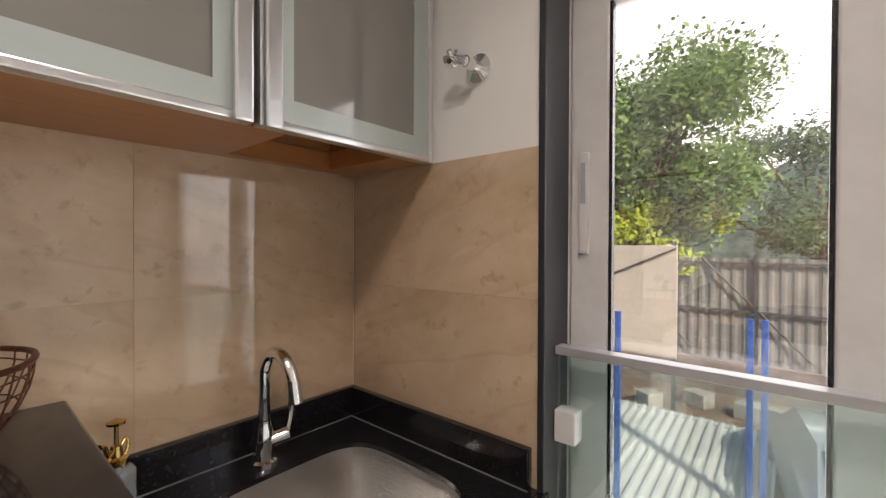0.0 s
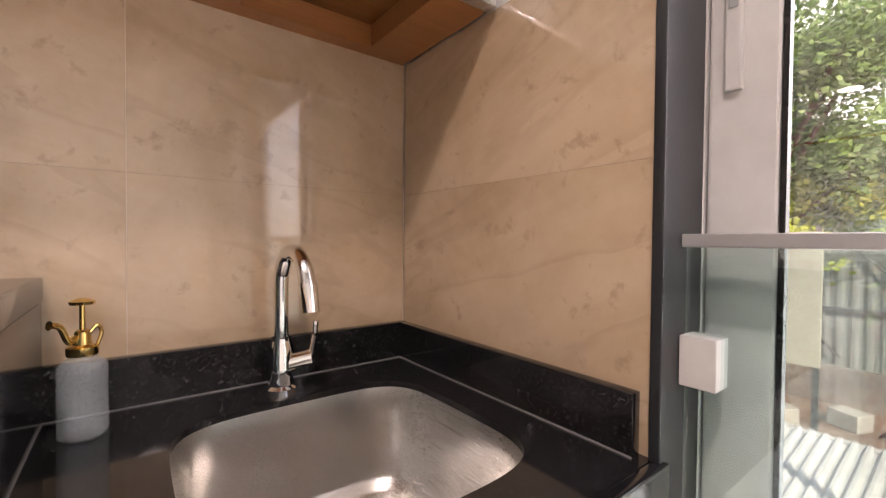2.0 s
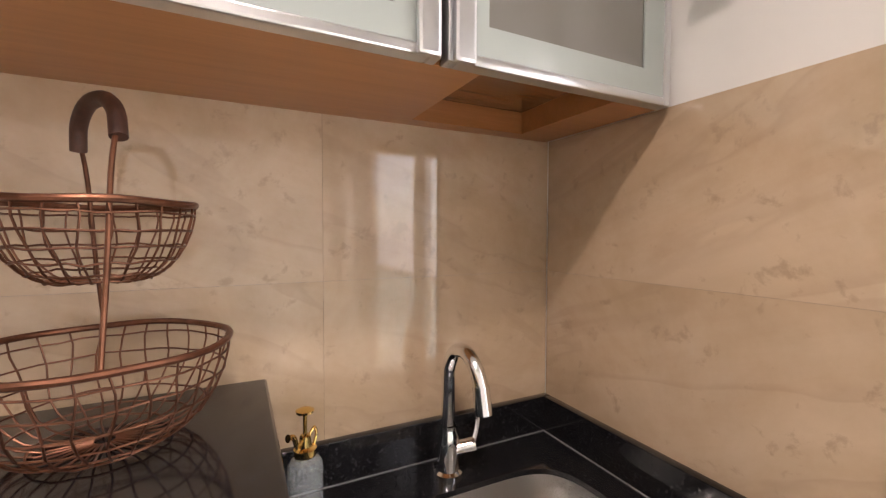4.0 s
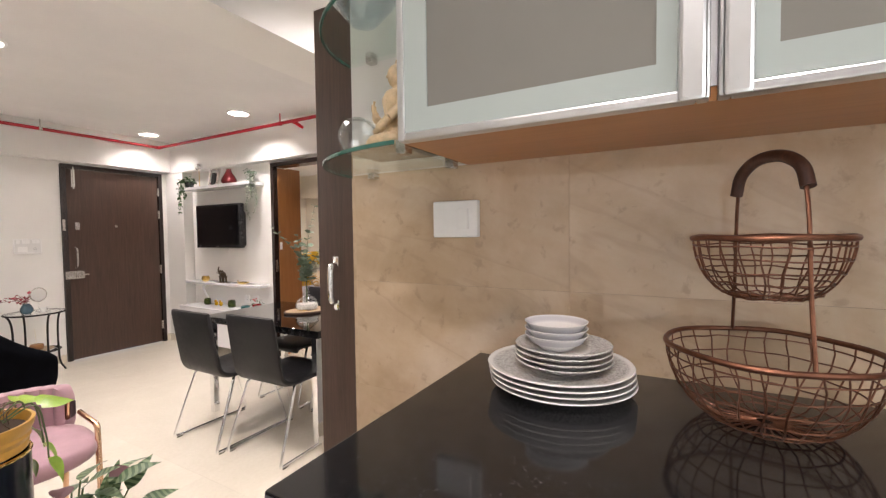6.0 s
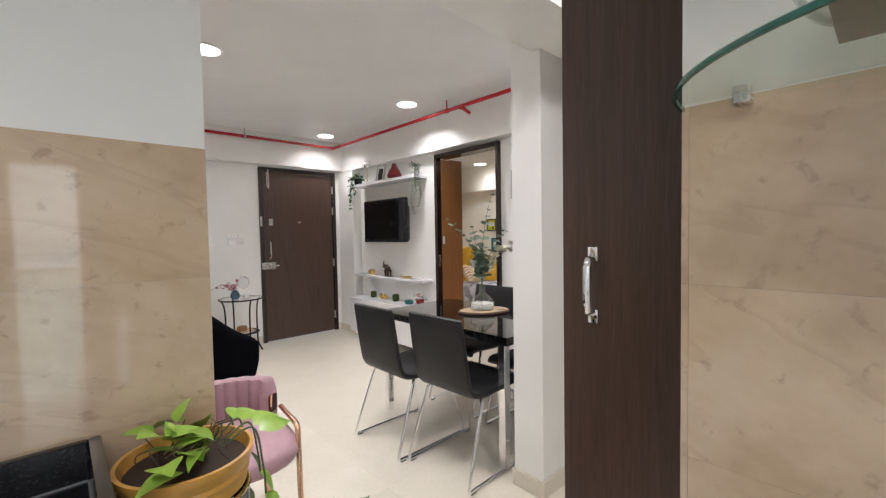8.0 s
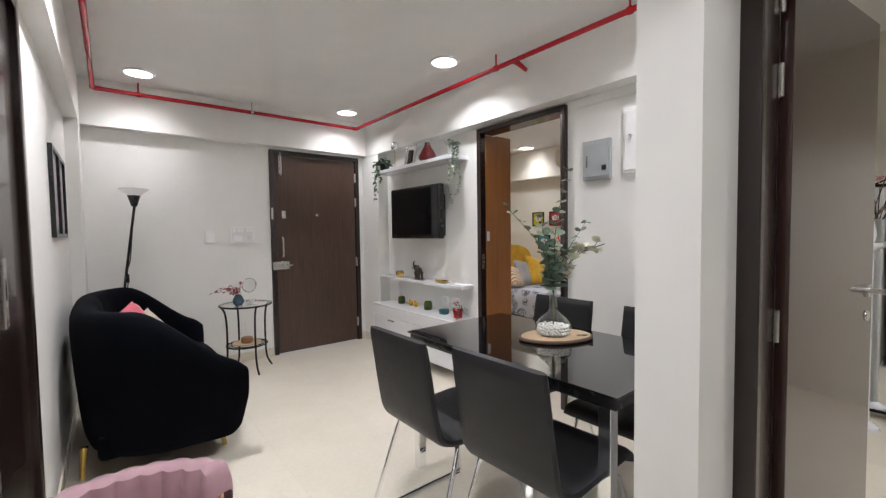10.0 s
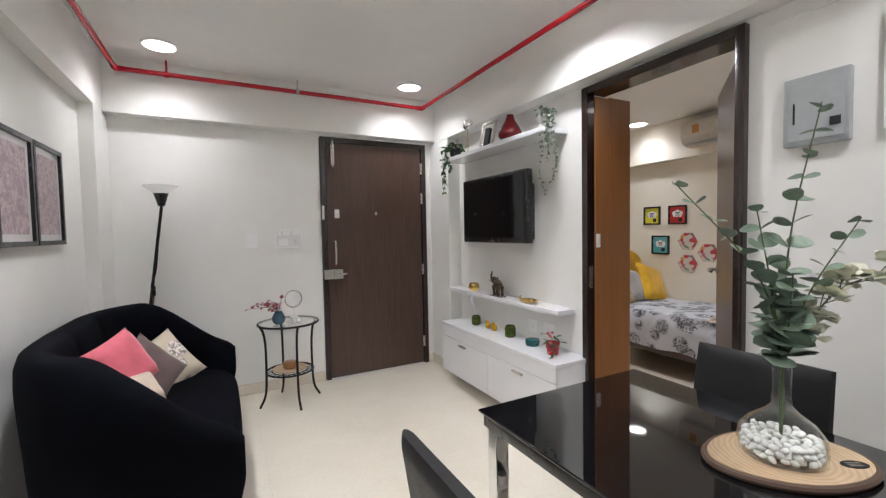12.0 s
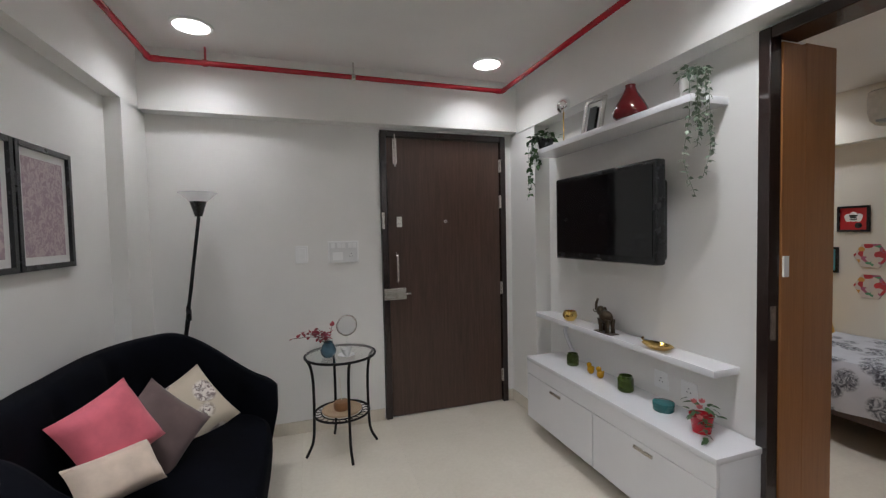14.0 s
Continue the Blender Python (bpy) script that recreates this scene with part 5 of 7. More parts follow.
# statue on the glass shelf: one plain turned and moulded mesh
def statue():
    bm = bmesh.new()
    add_lathe(bm, [(0, 0), (0.056, 0.0), (0.066, 0.010), (0.066, 0.026), (0.056, 0.042), (0.042, 0.052), (0.038, 0.07), (0.037, 0.095), (0.042, 0.118), (0.043, 0.130), (0.034, 0.145), (0.015, 0.153), (0.0125, 0.162), (0, 0.162)], 40, Matrix.Diagonal((0.86, 1.0, 1, 1)))
    for v in bm.verts:
        a = math.atan2(v.co.y, v.co.x)
        fold = 0.0016 * math.sin(9 * a + 60 * v.co.z) if 0.012 < v.co.z < 0.13 else 0
        v.co += Vector((math.cos(a), math.sin(a), 0)) * fold
    bmesh.ops.create_uvsphere(bm, u_segments=22, v_segments=16, radius=0.0225, matrix=pose(-0.003, 0, 0.184) @ Matrix.Diagonal((0.95, 0.9, 1.25, 1)))
    bmesh.ops.create_uvsphere(bm, u_segments=20, v_segments=12, radius=0.0235, matrix=pose(0.005, 0, 0.194) @ Matrix.Diagonal((0.95, 1, 0.9, 1)))
    bmesh.ops.create_uvsphere(bm, u_segments=14, v_segments=8, radius=0.011, matrix=pose(0.006, 0, 0.216))
    bmesh.ops.create_uvsphere(bm, u_segments=8, v_segments=6, radius=0.004, matrix=pose(-0.024, 0, 0.181))
    for s in (-1, 1):
        bmesh.ops.create_uvsphere(bm, u_segments=10, v_segments=8, radius=0.008, matrix=pose(0.002, s * 0.0215, 0.176) @ Matrix.Diagonal((0.6, 0.4, 1.5, 1)))
        add_tube(bm, smooth_path([(0.0, s * 0.038, 0.132), (-0.004, s * 0.050, 0.100), (-0.030, s * 0.044, 0.074)]), 0.0125, 12)
        add_tube(bm, smooth_path([(0.0, s * 0.030, 0.020), (-0.034, s * 0.062, 0.020), (-0.064, s * 0.014, 0.020)]), [0.020] * 6 + [0.016] * 7, 12)
    add_tube(bm, smooth_path([(-0.030, 0.044, 0.074), (-0.046, 0.040, 0.088), (-0.050, 0.038, 0.100)]), [0.011] * 8 + [0.009] * 5, 12)
    add_tube(bm, smooth_path([(-0.050, 0.038, 0.098), (-0.053, 0.038, 0.113), (-0.051, 0.038, 0.130)]), [0.010] * 5 + [0.009] * 4 + [0.004] * 4, 12, flat=0.5)
    add_tube(bm, smooth_path([(-0.030, -0.044, 0.074), (-0.050, -0.030, 0.052), (-0.058, -0.008, 0.044)]), [0.011] * 8 + [0.008] * 5, 12)
    return single("statue", bm, glossy("cream_resin", (0.62, 0.47, 0.29), 0.45, 0, 0.25, 60, 0.3), "cream resin seated statue on the glass shelf", "statue", pose(-1.188, -0.905, 1.491, 0, 0, 138) @ Matrix.Diagonal((0.84, 0.80, 0.86, 1)))


statue()
single("statue_stand", add_box(box(-1.215, -1.115, -0.848, -0.836, 1.4915, 1.60, 0.002), -1.235, -1.115, -0.985, -0.836, 1.4853, 1.491, 0.001), wood("dark_stand", (0.02, 0.01, 0.008), (0.06, 0.03, 0.02), 0.4), "dark wooden stand with a back panel under the statue", "stand")
ds = lathe([(0, 0.006), (0.036, 0.006), (0.041, 0.003), (0.041, -0.003), (0.036, -0.006), (0, -0.006)], 40, pose(0, 0, 0.041, 0, 90, 0))
add_tube(ds, [(0.0, 0.041 * math.cos(a), 0.041 + 0.041 * math.sin(a)) for a in [2 * math.pi * k / 40 for k in range(40)]], 0.004, 8, True)
single("glass_disc", ds, thin_glass("bright_glass", (0.90, 0.93, 0.93), 1.0, 0.14), "round clear glass disc standing on the shelf", "ornament", pose(-1.160, -0.985, 1.485, 0, 0, 52))
single("glass_bowl", lathe([(0, 0.002), (0.03, 0.0), (0.075, 0.05), (0.095, 0.10), (0.092, 0.10), (0.072, 0.052), (0.028, 0.005), (0, 0.005)], 36), thin_glass("pale_blue_glass", (0.84, 0.90, 0.95), 1.0, 0.16), "pale blue glass bowl on the upper shelf", "bowl", pose(-1.20, -1.0, 1.785))

# hob and pan
hob = thing("gas_hob", "black glass gas hob with steel trivets on the counter", "hob", pose(-0.20, -1.70, 0.83))
part("glass_plate", box(-0.20, 0.36, -0.20, 0.20, 0, 0.012, 0.003), BLACKGLASS, hob)
for x in (-0.07, 0.22):
    part("burner", lathe([(0, 0.012), (0.045, 0.012), (0.045, 0.022), (0.03, 0.028), (0, 0.028)], 24, pose(x, 0, 0)), SATIN, hob)
    bm = bmesh.new()
    for k in range(4):
        a = math.pi / 4 + math.pi / 2 * k
        add_tube(bm, [(x + 0.10 * math.cos(a), 0.10 * math.sin(a), 0.012), (x + 0.10 * math.cos(a), 0.10 * math.sin(a), 0.045), (x + 0.03 * math.cos(a), 0.03 * math.sin(a), 0.045)], 0.005, 6)
    part("trivet", bm, IRON, hob)
pan = thing("frying_pan", "dark non-stick frying pan with red enamel outside", "pan", pose(-0.345, -1.80, 0.88))
part("bowl", lathe([(0, 0), (0.09, 0), (0.115, 0.012), (0.142, 0.05), (0.144, 0.052), (0.142, 0.0535)], 40), glossy("red_enamel", (0.25, 0.01, 0.02), 0.2), pan, "red enamelled outside")
part("lining", lathe([(0, 0.003), (0.09, 0.003), (0.112, 0.014), (0.1405, 0.0535), (0.1385, 0.0535)], 40), BLACKP, pan, "dark non-stick lining")
part("rim", tube(ring(0.1425, 0.0535, 44), 0.0022, 6, True), SATIN, pan)
part("handle", tube([(0.14, 0.02, 0.045), (0.30, 0.06, 0.07)], 0.012, 10), BLACKP, pan)


# plants at the kitchen's edge
def leaf_mesh(name, length, width, material, fold=0.25, droop=0.25):
    return mesh(name, add_leaf(bmesh.new(), Matrix(), length, width, fold, droop, 7), material)


def yellow_planter():
    t = thing("potted_pothos", "lime pothos in a yellow glazed bowl on a navy stand", "plant", pose(-0.762, -1.845, 0))
    part("stand", lathe([(0, 0.0), (0.105, 0.0), (0.105, 0.80), (0.098, 0.80), (0.098, 0.76), (0, 0.76)], 40), NAVY, t, "navy blue enamelled cylinder stand")
    part("stand_rim", tube(ring(0.104, 0.80, 44), 0.004, 8, True), BRASS, t, "thin brass rim")
    pot = part("bowl", lathe([(0, 0.80), (0.085, 0.80), (0.100, 0.808), (0.103, 0.82), (0.101, 0.826), (0.107, 0.838), (0.105, 0.846), (0.112, 0.860), (0.115, 0.872), (0.115, 0.878), (0.108, 0.878), (0.100, 0.85), (0, 0.85)], 44), TERRA, t, "ribbed yellow glazed bowl")
    part("soil", lathe([(0, 0.862), (0.05, 0.861), (0.103, 0.855)], 28), SOIL, t)
    rnd = random.Random(5)
    big, small = leaf_mesh("pothos_leaf", 0.075, 0.06, LIMELEAF, 0.2, 0.35), leaf_mesh("pothos_leaf_small", 0.055, 0.036, LIMELEAF, 0.3, 0.3)
    spots = [(0.02 * math.cos(k * 2.4) * (1 + k % 4), 0.02 * math.sin(k * 2.4) * (1 + k % 4)) for k in range(20)]
    for k, (x, y) in enumerate(spots):
        z = 0.875 + rnd.uniform(0, 0.045)
        part("leaf", big if k % 2 else small, LIMELEAF, t, at=leaf_pose((x, y, z), rnd.uniform(0, 360), rnd.uniform(0, 55), rnd.uniform(-30, 30)))
    for a, drop in ((205, 0.05), (185, 0.09), (170, 0.12), (215, 0.13)):
        r = 0.115
        ax, ay = r * math.cos(radians(a)), r * math.sin(radians(a))
        part("vine", tube(smooth_path([(ax * 0.5, ay * 0.5, 0.87), (ax, ay, 0.895), (ax * 1.15, ay * 1.15, 0.86 - drop * 0.4), (ax * 1.18, ay * 1.18, 0.87 - drop)]), 0.002, 6), STEM, t)
        part("leaf", big, LIMELEAF, t, at=leaf_pose((ax * 1.1, ay * 1.1, 0.885), a + 20, 10, 20))
        part("leaf", big, LIMELEAF, t, at=leaf_pose((ax * 1.16, ay * 1.16, 0.87 - drop), a - 25, -50, 0))
    tw = bmesh.new()
    for k in range(18):
        a, r = rnd.uniform(0, 6.28), rnd.uniform(0.01, 0.08)
        p = Vector((r * math.cos(a), r * math.sin(a), 0.865))
        add_tube(tw, smooth_path([p, p + Vector((rnd.uniform(-0.02, 0.02), rnd.uniform(-0.02, 0.02), 0.03)), p + Vector((rnd.uniform(-0.04, 0.04), rnd.uniform(-0.04, 0.04), 0.045))], 3), 0.0012, 4)
    tagged(part("dry_stems", tw, TWIG, t, "dry curled stems"), kind="stuff")


yellow_planter()


def calathea_mat():
    m = Mat("striped_calathea_leaf", (0.05, 0.12, 0.04), 0.4)
    w = m.node("ShaderNodeTexWave", Scale=22, Distortion=1.5)
    w.inputs["Detail"].default_value = 2
    m.link(m.coords(), w.inputs["Vector"])
    c = m.ramp(w.outputs[0], [(0.35, (0.035, 0.085, 0.03)), (0.6, (0.22, 0.30, 0.16))])
    m.color(m.mix(m.shade(0.0, 0.7), c, (0.05, 0.10, 0.04)))
    return m.m


def floor_plant():
    t = thing("potted_calathea", "dark green striped calathea in a maroon pot", "plant", pose(-0.88, -1.70, 0.03))
    part("pot", lathe([(0, -0.03), (0.055, -0.03), (0.062, 0.10), (0.075, 0.44), (0.078, 0.46), (0.070, 0.46), (0.066, 0.42), (0, 0.42)], 36), glossy("maroon_glaze", (0.10, 0.012, 0.018), 0.3), t, "maroon glazed tall pot")
    part("soil", lathe([(0, 0.43), (0.067, 0.425)], 24), SOIL, t)
    rnd = random.Random(11)
    stripe = calathea_mat()
    la, lb = leaf_mesh("calathea_leaf", 0.100, 0.056, stripe, 0.2, 0.3), leaf_mesh("calathea_leaf_dark", 0.12, 0.066, stripe, 0.25, 0.5)
    lc = leaf_mesh("calathea_leaf_maroon", 0.10, 0.055, leafy("maroon_leaf_back", (0.10, 0.015, 0.03), (0.07, 0.03, 0.03), 0.45), 0.2, 0.6)
    for k in range(30):
        a = k * 137.5 + rnd.uniform(-15, 15)
        r, z = rnd.uniform(0.02, 0.13), rnd.uniform(0.54, 0.66)
        x, y = r * math.cos(radians(a)), r * math.sin(radians(a))
        if math.hypot(x - 0.118, y + 0.145) < 0.15:
            continue
        part("stalk", tube(smooth_path([(x * 0.2, y * 0.2, 0.42), (x * 0.6, y * 0.6, 0.42 + (z - 0.42) * 0.6), (x, y, z)], 4), 0.0022, 5), STEM, t)
        part("leaf", lc if k % 6 == 1 else la if k % 3 == 0 else lb, DARKLEAF, t, at=leaf_pose((x, y, z), a, rnd.uniform(-10, 50), rnd.uniform(-25, 25)))
    for a, r, z, tilt in ((215, 0.155, 0.55, 72), (197, 0.165, 0.575, 50), (176, 0.16, 0.545, 12), (150, 0.10, 0.66, 30), (95, 0.10, 0.66, 25), (60, 0.09, 0.68, 30), (20, 0.10, 0.68, 20), (120, 0.05, 0.68, 45)):
        x, y = r * math.cos(radians(a)), r * math.sin(radians(a))
        part("stalk", tube(smooth_path([(x * 0.2, y * 0.2, 0.42), (x * 0.7, y * 0.7, 0.42 + (z - 0.42) * 0.6), (x, y, z)], 4), 0.0022, 5), STEM, t)
        part("leaf", la, DARKLEAF, t, at=leaf_pose((x, y, z), a, tilt, 10))


floor_plant()

# ---- dining table: vase on a wooden slice ----
VX, VY = -2.745, -2.86


def end_grain():
    m = Mat("pale_wood_slice", (0.5, 0.36, 0.22), 0.5)
    v = m.coords((1, 1, 0.2))
    w = m.node("ShaderNodeTexWave", Scale=26, Distortion=3.0)
    w.wave_type = "RINGS"
    w.rings_direction = "Z"
    m.link(v, w.inputs["Vector"])
    m.color(m.mix(0.5, m.ramp(w.outputs[0], [(0.2, (0.42, 0.28, 0.16)), (0.8, (0.56, 0.42, 0.27))]), m.ramp(m.noise(m.coords(), 14, 4), [(0.3, (0.40, 0.27, 0.15)), (0.7, (0.60, 0.46, 0.30))])))
    return m.m


brd = thing("wooden_slice", "round pale wooden slice with dark bark edge on the table", "board", pose(VX - 0.012, VY + 0.006, TZ, 0, 0, -28))
out = [(0.175 * (1 + 0.03 * math.sin(3 * a + 1)) * math.cos(a), 0.118 * (1 + 0.03 * math.sin(2 * a)) * math.sin(a)) for a in [2 * math.pi * k / 48 for k in range(48)]]
bm = bmesh.new()
lo, hi = [bm.verts.new((x * 0.97, y * 0.97, 0.001)) for x, y in out], [bm.verts.new((x * 0.975, y * 0.975, 0.0185)) for x, y in out]
bm.faces.new(hi)
bm.faces.new(lo[::-1])
for k in range(48):
    bm.faces.new((lo[k], lo[(k + 1) % 48], hi[(k + 1) % 48], hi[k]))
part("slice", bm, end_grain(), brd)
part("bark", tube([(x, y, 0.009) for x, y in out], 0.009, 8, True), TWIG, brd, "dark bark edge")
part("burnt_mark", lathe([(0, 0.0193), (0.03, 0.0193), (0.03, 0.0185)], 28, Matrix.Diagonal((1, 0.55, 1, 1))), IRON, brd, "dark burnt-in oval mark", at=pose(-0.115, 0.045, 0, 0, 0, 0))
for k in range(3):
    part("mark_bar", box(-0.016, 0.016, 0.006 - 0.006 * k - 0.0012, 0.006 - 0.006 * k + 0.0012, 0.0194, 0.0197), SATIN, brd, at=pose(-0.115, 0.045, 0, 0, 0, 0))

vas = thing("glass_vase", "clear glass bottle vase with white pebbles and eucalyptus", "vase", pose(VX, VY, TZ + 0.0195))
vb = part("bottle", lathe([(0, 0.0), (0.076, 0.0), (0.084, 0.006), (0.086, 0.03), (0.082, 0.055), (0.062, 0.082), (0.034, 0.103), (0.020, 0.12), (0.0175, 0.16), (0.0195, 0.215), (0.024, 0.225), (0.022, 0.225), (0.0175, 0.213), (0.0155, 0.16), (0.018, 0.121), (0.032, 0.105), (0.060, 0.083), (0.0795, 0.055), (0.0835, 0.03), (0.081, 0.008), (0, 0.006)], 44), GLASS, vas)
vb.visible_shadow = False
rnd = random.Random(3)
peb = bmesh.new()
bmesh.ops.create_icosphere(peb, subdivisions=2, radius=0.0082)
peb = mesh("pebble", peb, PEBBLE)
for layer in range(3):
    for ring, count in ((0.072, 26), (0.053, 19), (0.033, 12), (0.013, 4)):
        for k in range(count):
            a, r = 6.283 * (k + 0.5 * layer + rnd.uniform(-0.2, 0.2)) / count, ring - 0.002 * layer + rnd.uniform(-0.003, 0.002)
            part("pebble", peb, PEBBLE, vas, at=pose(r * math.cos(a), r * math.sin(a), 0.016 + 0.0125 * layer + rnd.uniform(-0.002, 0.004), rnd.uniform(-40, 40), rnd.uniform(-40, 40), rnd.uniform(0, 180)) @ Matrix.Diagonal((1.2, 1.0, 0.8, 1)))
euca = round_leaf("eucalyptus_leaf", 0.056, 0.052, EUCA)


def branch(tip, lean, n, size, start=0.25):
    """A stem from the vase's neck to tip with paired round leaves."""
    path = smooth_path([(0, 0, 0.03), (0, 0, 0.20), (lean[0], lean[1], 0.20 + (tip[2] - 0.20) * 0.5), tip], 8)
    part("stem", tube(path, [0.003 - 0.0018 * i / len(path) for i in range(len(path))], 6), STEM, vas)
    for k in range(n):
        f = start + (0.985 - start) * k / (n - 1)
        i = min(int(f * (len(path) - 1)), len(path) - 2)
        p = path[i].lerp(path[i + 1], f * (len(path) - 1) - i)
        yaw = k * 90 + rnd.uniform(-25, 25)
        s = size * (1.12 - 0.62 * max(0, (f - 0.35) / 0.65)) * rnd.uniform(0.85, 1.1)
        for d in (0, 180):
            part("leaf", euca, EUCA, vas, at=leaf_pose(p, yaw + d + rnd.uniform(-12, 12), rnd.uniform(-5, 55), rnd.uniform(-45, 45)) @ Matrix.Scale(s, 4))


branch((-0.07, 0.037, 0.81), (-0.012, 0.006), 11, 1.0, 0.42)
branch((0.221, -0.117, 0.635), (0.05, -0.027), 10, 0.95, 0.45)
branch((0.057, -0.03, 0.575), (0.03, -0.01), 9, 1.2, 0.40)
branch((-0.155, 0.082, 0.55), (-0.05, 0.028), 9, 0.95, 0.45)
branch((0.03, 0.03, 0.43), (0.02, 0.02), 8, 1.25, 0.42)
branch((-0.03, -0.02, 0.40), (-0.01, -0.01), 7, 1.2, 0.42)
petal = round_leaf("white_petal", 0.030, 0.030, PETAL, 0.35)
fpath = smooth_path([(0, 0, 0.03), (0, 0, 0.20), (-0.04, 0.024, 0.29), (-0.11, 0.062, 0.385), (-0.24, 0.128, 0.435)], 8)
part("flower_stem", tube(fpath, 0.002, 5), STEM, vas)
for k in range(17):
    c = fpath[14 + k] + Vector((rnd.uniform(-0.022, 0.022), rnd.uniform(-0.022, 0.022), rnd.uniform(-0.02, 0.03)))
    part("flower_stalk", tube([fpath[13 + k], c], 0.0012, 5), STEM, vas)
    for q in range(9):
        part("petal", petal, PETAL, vas, at=leaf_pose(c + Vector((rnd.uniform(-0.006, 0.006), rnd.uniform(-0.006, 0.006), rnd.uniform(-0.006, 0.006))), q * 52 + rnd.uniform(-20, 20), rnd.uniform(-20, 70), 0) @ Matrix.Scale(rnd.uniform(0.8, 1.2), 4))

# ---- ornaments on the shelves ----
SZ2, SZ1, SZ0 = 1.903, 0.785, 0.508


def trailing(name, label, m, pot_mat, pot_r, pot_h, leaf, leafmat, strands, n, seed, top_leaves=40):
    t = thing(name, label, "plant", m)
    part("pot", lathe([(0, 0), (pot_r * 0.75, 0), (pot_r, pot_h), (pot_r * 0.92, pot_h), (pot_r * 0.88, pot_h * 0.85), (0, pot_h * 0.85)], 28), pot_mat, t)
    rnd = random.Random(seed)
    bm = bmesh.new()
    for k in range(top_leaves):
        a, r = rnd.uniform(0, 360), rnd.uniform(0.0, 1.5 * pot_r)
        p = (r * math.cos(radians(a)), r * math.sin(radians(a)), pot_h + rnd.uniform(-0.01, 0.05) * (1.3 - r / (1.6 * pot_r)))
        add_leaf(bm, leaf_pose(p, a + rnd.uniform(-50, 50), rnd.uniform(-40, 40), rnd.uniform(-40, 40)), leaf[0] * rnd.uniform(0.7, 1.2), leaf[1] * rnd.uniform(0.7, 1.2), 0.2, 0.3, 3)
    part("crown", bm, leafmat, t)
    for (dx, dy, drop) in strands:
        path = smooth_path([(dx * 0.4, dy * 0.4, pot_h), (dx, dy, pot_h + 0.012), (dx * 1.12, dy * 1.12, pot_h - drop * 0.35), (dx * 1.1 + rnd.uniform(-0.02, 0.02), dy * 1.1 + rnd.uniform(-0.02, 0.02), pot_h - drop * 0.7), (dx * 1.1 + rnd.uniform(-0.02, 0.02), dy * 1.1 + rnd.uniform(-0.03, 0.03), pot_h - drop)], 6)
        bm = tube(path, 0.0012, 5)
        for k in range(n):
            p = path[min(len(path) - 1, int((0.15 + 0.85 * k / n) * len(path)))]
            for d in (0, 180):
                add_leaf(bm, leaf_pose(p, rnd.uniform(0, 360) + d, rnd.uniform(-60, 20), rnd.uniform(-40, 40)), leaf[0] * rnd.uniform(0.6, 1.1), leaf[1] * rnd.uniform(0.6, 1.1), 0.2, 0.3, 3)
        part("strand", bm, leafmat, t)
    return t


trailing("trailing_ivy", "green trailing ivy in a black pot on the shelf", pose(-3.40, -5.50, SZ2), BLACKP, 0.055, 0.075, (0.045, 0.038), IVY, [(0.085, -0.02, 0.32), (0.09, 0.03, 0.20), (0.088, -0.05, 0.40), (0.05, -0.07, 0.16)], 10, 21)
PALEIVY = leafy("pale_trailing_leaf", (0.13, 0.19, 0.13), (0.22, 0.27, 0.20), 0.6)
trailing("trailing_plant", "pale green trailing plant in a white pot", pose(-3.42, -4.40, SZ2), PORCELAIN, 0.05, 0.09, (0.026, 0.018), PALEIVY, [(0.06, 0.075, 0.30), (0.08, 0.06, 0.50), (0.03, 0.085, 0.42), (0.07, 0.085, 0.24), (0.02, 0.09, 0.33), (0.05, 0.07, 0.2)], 22, 22, 90)

mt = thing("table_mirror_ornament", "small mirrored orb ornament on a thin stand", "ornament", pose(-3.385, -5.27, SZ2))
part("stem", tube([(0, 0, 0), (0, 0, 0.20)], 0.004, 8), BRASS, mt)
part("foot", lathe([(0, 0), (0.03, 0), (0.028, 0.006), (0, 0.008)], 24), BRASS, mt)
part("orb", lathe([(0, -0.03), (0.02, -0.026), (0.036, -0.012), (0.040, 0), (0.036, 0.012), (0.02, 0.026), (0, 0.03)], 28, pose(0, 0, 0.235, 0, 70, 10) @ Matrix.Scale(1.2, 4)), CHROME, mt)
pf = thing("photo_frame", "silver photo frame leaning on the shelf", "photo frame", pose(-3.385, -5.0, SZ2, 0, 0, -80) @ pose(0, 0, 0, 12) @ Matrix.Scale(1.22, 4))
bm = bmesh.new()
add_box(bm, -0.06, -0.043, 0, 0.012, 0, 0.165, 0.002)
add_box(bm, 0.043, 0.06, 0, 0.012, 0, 0.165, 0.002)
add_box(bm, -0.043, 0.043, 0, 0.012, 0, 0.017, 0.002)
add_box(bm, -0.043, 0.043, 0, 0.012, 0.148, 0.165, 0.002)
part("frame", bm, SATIN, pf)
part("picture_glass", box(-0.043, 0.043, 0.004, 0.007, 0.017, 0.148), MIRROR, pf)
part("back_stay", box(-0.02, 0.02, 0.012, 0.016, 0.0, 0.12), BLACKP, pf)
single("pear_vase", lathe([(0, 0), (0.05, 0), (0.062, 0.012), (0.064, 0.03), (0.05, 0.06), (0.028, 0.095), (0.018, 0.118), (0.019, 0.128), (0.013, 0.128), (0.013, 0.118), (0, 0.10)], 32), glossy("maroon_glass", (0.13, 0.012, 0.014), 0.08), "maroon glazed pear-shaped vase", "vase", pose(-3.375, -4.70, SZ2) @ Matrix.Scale(1.28, 4))

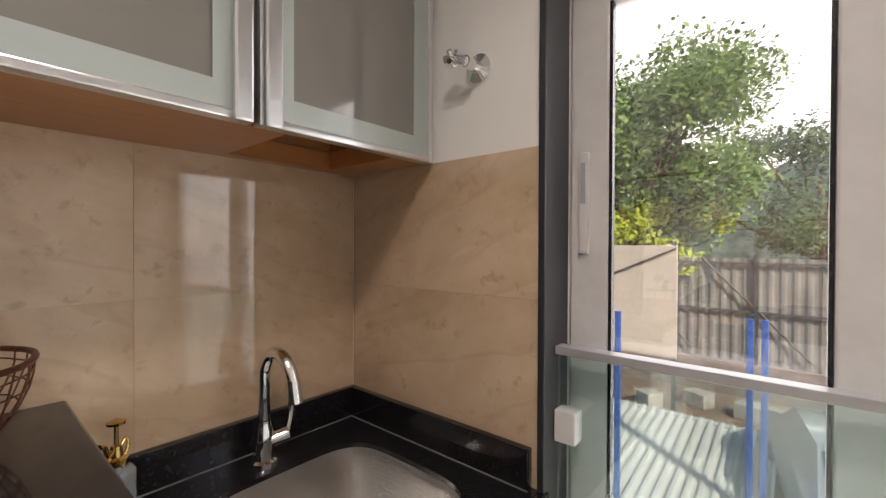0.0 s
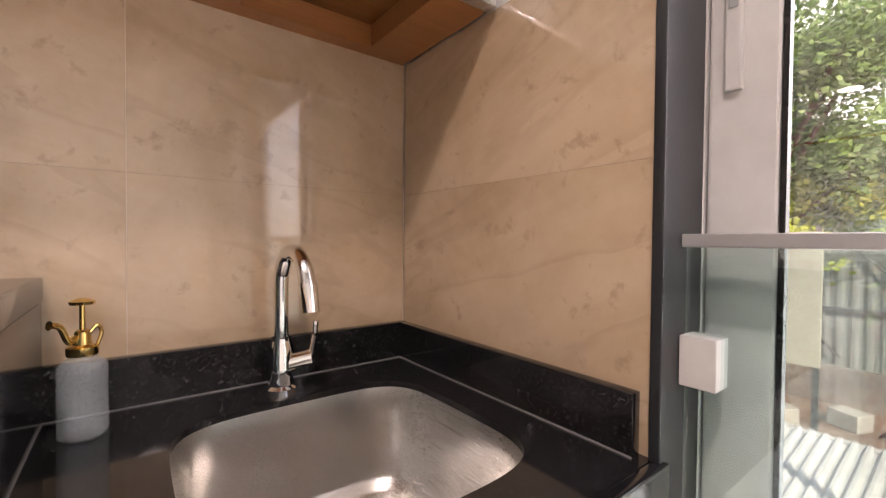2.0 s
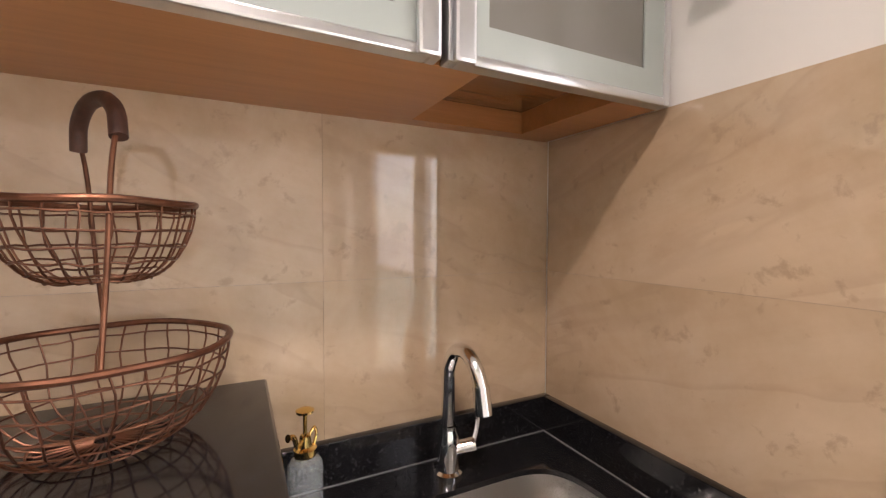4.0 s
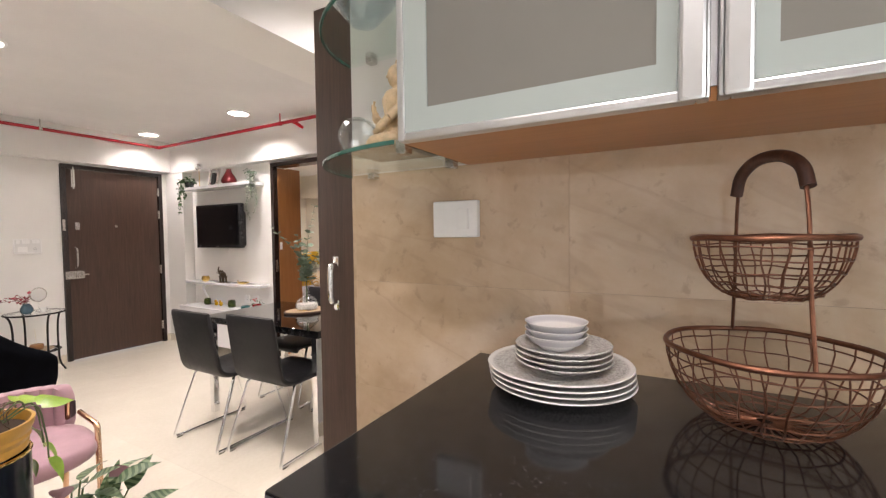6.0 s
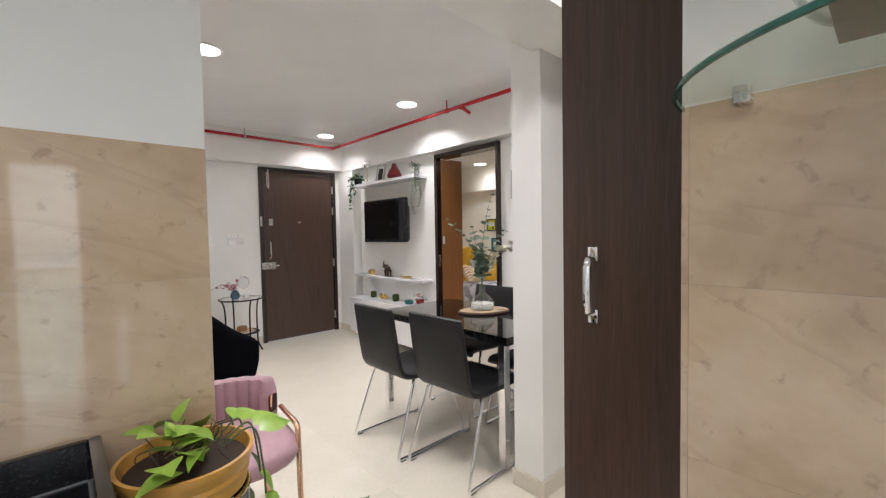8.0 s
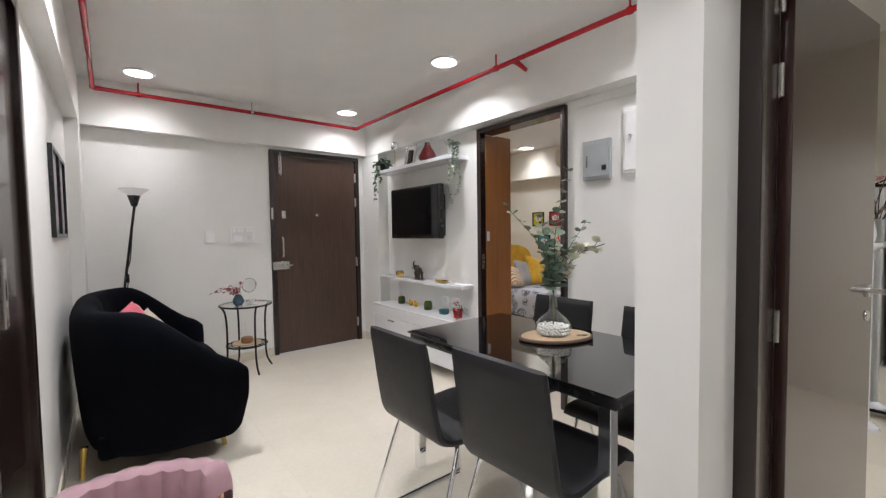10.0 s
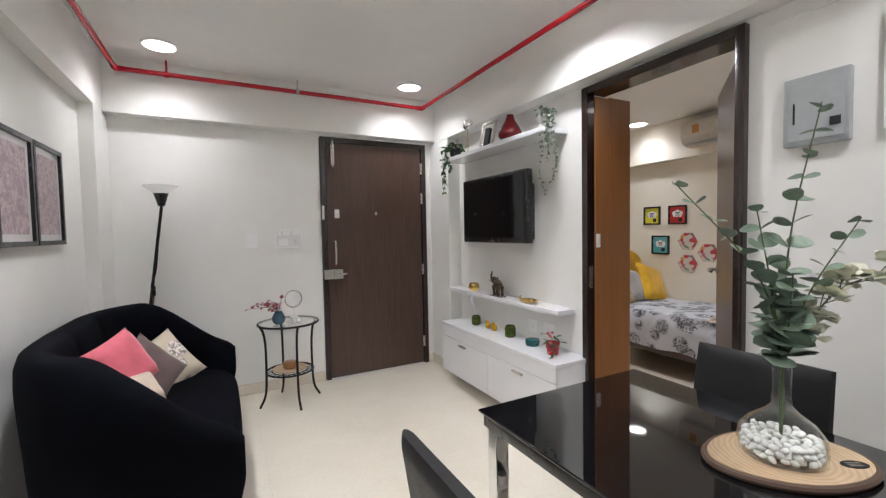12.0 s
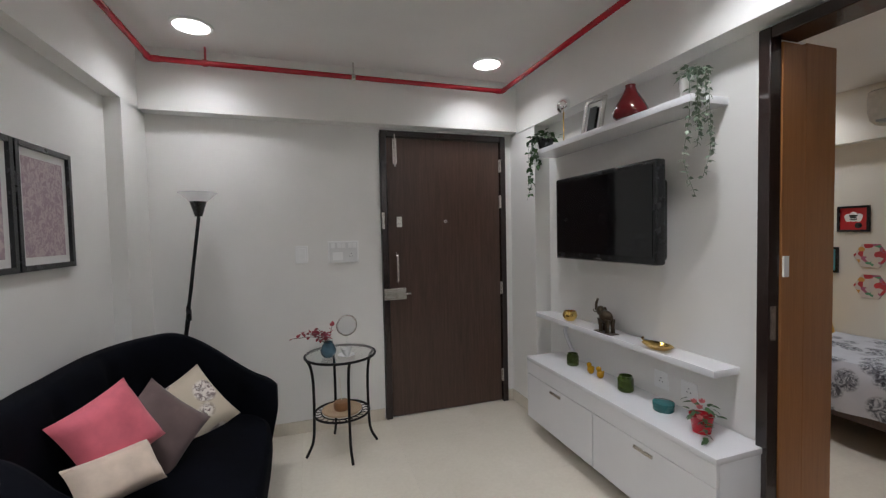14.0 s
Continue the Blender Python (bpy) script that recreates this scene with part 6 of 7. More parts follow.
single("brass_bowl", lathe([(0, 0), (0.025, 0), (0.042, 0.018), (0.046, 0.036), (0.038, 0.062), (0.035, 0.062), (0.042, 0.036), (0.036, 0.016), (0, 0.006)], 32), GOLD, "round hammered brass bowl", "bowl", pose(-3.44, -5.30, SZ1))


def elephant():
    bm = bmesh.new()

    def blob(p, r, s=(1, 1, 1)):
        bmesh.ops.create_uvsphere(bm, u_segments=16, v_segments=10, radius=r, matrix=pose(*p) @ Matrix.Diagonal((*s, 1)))
    blob((0, 0, 0.090), 0.036, (0.85, 1.35, 1.0))
    blob((0, -0.045, 0.118), 0.024, (0.9, 1.0, 1.15))
    for y, x, k in ((-0.03, 0.015, 0.006), (-0.028, -0.015, -0.004), (0.032, 0.015, -0.005), (0.034, -0.015, 0.006)):
        add_tube(bm, [(x, y + k, 0.004), (x, y + k * 0.5, 0.035), (x, y, 0.08)], [0.012, 0.010, 0.016], 10)
    add_tube(bm, smooth_path([(0, -0.062, 0.118), (0, -0.078, 0.125), (0, -0.082, 0.148), (0, -0.074, 0.17), (0, -0.066, 0.182)]), [0.011] * 8 + [0.008] * 9 + [0.006] * 8, 10)
    for s in (-1, 1):
        blob((s * 0.022, -0.034, 0.118), 0.020, (0.25, 0.8, 1.1))
        add_tube(bm, smooth_path([(s * 0.010, -0.064, 0.108), (s * 0.014, -0.082, 0.108), (s * 0.014, -0.09, 0.118)]), 0.003, 6)
    add_tube(bm, smooth_path([(0, 0.047, 0.105), (0, 0.056, 0.085), (0, 0.055, 0.06)]), 0.003, 6)
    add_box(bm, -0.028, 0.028, -0.07, 0.07, 0, 0.006, 0.001)
    return single("elephant_statue", bm, BRONZE, "dark bronze elephant statue with raised trunk", "statue", pose(-3.43, -4.95, SZ1))


elephant()
dish = thing("brass_dish", "shallow leaf-shaped brass dish", "dish", pose(-3.44, -4.60, SZ1))
part("tray", lathe([(0, 0.002), (0.05, 0.003), (0.07, 0.018), (0.072, 0.020), (0.070, 0.021), (0.05, 0.007), (0, 0.006)], 36, Matrix.Diagonal((0.75, 1.15, 1, 1))), GOLD, dish)
part("curl", tube(smooth_path([(0, -0.08, 0.018), (0.005, -0.092, 0.03), (0.0, -0.085, 0.038)]), 0.004, 8), GOLD, dish)
OLIVE = glossy("olive_glass", (0.07, 0.11, 0.015), 0.1, 0, 0.2, 10, 0, Transmission_Weight=0.35)
for y, s in ((-5.26, 0.92), (-4.80, 1.0)):
    single("candle_jar", lathe([(0, 0), (0.034, 0), (0.040, 0.006), (0.040, 0.066), (0.034, 0.074), (0.034, 0.082), (0.030, 0.082), (0.030, 0.07), (0, 0.02)], 32), OLIVE, "olive green glass candle jar", "candle jar", pose(-3.43, y, SZ0) @ Matrix.Scale(s, 4), "green candle jars")
for y in (-5.085, -5.0):
    bm = bmesh.new()
    bmesh.ops.create_uvsphere(bm, u_segments=16, v_segments=10, radius=0.022, matrix=pose(0, 0, 0.024) @ Matrix.Diagonal((0.9, 1, 1.1, 1)))
    bmesh.ops.create_uvsphere(bm, u_segments=14, v_segments=8, radius=0.015, matrix=pose(0.006, -0.006, 0.053))
    add_tube(bm, [(0.004, 0.016, 0.03), (0.0, 0.03, 0.05)], [0.010, 0.004], 8)
    single("bird_ornament", bm, glossy("amber_glaze", (0.55, 0.30, 0.01), 0.15), "small amber glazed bird ornament", "ornament", pose(-3.43, y, SZ0), "amber birds")
single("teal_box", lathe([(0, 0), (0.042, 0), (0.046, 0.005), (0.046, 0.026), (0.048, 0.028), (0.047, 0.040), (0.03, 0.044), (0, 0.045)], 36), glossy("teal_enamel", (0.03, 0.13, 0.13), 0.25), "round teal trinket box", "trinket box", pose(-3.42, -4.545, SZ0))
fp = thing("potted_flower", "small pink flower plant in a red pot", "plant", pose(-3.40, -4.33, SZ0))
part("pot", lathe([(0, 0), (0.034, 0), (0.045, 0.068), (0.048, 0.072), (0.042, 0.072), (0.04, 0.06), (0, 0.06)], 28), glossy("red_pot", (0.45, 0.01, 0.02), 0.25), fp, "glossy red pot")
rnd = random.Random(9)
fl_leaf, fl_pet = leaf_mesh("rose_leaf", 0.036, 0.02, IVY), leaf_mesh("pink_petal", 0.02, 0.018, leafy("pink_petal", (0.60, 0.10, 0.13), (0.70, 0.25, 0.25), 0.6), 0.4, -0.4)
for k in range(26):
    a = k * 137.5
    r, z = rnd.uniform(0.01, 0.06), rnd.uniform(0.07, 0.125)
    part("leaf", fl_leaf, IVY, fp, at=leaf_pose((r * math.cos(radians(a)), r * math.sin(radians(a)), z), a, rnd.uniform(-30, 40), 0))
for k in range(12):
    part("leaf", fl_leaf, IVY, fp, at=leaf_pose((0.04 + 0.003 * k, 0.04 + 0.004 * k, 0.075 - 0.006 * k), rnd.uniform(0, 360), rnd.uniform(-40, 20), 0))
for px, py, pz in ((0.02, -0.02, 0.115), (0.03, 0.015, 0.105), (0.045, 0.03, 0.07), (0.01, 0.01, 0.125)):
    for k in range(8):
        part("petal", fl_pet, IVY, fp, at=leaf_pose((px, py, pz), k * 45, 20 + 30 * (k % 2), 0))
# sockets above the low cabinet
for y in (-4.66, -4.50):
    sk = thing("wall_socket", "white three-pin wall socket above the cabinet", "socket", pose(-3.53, y, 0.60, 0, 0, -90), "sockets by the television")
    part("plate", box(-0.043, 0.043, 0, 0.006, -0.043, 0.043, 0.002), PLASTIC, sk)
    for dx, dz in ((0, 0.012), (-0.009, -0.006), (0.009, -0.006)):
        part("pin_hole", lathe([(0, 0.0005), (0.003, 0.0005), (0.003, 0)], 10, pose(dx, 0.0065, dz, -90)), BLACKP, sk)

# ---- side table ornaments ----
STX, STY, STZ = -2.026, -5.70, 0.624
bv = thing("blue_vase", "small blue glass vase with red berry sprigs", "vase", pose(STX + 0.075, STY + 0.06, STZ))
part("body", lathe([(0, 0), (0.028, 0), (0.045, 0.022), (0.047, 0.045), (0.034, 0.075), (0.026, 0.084), (0.028, 0.092), (0.024, 0.092), (0.022, 0.083), (0, 0.05)], 32), glossy("blue_glass", (0.10, 0.19, 0.25), 0.08, 0, 0.3, 18, 0, Transmission_Weight=0.4), bv)
berry = leaf_mesh("berry_leaf", 0.034, 0.028, REDPETAL, 0.3, 0.0)
rnd = random.Random(4)
for tip in ((0.20, 0.0, 0.13), (0.15, 0.03, 0.165), (-0.03, -0.02, 0.19), (0.06, 0.02, 0.185), (0.02, 0.03, 0.15), (0.10, -0.02, 0.15)):
    path = smooth_path([(0, 0, 0.06), (tip[0] * 0.35, tip[1] * 0.35, 0.125), tip], 6)
    part("sprig", tube(path, 0.0016, 5), TWIG, bv)
    for k in range(9):
        p = path[min(len(path) - 1, 4 + k)]
        part("leaf", berry, REDPETAL, bv, at=leaf_pose(p, rnd.uniform(0, 360), rnd.uniform(-40, 60), 0) @ Matrix.Scale(rnd.uniform(0.7, 1.15), 4))
cp = thing("cup_and_saucer", "small white porcelain cup on a saucer", "cup", pose(STX - 0.03, STY + 0.09, STZ))
part("saucer", lathe([(0, 0.002), (0.025, 0), (0.052, 0.009), (0.053, 0.0105), (0.025, 0.004), (0, 0.004)], 32), PORCELAIN, cp)
part("cup", lathe([(0, 0.004), (0.016, 0.004), (0.022, 0.02), (0.032, 0.048), (0.030, 0.048), (0.020, 0.02), (0, 0.009)], 28), PORCELAIN, cp)
part("handle", tube(smooth_path([(-0.028, 0, 0.04), (-0.043, 0, 0.035), (-0.040, 0, 0.02), (-0.022, 0, 0.018)]), 0.0025, 6), PORCELAIN, cp)
go = thing("ring_ornament", "clear acrylic ring ornament on a small base", "ornament", pose(STX - 0.05, STY - 0.07, STZ, 0, 0, 10))
part("base", box(-0.04, 0.04, -0.025, 0.025, 0, 0.012, 0.004), GLASS, go)
part("neck", tube([(0, 0, 0.012), (0, 0, 0.09)], 0.007, 10), GLASS, go)
part("ring", tube([(0.064 * math.cos(a), 0, 0.155 + 0.064 * math.sin(a)) for a in [2 * math.pi * k / 40 for k in range(40)]], 0.005, 10, True), SATIN, go, "thin silver ring")
part("disc", lathe([(0, -0.002), (0.061, -0.002), (0.061, 0.002), (0, 0.002)], 36, pose(0, 0, 0.155, 90, 0, 0)), SHADE, go)
tray = thing("wicker_tray", "tan wooden tray on the lower shelf", "tray", pose(STX, STY, 0.258))
part("plate", lathe([(0, 0), (0.118, 0), (0.124, 0.006), (0.122, 0.010), (0.11, 0.006), (0, 0.005)], 36), end_grain(), tray)
rb = thing("reed_diffuser", "round amber wooden jar with a reed stick", "diffuser", pose(STX, STY, 0.264))
part("jar", lathe([(0, 0), (0.045, 0), (0.052, 0.012), (0.052, 0.04), (0.045, 0.05), (0.022, 0.056), (0, 0.056)], 32), glossy("amber_wood", (0.28, 0.13, 0.05), 0.3, 0, 0.25), rb)
part("reed", tube([(0, 0, 0.05), (0.012, 0.004, 0.20)], 0.003, 6), CREAM, rb)

# ---- bedroom ----
wd = thing("wardrobe", "tall orange laminate wardrobe beside the bedroom door", "wardrobe", pose(0, 0, 0))
part("side_panel", box(-3.86, -3.685, -4.15, -4.13, 0.0, 2.06, 0.002), ORANGE, wd, "orange wood-grain side panel")
part("body", box(-3.855, -3.687, -5.6, -4.151, 0.0, 2.055, 0.003), ORANGE, wd)
tagged(part("reveal_lining", box(-3.684, -3.557, -4.174, -4.130, 0.0, 2.05), ORANGE), "orange laminate lining of the doorway", "lining", kind="structure")


def floral():
    m = Mat("grey_floral_bedspread", (0.5, 0.52, 0.55), 0.85)
    v = m.coords()
    vo = m.node("ShaderNodeTexVoronoi", Scale=7.5)
    m.link(v, vo.inputs["Vector"])
    n = m.noise(v, 26, 4, 0.65, 1.8)
    ink = m.ramp(n, [(0.36, (0.035, 0.035, 0.045)), (0.50, (0.20, 0.21, 0.24)), (0.58, (0.50, 0.52, 0.56))])
    f = m.ramp(vo.outputs["Distance"], [(0.42, (1, 1, 1)), (0.56, (0, 0, 0))])
    base = m.ramp(m.noise(v, 3, 3), [(0.3, (0.46, 0.48, 0.53)), (0.7, (0.58, 0.60, 0.64))])
    m.color(m.mix(f, base, ink))
    m.bump(m.noise(v, 5, 4), 0.4, 0.02)
    return m.m


bed = thing("bed", "single bed with a grey floral bedspread and yellow headboard", "bed", pose(0, 0, 0))


def spread(u, v):
    # across the bed, then over the side and down
    x = -5.76 + (u if u < 0.72 else 0.72) / 0.72 * 0.84
    y = -5.42 + v * 1.95
    z = 0.53 + 0.015 * noise.noise(Vector((u * 5, v * 7, 1)))
    if u >= 0.66:
        k = (u - 0.66) / 0.34
        x = -4.96 + 0.06 * math.sin(min(1, k * 2) * math.pi / 2) + 0.012 * math.sin(v * 34) * k
        z = 0.53 - 0.30 * max(0, k - 0.12) / 0.88 - 0.01 * math.sin(v * 23) * k
    return Vector((x, y, z))


part("bedspread", add_grid(bmesh.new(), spread, 40, 80), floral(), bed, "grey and white floral bedspread")
part("mattress", box(-5.76, -4.95, -5.42, -3.48, 0.26, 0.515, 0.03), CREAMC, bed)
part("bed_frame", box(-5.76, -4.98, -5.45, -3.46, 0.16, 0.26, 0.01), DOOR, bed)
for x in (-5.72, -5.02):
    for y in (-5.40, -3.52):
        part("leg", box(x - 0.025, x + 0.025, y - 0.025, y + 0.025, 0, 0.16), DOOR, bed)


hb = bmesh.new()
pts = [(-5.76, 0.3), (-5.76, 0.86)] + [(-5.36 - 0.40 * math.cos(a), 0.86 + 0.20 * math.sin(a)) for a in [math.pi * k / 16 for k in range(17)]] + [(-4.96, 0.3)]
fr_, bk_ = [hb.verts.new((x, -5.45, z)) for x, z in pts], [hb.verts.new((x, -5.51, z)) for x, z in pts]
hb.faces.new(fr_)
hb.faces.new(bk_[::-1])
for k in range(len(pts)):
    j = (k + 1) % len(pts)
    hb.faces.new((fr_[k], bk_[k], bk_[j], fr_[j]))
part("headboard", hb, YELLOWC, bed, "mustard yellow curved headboard")


def check_cloth():
    m = Mat("yellow_check_cloth", (0.7, 0.6, 0.4), 0.85)
    w = m.node("ShaderNodeTexWave", Scale=14)
    w.bands_direction = "DIAGONAL"
    m.link(m.coords(), w.inputs["Vector"])
    m.color(m.ramp(w.outputs[0], [(0.45, (0.72, 0.68, 0.60)), (0.55, (0.50, 0.28, 0.05))]))
    return m.m


for (w, h, mt_, lab_, mm) in ((0.42, 0.42, YELLOWC, "mustard yellow bed cushion", pose(-5.60, -5.22, 0.69, -25, 15, 185)), (0.40, 0.30, check_cloth(), "yellow and white striped bed cushion", pose(-5.12, -5.20, 0.66, -30, 10, 200)), (0.40, 0.36, cloth("grey_pillow", (0.35, 0.34, 0.33)), "plain grey bed cushion beside the wall", pose(-5.38, -5.24, 0.68, -28, 12, 186))):
    c = cushion_thing("bed_cushion", w, h, 0.13, mt_, lab_, mm)
    c["group"] = "cushions on the bed"
thr = thing("fringed_throw", "cream fringed throw over the bed", "throw", pose(0, 0, 0))


def throw(u, v):
    return Vector((-5.70 + 0.80 * u, -4.28 + 0.55 * v + 0.04 * math.sin(u * 9), 0.548 + 0.012 * noise.noise(Vector((u * 6, v * 6, 4)))))


part("cloth", add_grid(bmesh.new(), throw, 20, 14), CREAMC, thr)
fb = bmesh.new()
for k in range(40):
    p = throw(k / 39, 0)
    add_tube(fb, [p, p + Vector((0.003 * math.sin(k * 3), -0.045, -0.004))], 0.004, 5)
tagged(part("fringe", fb, CREAMC, thr), kind="stuff")

# posters and hexagon plaques
BX = -5.78


def poster(y, z, s, color, label):
    t = thing("framed_poster", label, "poster", pose(BX, y, z, 0, 0, -90), "framed posters in the bedroom")
    bm = bmesh.new()
    h = s / 2
    for a in ((-h, -h + 0.016, -h, h), (h - 0.016, h, -h, h), (-h + 0.016, h - 0.016, -h, -h + 0.016), (-h + 0.016, h - 0.016, h - 0.016, h)):
        add_box(bm, a[0], a[1], 0, 0.018, a[2], a[3])
    part("frame", bm, BLACKP, t, smooth=False)
    part("sheet", box(-h + 0.016, h - 0.016, 0.003, 0.008, -h + 0.016, h - 0.016), glossy("poster_ink", color, 0.5), t, smooth=False)
    blob = bmesh.new()
    for dx, dz, r in ((-0.035, 0.012, 0.022), (0.0, 0.022, 0.026), (0.035, 0.012, 0.022), (0.0, 0.0, 0.028), (-0.03, -0.008, 0.02), (0.03, -0.008, 0.02)):
        add_lathe(blob, [(0, 0.0005), (r, 0.0005), (r, 0)], 16, pose(dx, 0.0082 + 0.00005 * (dx * 1000 % 7), dz + 0.005, -90))
    part("speech_cloud", blob, PORCELAIN, t, smooth=False)
    for k, w in enumerate((0.05, 0.036, 0.044)):
        part("text_bar", box(-w / 2, w / 2, 0.0092, 0.0098, 0.024 - 0.014 * k - 0.003, 0.024 - 0.014 * k + 0.003), BLACKP, t)
    part("figure", lathe([(0, 0.0006), (0.022, 0.0006), (0.022, 0)], 18, pose(-0.03, 0.0084, -0.05, -90)), BLACKP, t)


poster(-5.047, 1.405, 0.195, (0.50, 0.02, 0.025), "black framed red poster with a white cloud")
poster(-5.335, 1.405, 0.195, (0.60, 0.55, 0.02), "black framed yellow poster with a white cloud")
poster(-5.235, 1.09, 0.20, (0.10, 0.36, 0.40), "black framed teal poster with a white cloud")


def plaque_mat():
    m = Mat("bright_plaque_print", (0.8, 0.5, 0.3), 0.4)
    vo = m.node("ShaderNodeTexVoronoi", Scale=30)
    m.link(m.coords(), vo.inputs["Vector"])
    sp = m.node("ShaderNodeSeparateColor")
    m.link(vo.outputs["Color"], sp.inputs[0])
    r = m.ramp(sp.outputs[0], [(0.0, (0.62, 0.56, 0.48)), (0.30, (0.50, 0.05, 0.06)), (0.46, (0.60, 0.54, 0.50)), (0.68, (0.62, 0.33, 0.08)), (0.78, (0.10, 0.30, 0.16)), (0.86, (0.40, 0.12, 0.20))])
    r.node.color_ramp.interpolation = "CONSTANT"
    m.color(r)
    return m.m


PLAQUE = plaque_mat()
for y, z in ((-4.942, 1.131), (-4.738, 1.02), (-4.94, 0.904)):
    single("hexagon_plaque", lathe([(0, 0.012), (0.098, 0.012), (0.10, 0.010), (0.10, 0)], 6, pose(0, 0, 0, 0, 90, 0) @ pose(0, 0, 0, 0, 0, 90)), PLAQUE, "hexagonal plaque with a bright printed pattern", "plaque", pose(BX, y, z), "hexagon plaques on the bedroom wall", smooth=False)
ac = thing("air_conditioner", "white split air conditioner with stickers under the ceiling", "air conditioner", pose(-5.67, -4.42, 2.16) @ Matrix.Diagonal((0.9, 1, 0.85, 1)))


def ac_body(u, v):
    prof = [(0, 0.14), (0.12, 0.14), (0.19, 0.11), (0.205, 0.04), (0.20, -0.05), (0.17, -0.11), (0.10, -0.14), (0, -0.14)]
    j = v * (len(prof) - 1)
    i = min(int(j), len(prof) - 2)
    f = j - i
    return Vector((prof[i][0] * (1 - f) + prof[i + 1][0] * f, -0.42 + 0.84 * u, prof[i][1] * (1 - f) + prof[i + 1][1] * f))


bm = add_grid(bmesh.new(), ac_body, 4, 22)
bmesh.ops.holes_fill(bm, edges=[e for e in bm.edges if e.is_boundary], sides=90)
part("casing", bm, glossy("aged_white_plastic", (0.66, 0.63, 0.57), 0.35), ac)
part("louvre", box(0.10, 0.19, -0.38, 0.40, -0.135, -0.115, 0.004), GREYMETAL, ac)
part("sticker", box(0.2045, 0.2065, -0.31, -0.25, -0.02, 0.07), glossy("orange_sticker", (0.55, 0.25, 0.05), 0.4), ac)
part("sticker", box(0.2045, 0.2065, -0.10, 0.02, 0.02, 0.07), PORCELAIN, ac)
cs = thing("wall_ledge", "small white wall ledge holding a toy car", "shelf", pose(BX, -4.42, 1.33))
part("ledge", box(0, 0.10, -0.10, 0.12, 0, 0.015, 0.002), LACQUER, cs)
car = thing("toy_car", "small red vintage toy car on a wall ledge", "toy", pose(BX + 0.055, -4.44, 1.345))
part("body", box(-0.03, 0.03, -0.08, 0.07, 0.018, 0.05, 0.010, 3), glossy("red_toy_paint", (0.40, 0.01, 0.015), 0.25), car)
part("cabin", box(-0.026, 0.026, -0.02, 0.05, 0.05, 0.085, 0.010, 3), BLACKP, car)
for y in (-0.05, 0.04):
    for x in (-0.032, 0.032):
        part("wheel", lathe([(0, 0.006), (0.02, 0.006), (0.022, 0), (0.02, -0.006), (0, -0.006)], 18, pose(x, y, 0.022, 0, 90, 0)), BLACKP, car)

# ---- second room: mirror stand seen past the passage door ----
mir = thing("standing_mirror", "tall mirror in a black iron scroll frame", "mirror", pose(-4.93, -1.70, 0))
part("glass", box(0, 0.01, -0.30, 0.30, 0.06, 1.50, 0.001), MIRROR, mir)
fb = bmesh.new()
for pts in ([(0.012, -0.305, 0.0), (0.012, -0.305, 1.52)], [(0.012, 0.305, 0.0), (0.012, 0.305, 1.52)], [(0.012, -0.305, 1.51), (0.012, 0.305, 1.51)], [(0.012, -0.305, 0.05), (0.012, 0.305, 0.05)]):
    add_tube(fb, pts, 0.010, 8)
part("iron_frame", fb, IRON, mir)
sc = bmesh.new()
for s in (-1, 1):
    add_tube(sc, smooth_path([(0.012, s * 0.29, 1.515), (0.012, s * 0.2, 1.56), (0.012, s * 0.1, 1.60), (0.012, 0, 1.615)]), 0.006, 6)
    add_tube(sc, smooth_path([(0.012, s * 0.02, 1.52), (0.012, s * 0.07, 1.57), (0.012, s * 0.12, 1.56), (0.012, s * 0.12, 1.53), (0.012, s * 0.09, 1.535)]), 0.005, 6)
part("scroll_top", sc, IRON, mir)
fv = thing("flower_vase", "pink blossom twigs in a slim vase", "vase", pose(-4.70, -1.985, 0))
part("pedestal", lathe([(0, 0), (0.08, 0), (0.075, 0.02), (0.03, 0.05), (0.03, 1.10), (0.07, 1.13), (0.07, 1.15), (0, 1.15)], 24), LACQUER, fv)
part("body", lathe([(0, 1.15), (0.03, 1.15), (0.04, 1.20), (0.025, 1.30), (0.02, 1.30), (0, 1.22)], 24), PORCELAIN, fv)
rnd = random.Random(8)
blossom = leaf_mesh("blossom", 0.03, 0.028, leafy("blossom_pink", (0.55, 0.16, 0.16), (0.65, 0.35, 0.32), 0.6), 0.3, -0.2)
for k in range(7):
    tip = (rnd.uniform(-0.02, 0.05), rnd.uniform(-0.05, 0.22), rnd.uniform(1.45, 1.66))
    part("twig", tube(smooth_path([(0, 0, 1.25), (tip[0] * 0.4, tip[1] * 0.4, 1.38), tip], 4), 0.003, 5), TWIG, fv)
for k in range(16):
    part("blossom", blossom, PETAL, fv, at=leaf_pose((rnd.uniform(0, 0.05), rnd.uniform(-0.02, 0.06), rnd.uniform(1.50, 1.58)), rnd.uniform(0, 360), rnd.uniform(-20, 60), 0))


# ---- outside the kitchen window ----
def stripes_mat(name, color, rough=0.6, var=0.2):
    m = Mat(name, color, rough)
    n = m.noise(m.world_coords(), 1.5, 5)
    m.color(m.ramp(n, [(0.3, tuple(c * (1 - var) for c in color)), (0.7, tuple(c * (1 + var) for c in color))]))
    m.bump(m.noise(m.world_coords(), 30, 3), 0.2, 0.01)
    return m.m


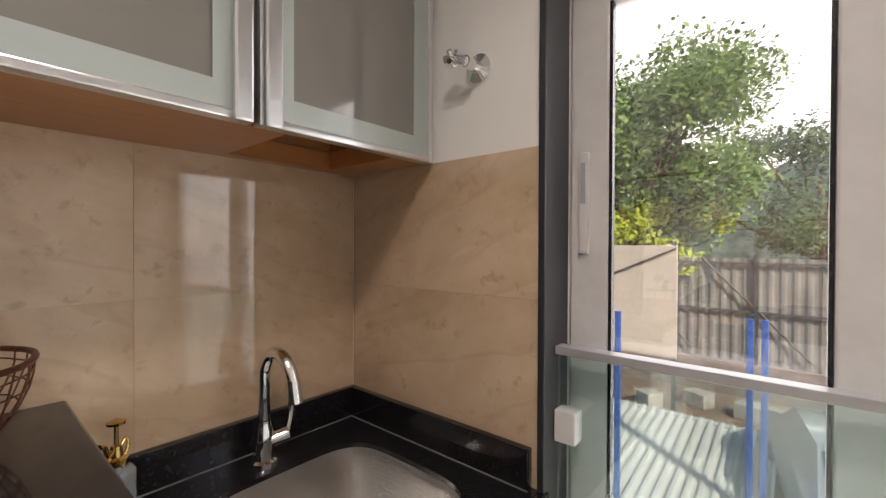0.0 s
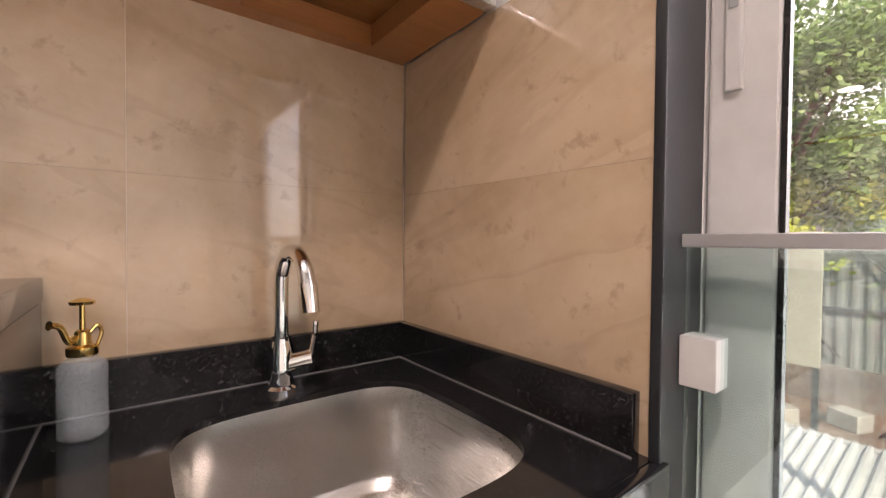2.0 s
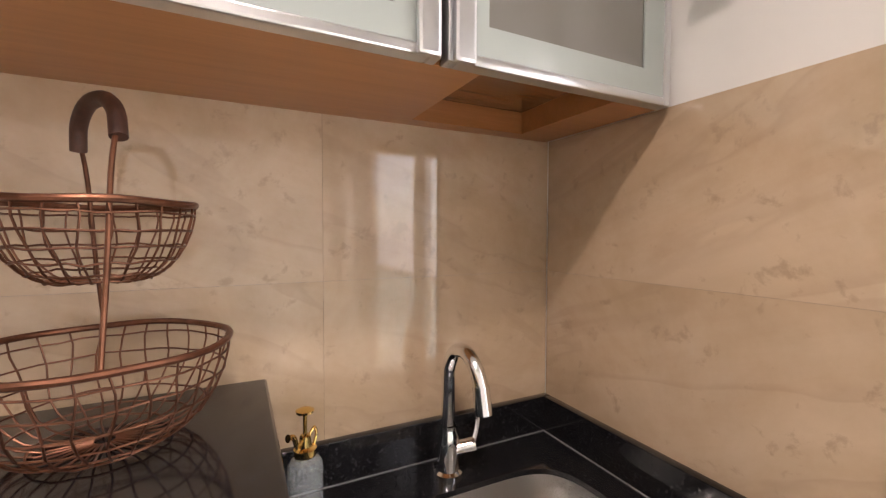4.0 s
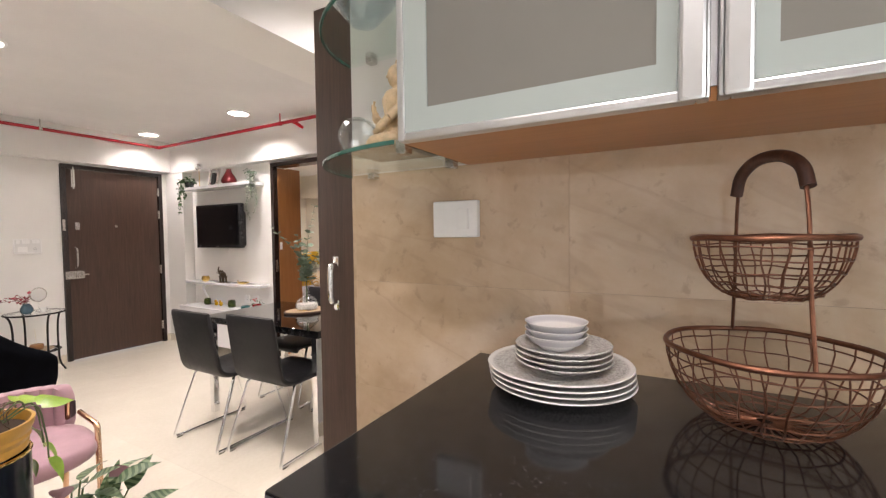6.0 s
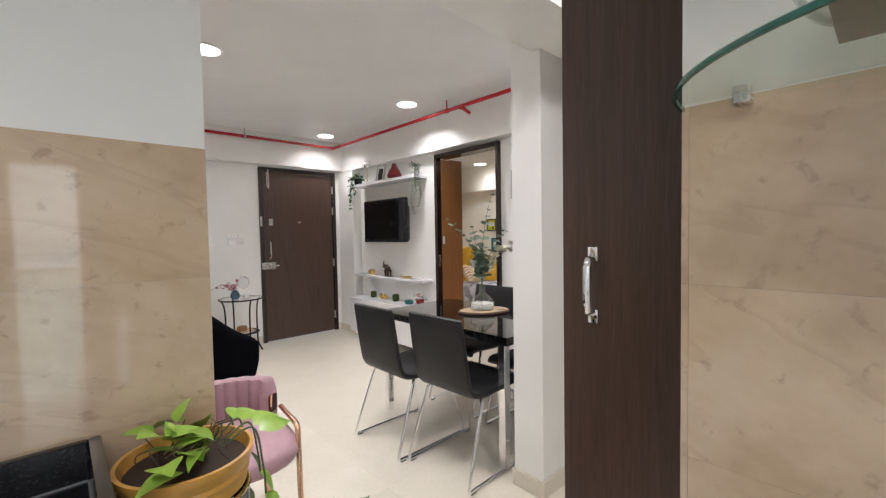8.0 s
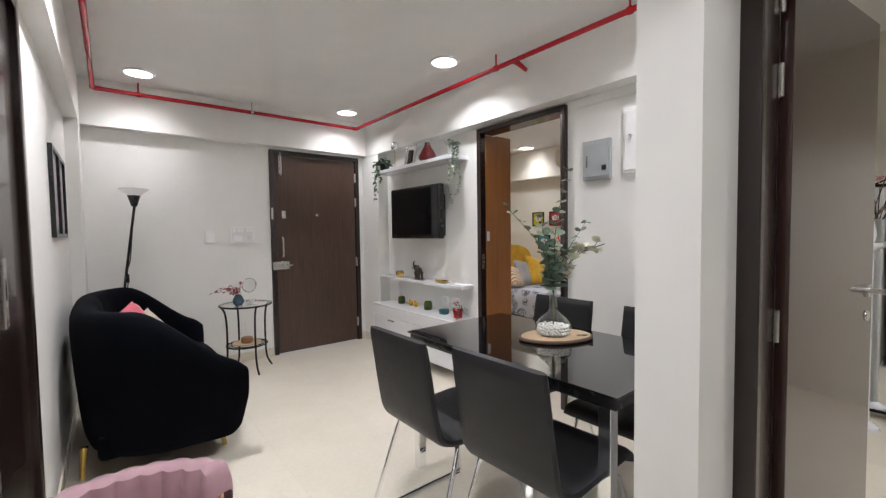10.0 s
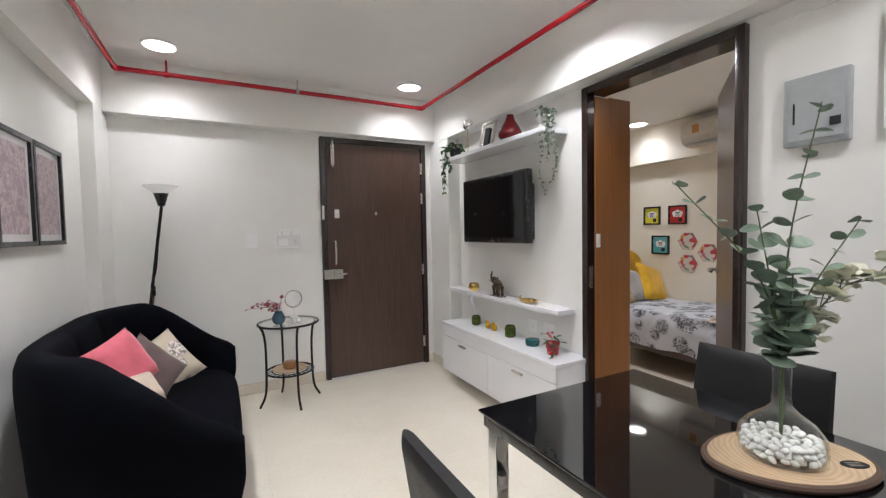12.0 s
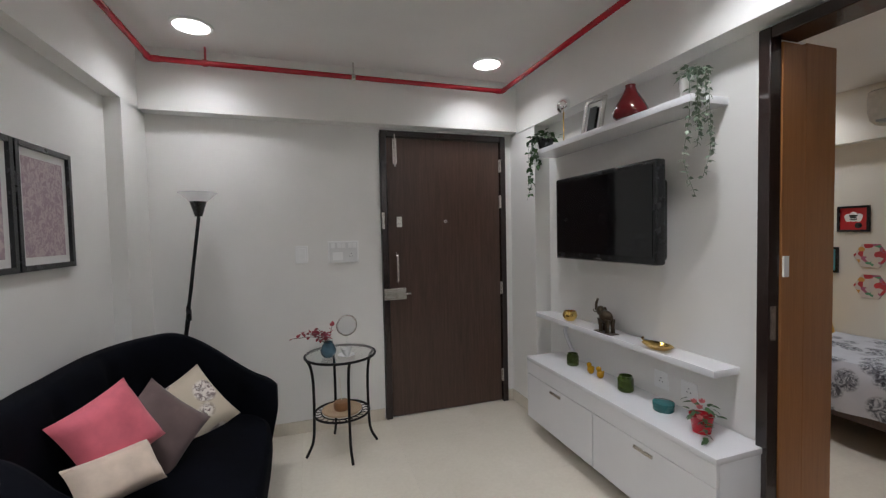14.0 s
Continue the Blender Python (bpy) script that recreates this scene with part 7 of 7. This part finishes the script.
GZ = -2.3
structure("ground", box(-300, 300, 1.4, 600, GZ - 0.2, GZ), stripes_mat("red_earth", (0.22, 0.14, 0.10), 0.9, 0.35), "dusty red earth ground below the window")
fence = thing("sheet_fence", "grey corrugated metal sheet fence on posts", "fence", pose(0, 12, 0))
SHEET = stripes_mat("grey_sheet_metal", (0.22, 0.22, 0.20), 0.6, 0.2)


def corrugated(w, h, pitch=0.19, amp=0.03):
    bm = bmesh.new()
    n = int(w / pitch) * 4
    pr = []
    for k in range(n + 1):
        x = w * k / n
        y = amp * (1 if (k // 2) % 2 else -1)
        pr.append((bm.verts.new((x, y, 0)), bm.verts.new((x, y, h))))
    for a, b in zip(pr, pr[1:]):
        bm.faces.new((a[0], b[0], b[1], a[1]))
    return bm


sheet_me = mesh("fence_sheet", corrugated(1.14, 2.55, 0.19, 0.012), SHEET, smooth=False)
for k in range(14):
    part("fence_sheet", sheet_me, SHEET, fence, at=pose(-8 + 1.15 * k, 0, -1.55))
for k in range(8):
    part("fence_post", box(-8 + 2.3 * k - 0.04, -8 + 2.3 * k + 0.04, -0.12, -0.05, GZ, 1.15), stripes_mat("dark_post", (0.07, 0.07, 0.07)), fence)
for z in (-0.3, 0.85):
    part("fence_rail", box(-8, 8, -0.09, -0.05, z, z + 0.06), stripes_mat("dark_rail", (0.09, 0.09, 0.09)), fence)
for x in (-4.6, -2.3, 0.0):
    part("brace", tube([(x + 0.1, -0.09, 1.0), (x + 2.2, -0.10, -1.3)], 0.025, 6), stripes_mat("dark_brace", (0.06, 0.06, 0.06)), fence)
part("fence_plinth", box(-8, 8, -0.15, 0.2, GZ, -1.5), stripes_mat("stone_plinth", (0.24, 0.19, 0.16), 0.9, 0.35), fence)
cream = thing("cream_hoarding", "cream painted hoarding panel in front of the fence", "hoarding", pose(0, 9.0, 0))
part("panel", box(-4.6, -2.19, 0, 0.05, -0.95, 1.30, 0.01), stripes_mat("cream_sheet", (0.52, 0.47, 0.38), 0.7, 0.08), cream)
for x in (-4.5, -2.26):
    part("post", box(x - 0.04, x + 0.04, 0.05, 0.12, GZ, 1.38), stripes_mat("hoarding_post", (0.08, 0.08, 0.08)), cream)
part("brace", tube([(-4.5, -0.03, 0.2), (-2.2, -0.03, 1.25)], 0.02, 6), stripes_mat("hoarding_brace", (0.10, 0.09, 0.09)), cream)
BLUE = glossy("blue_steel_paint", (0.04, 0.12, 0.42), 0.5, 0, 0.2)
for x, y, top in ((-0.83, 6.0, 0.40), (-2.33, 5.4, 0.42), (-2.19, 5.4, 0.42), (-0.69, 6.0, 0.40)):
    bp = thing("blue_post", "blue painted steel post below the window", "post", pose(x, y, GZ), "blue posts in the yard")
    part("shaft", box(-0.034, 0.034, -0.03, 0.03, 0, top - GZ, 0.005), BLUE, bp)
    part("base_plate", box(-0.065, 0.065, -0.09, 0.09, 0, 0.02, 0.003), BLUE, bp)
    part("cap", box(-0.038, 0.038, -0.034, 0.034, top - GZ, top - GZ + 0.015, 0.003), BLUE, bp)
roof = thing("sheet_roof", "pale corrugated sheet roof in the yard", "roof", pose(-3.2, 5.0, -2.05, 6, 0, 0))
rm = stripes_mat("pale_sheet", (0.55, 0.54, 0.52), 0.4, 0.1)
bm = corrugated(2.6, 3.2, 0.15, 0.025)
part("sheet", bm, rm, roof, at=pose(0, 0, 0, -90, 0, 0) @ Matrix.Diagonal((1, 1, 1, 1)), smooth=False)
part("ridge_beam", box(0, 2.6, 3.1, 3.2, -0.25, 0.0), rm, roof)
for x in (0.05, 2.5):
    part("post", box(x, x + 0.06, 3.0, 3.06, -0.6, -0.02), rm, roof)
for x, y, s in ((-2.05, 10.6, 0.5), (-0.9, 10.4, 0.9), (0.2, 10.8, 0.6), (-2.9, 9.9, 0.4)):
    single("concrete_block", box(-s / 2, s / 2, -0.2, 0.2, 0, 0.32, 0.02), stripes_mat("concrete", (0.42, 0.38, 0.33), 0.9), "rough concrete block lying on the ground", "block", pose(x, y, GZ, 0, 0, 12 * x), "concrete blocks in the yard")


# parked car below the window
def parked_car():
    t = thing("car", "silver parked car below the window", "car", pose(0.35, 6.6, GZ, 0, 0, 100))
    paint_m = glossy("silver_car_paint", (0.50, 0.52, 0.54), 0.2, 0.5, 0.05)
    prof = [(-2.0, 0.35), (-2.05, 0.6), (-1.9, 0.8), (-1.0, 0.92), (-0.45, 1.36), (0.7, 1.42), (1.5, 1.02), (1.95, 0.92), (2.05, 0.6), (2.0, 0.35)]
    bm = bmesh.new()
    rings = []
    for y, k in ((-0.82, 0.9), (-0.76, 1.0), (0.76, 1.0), (0.82, 0.9)):
        rings.append([bm.verts.new((x, y * (1 if z < 1.0 else 0.86), 0.35 + (z - 0.35) * k)) for x, z in prof])
    for a, b in zip(rings, rings[1:]):
        for i in range(len(prof)):
            j = (i + 1) % len(prof)
            bm.faces.new((a[i], a[j], b[j], b[i]))
    bm.faces.new(rings[0])
    bm.faces.new(rings[-1][::-1])
    part("body", bm, paint_m, t)
    gl = glossy("car_glass", (0.03, 0.04, 0.045), 0.05)
    part("windscreen", box(-0.52, 0.52, -0.64, 0.64, -0.004, 0.006, 0.003), gl, t, at=pose(-0.72, 0, 1.155, 0, -38.5, 0) @ Matrix.Diagonal((0.52, 1, 1, 1)))
    part("rear_window", box(-0.45, 0.45, -0.60, 0.60, -0.004, 0.006, 0.003), gl, t, at=pose(1.1, 0, 1.235, 0, 26.5, 0) @ Matrix.Diagonal((0.7, 1, 1, 1)))
    for x in (-1.25, 1.3):
        for y in (-0.80, 0.80):
            w = part("wheel", lathe([(0.18, -0.09), (0.30, -0.09), (0.32, -0.06), (0.32, 0.06), (0.30, 0.09), (0.18, 0.09)], 28, pose(x, y, 0.32, 90, 0, 0)), BLACKP, t)
            part("rim", lathe([(0, 0.07), (0.05, 0.08), (0.18, 0.06), (0.19, 0.0)], 20, pose(x, y, 0.32, 90 if y < 0 else -90, 0, 0)), SATIN, w)
    for y in (-0.6, 0.6):
        part("headlight", box(-2.06, -1.97, y - 0.16, y + 0.16, 0.62, 0.76, 0.02), PORCELAIN, t)


parked_car()


# trees
def tree(x, y, h, spread, seed, trunk_r, dark, lime, leaves, label, base=GZ):
    t = thing("tree", label, "tree", pose(x, y, base))
    rnd = random.Random(seed)
    bark = stripes_mat("bark", (0.16, 0.085, 0.055), 0.9, 0.4)
    lean = rnd.uniform(-0.4, -0.2)
    part("trunk", tube(smooth_path([(0, 0, 0), (lean * 0.2, 0, h * 0.25), (lean * 0.8, 0.1, h * 0.5), (lean, 0.1, h * 0.8)], 5), [trunk_r * (1 - 0.045 * i) for i in range(16)], 10), bark, t)
    blobs = []
    lb = bmesh.new()
    for k in range(16):
        a, r = k * 2.4 + rnd.uniform(-0.4, 0.4), spread * rnd.uniform(0.35, 1.0)
        p = Vector((lean + r * math.cos(a), r * 0.7 * math.sin(a), h * rnd.uniform(0.52, 1.02)))
        z0 = h * rnd.uniform(0.36, 0.6)
        add_tube(lb, smooth_path([(lean * z0 / h, 0.05, z0), (p.x * 0.5 + lean * 0.5, p.y * 0.5, (z0 + p.z) / 2), p], 4), [0.07 * trunk_r / 0.16 - 0.005 * i for i in range(9)], 6)
        blobs.append((p, spread * rnd.uniform(0.22, 0.42)))
    part("limbs", lb, bark, t)
    verts, faces = [], []
    for k in range(leaves):
        p, r = blobs[k % len(blobs)]
        d = Vector((rnd.gauss(0, 1), rnd.gauss(0, 1), rnd.gauss(0, 0.7)))
        c = p + d.normalized() * r * rnd.random() ** 0.45 * (1 + 0.5 * noise.noise(p + d))
        s = rnd.uniform(0.09, 0.21)
        u = Vector((rnd.uniform(-1, 1), rnd.uniform(-1, 1), rnd.uniform(-0.8, 0.5))).normalized()
        w = u.orthogonal().normalized() * s * 0.36
        i = len(verts)
        verts += [c, c + u * s * 0.5 + w, c + u * s, c + u * s * 0.5 - w]
        faces.append((i, i + 1, i + 2, i + 3))
    me = bpy.data.meshes.new("crown")
    me.from_pydata(verts, [], faces)
    me.materials.append(leafy("foliage", dark, lime, 0.5))
    cr = new("crown", me)
    cr.parent = t
    tagged(cr, kind="stuff")


tree(-4.5, 14.6, 8.6, 4.2, 2, 0.22, (0.06, 0.15, 0.03), (0.17, 0.28, 0.06), 52000, "large leafy tree behind the fence", GZ)
tree(-3.3, 13.2, 4.6, 1.6, 5, 0.08, (0.22, 0.32, 0.03), (0.40, 0.45, 0.05), 6000, "small tree with bright lime leaves")
tree(0.6, 20.0, 7.6, 3.6, 7, 0.2, (0.05, 0.11, 0.04), (0.11, 0.18, 0.07), 16000, "dark leafy tree farther away")
tree(-7.5, 17.0, 7.5, 3.6, 8, 0.2, (0.05, 0.11, 0.03), (0.12, 0.20, 0.06), 14000, "leafy tree at the side of the yard")
structure("backdrop_sky", box(-260, 260, 190, 190.5, GZ, 170), glow("pale_hazy_sky", (0.76, 0.88, 1.0), 0.56), "pale hazy daytime sky")
woods = bmesh.new()
cols = []
for k in range(241):
    x = -60 + 0.5 * k
    top = 9.5 + 2.6 * noise.noise(Vector((x * 0.12, 3, 0))) + 1.1 * noise.noise(Vector((x * 0.7, 7, 0))) + 0.5 * noise.noise(Vector((x * 2.3, 1, 0)))
    cols.append([woods.verts.new((x, y, z)) for y, z in ((51, GZ), (51.3, top * 0.6), (52, top), (53, top * 0.9), (54, GZ))])
for a, b in zip(cols, cols[1:]):
    for k in range(4):
        woods.faces.new((a[k], b[k], b[k + 1], a[k + 1]))
structure("backdrop", woods, stripes_mat("far_woods", (0.10, 0.15, 0.13), 0.9, 0.6), "distant dark line of woods")
for z in (2.2, 1.9):
    single("overhead_cable", tube([(-20, 18, z + 0.4), (-8, 18, z), (4, 18, z - 0.05), (18, 18, z + 0.4)], 0.012, 5), BLACKP, "thin dark overhead cable", "cable", group="overhead cables")

# ---- pieces: floor tiles, wall tiles, skirting ----
TS = 0.6
tile_mesh = mesh("floor_tile", box(-TS / 2 + 0.0002, TS / 2 - 0.0002, -TS / 2 + 0.0002, TS / 2 - 0.0002, -0.004, 0.0), FLOOR, smooth=False)
for i in range(12):
    for j in range(12):
        x, y = -5.98 + TS * (i + 0.5), -6.25 + TS * (j + 0.5)
        if x < 0.95 and y < 0.75:
            part("floor_tile", tile_mesh, FLOOR, floor, at=pose(x, y, 0))


def tile_band(parent, along, start, end, first, plane, sign, z_rows, width=0.577):
    """Marble tiles on a wall: along is the axis of the wall, plane its face, sign the way it looks."""
    edges = [start]
    e = first
    while e < end - 0.005:
        if e > start + 0.005:
            edges.append(e)
        e += width
    edges.append(end)
    g = 0.00018
    for a, b in zip(edges, edges[1:]):
        for z0, z1 in zip(z_rows, z_rows[1:]):
            p0, p1 = plane, plane + sign * 0.008
            if along == "y":
                bm = box(min(p0, p1), max(p0, p1), a + g, b - g, z0 + g, z1 - g)
            else:
                bm = box(a + g, b - g, min(p0, p1), max(p0, p1), z0 + g, z1 - g)
            part("wall_tile", bm, MARBLE, parent, smooth=False)


ROWS_Z = [0.0, 0.035, 0.325, 0.615, 0.905, 1.195, 1.483]
tile_band(wall_back, "y", -1.178, 0.479, -0.590 - 0.577, -1.363, 1, ROWS_Z)
tile_band(wall_window, "x", -1.354, -0.801, -1.354 + 0.577, 0.488, -1, ROWS_Z)
tile_band(wall_end, "x", -0.848, 0.748, -0.848 + 0.577, -2.0, 1, ROWS_Z)


def skirting(segments):
    for k, (x0, x1, y0, y1) in enumerate(segments):
        tagged(part("baseboard", box(x0, x1, y0, y1, 0.0, 0.085, 0.002), SKIRT), "cream tile skirting along the wall", "skirting", kind="structure")


skirting([(-2.355, -0.94, -6.03, -6.02), (-3.41, -3.36, -6.03, -6.02), (-0.94, -0.93, -6.02, -5.69), (-0.86, -0.85, -5.69, -3.74), (-0.86, -0.85, -3.02, -2.0),
          (-3.41, -3.40, -6.02, -5.66), (-3.53, -3.52, -5.66, -4.18), (-3.53, -3.52, -3.315, -2.23), (-3.52, -2.25, -2.23, -2.22), (-2.26, -2.25, -2.22, -2.04), (-2.53, -2.26, -2.05, -2.04)])
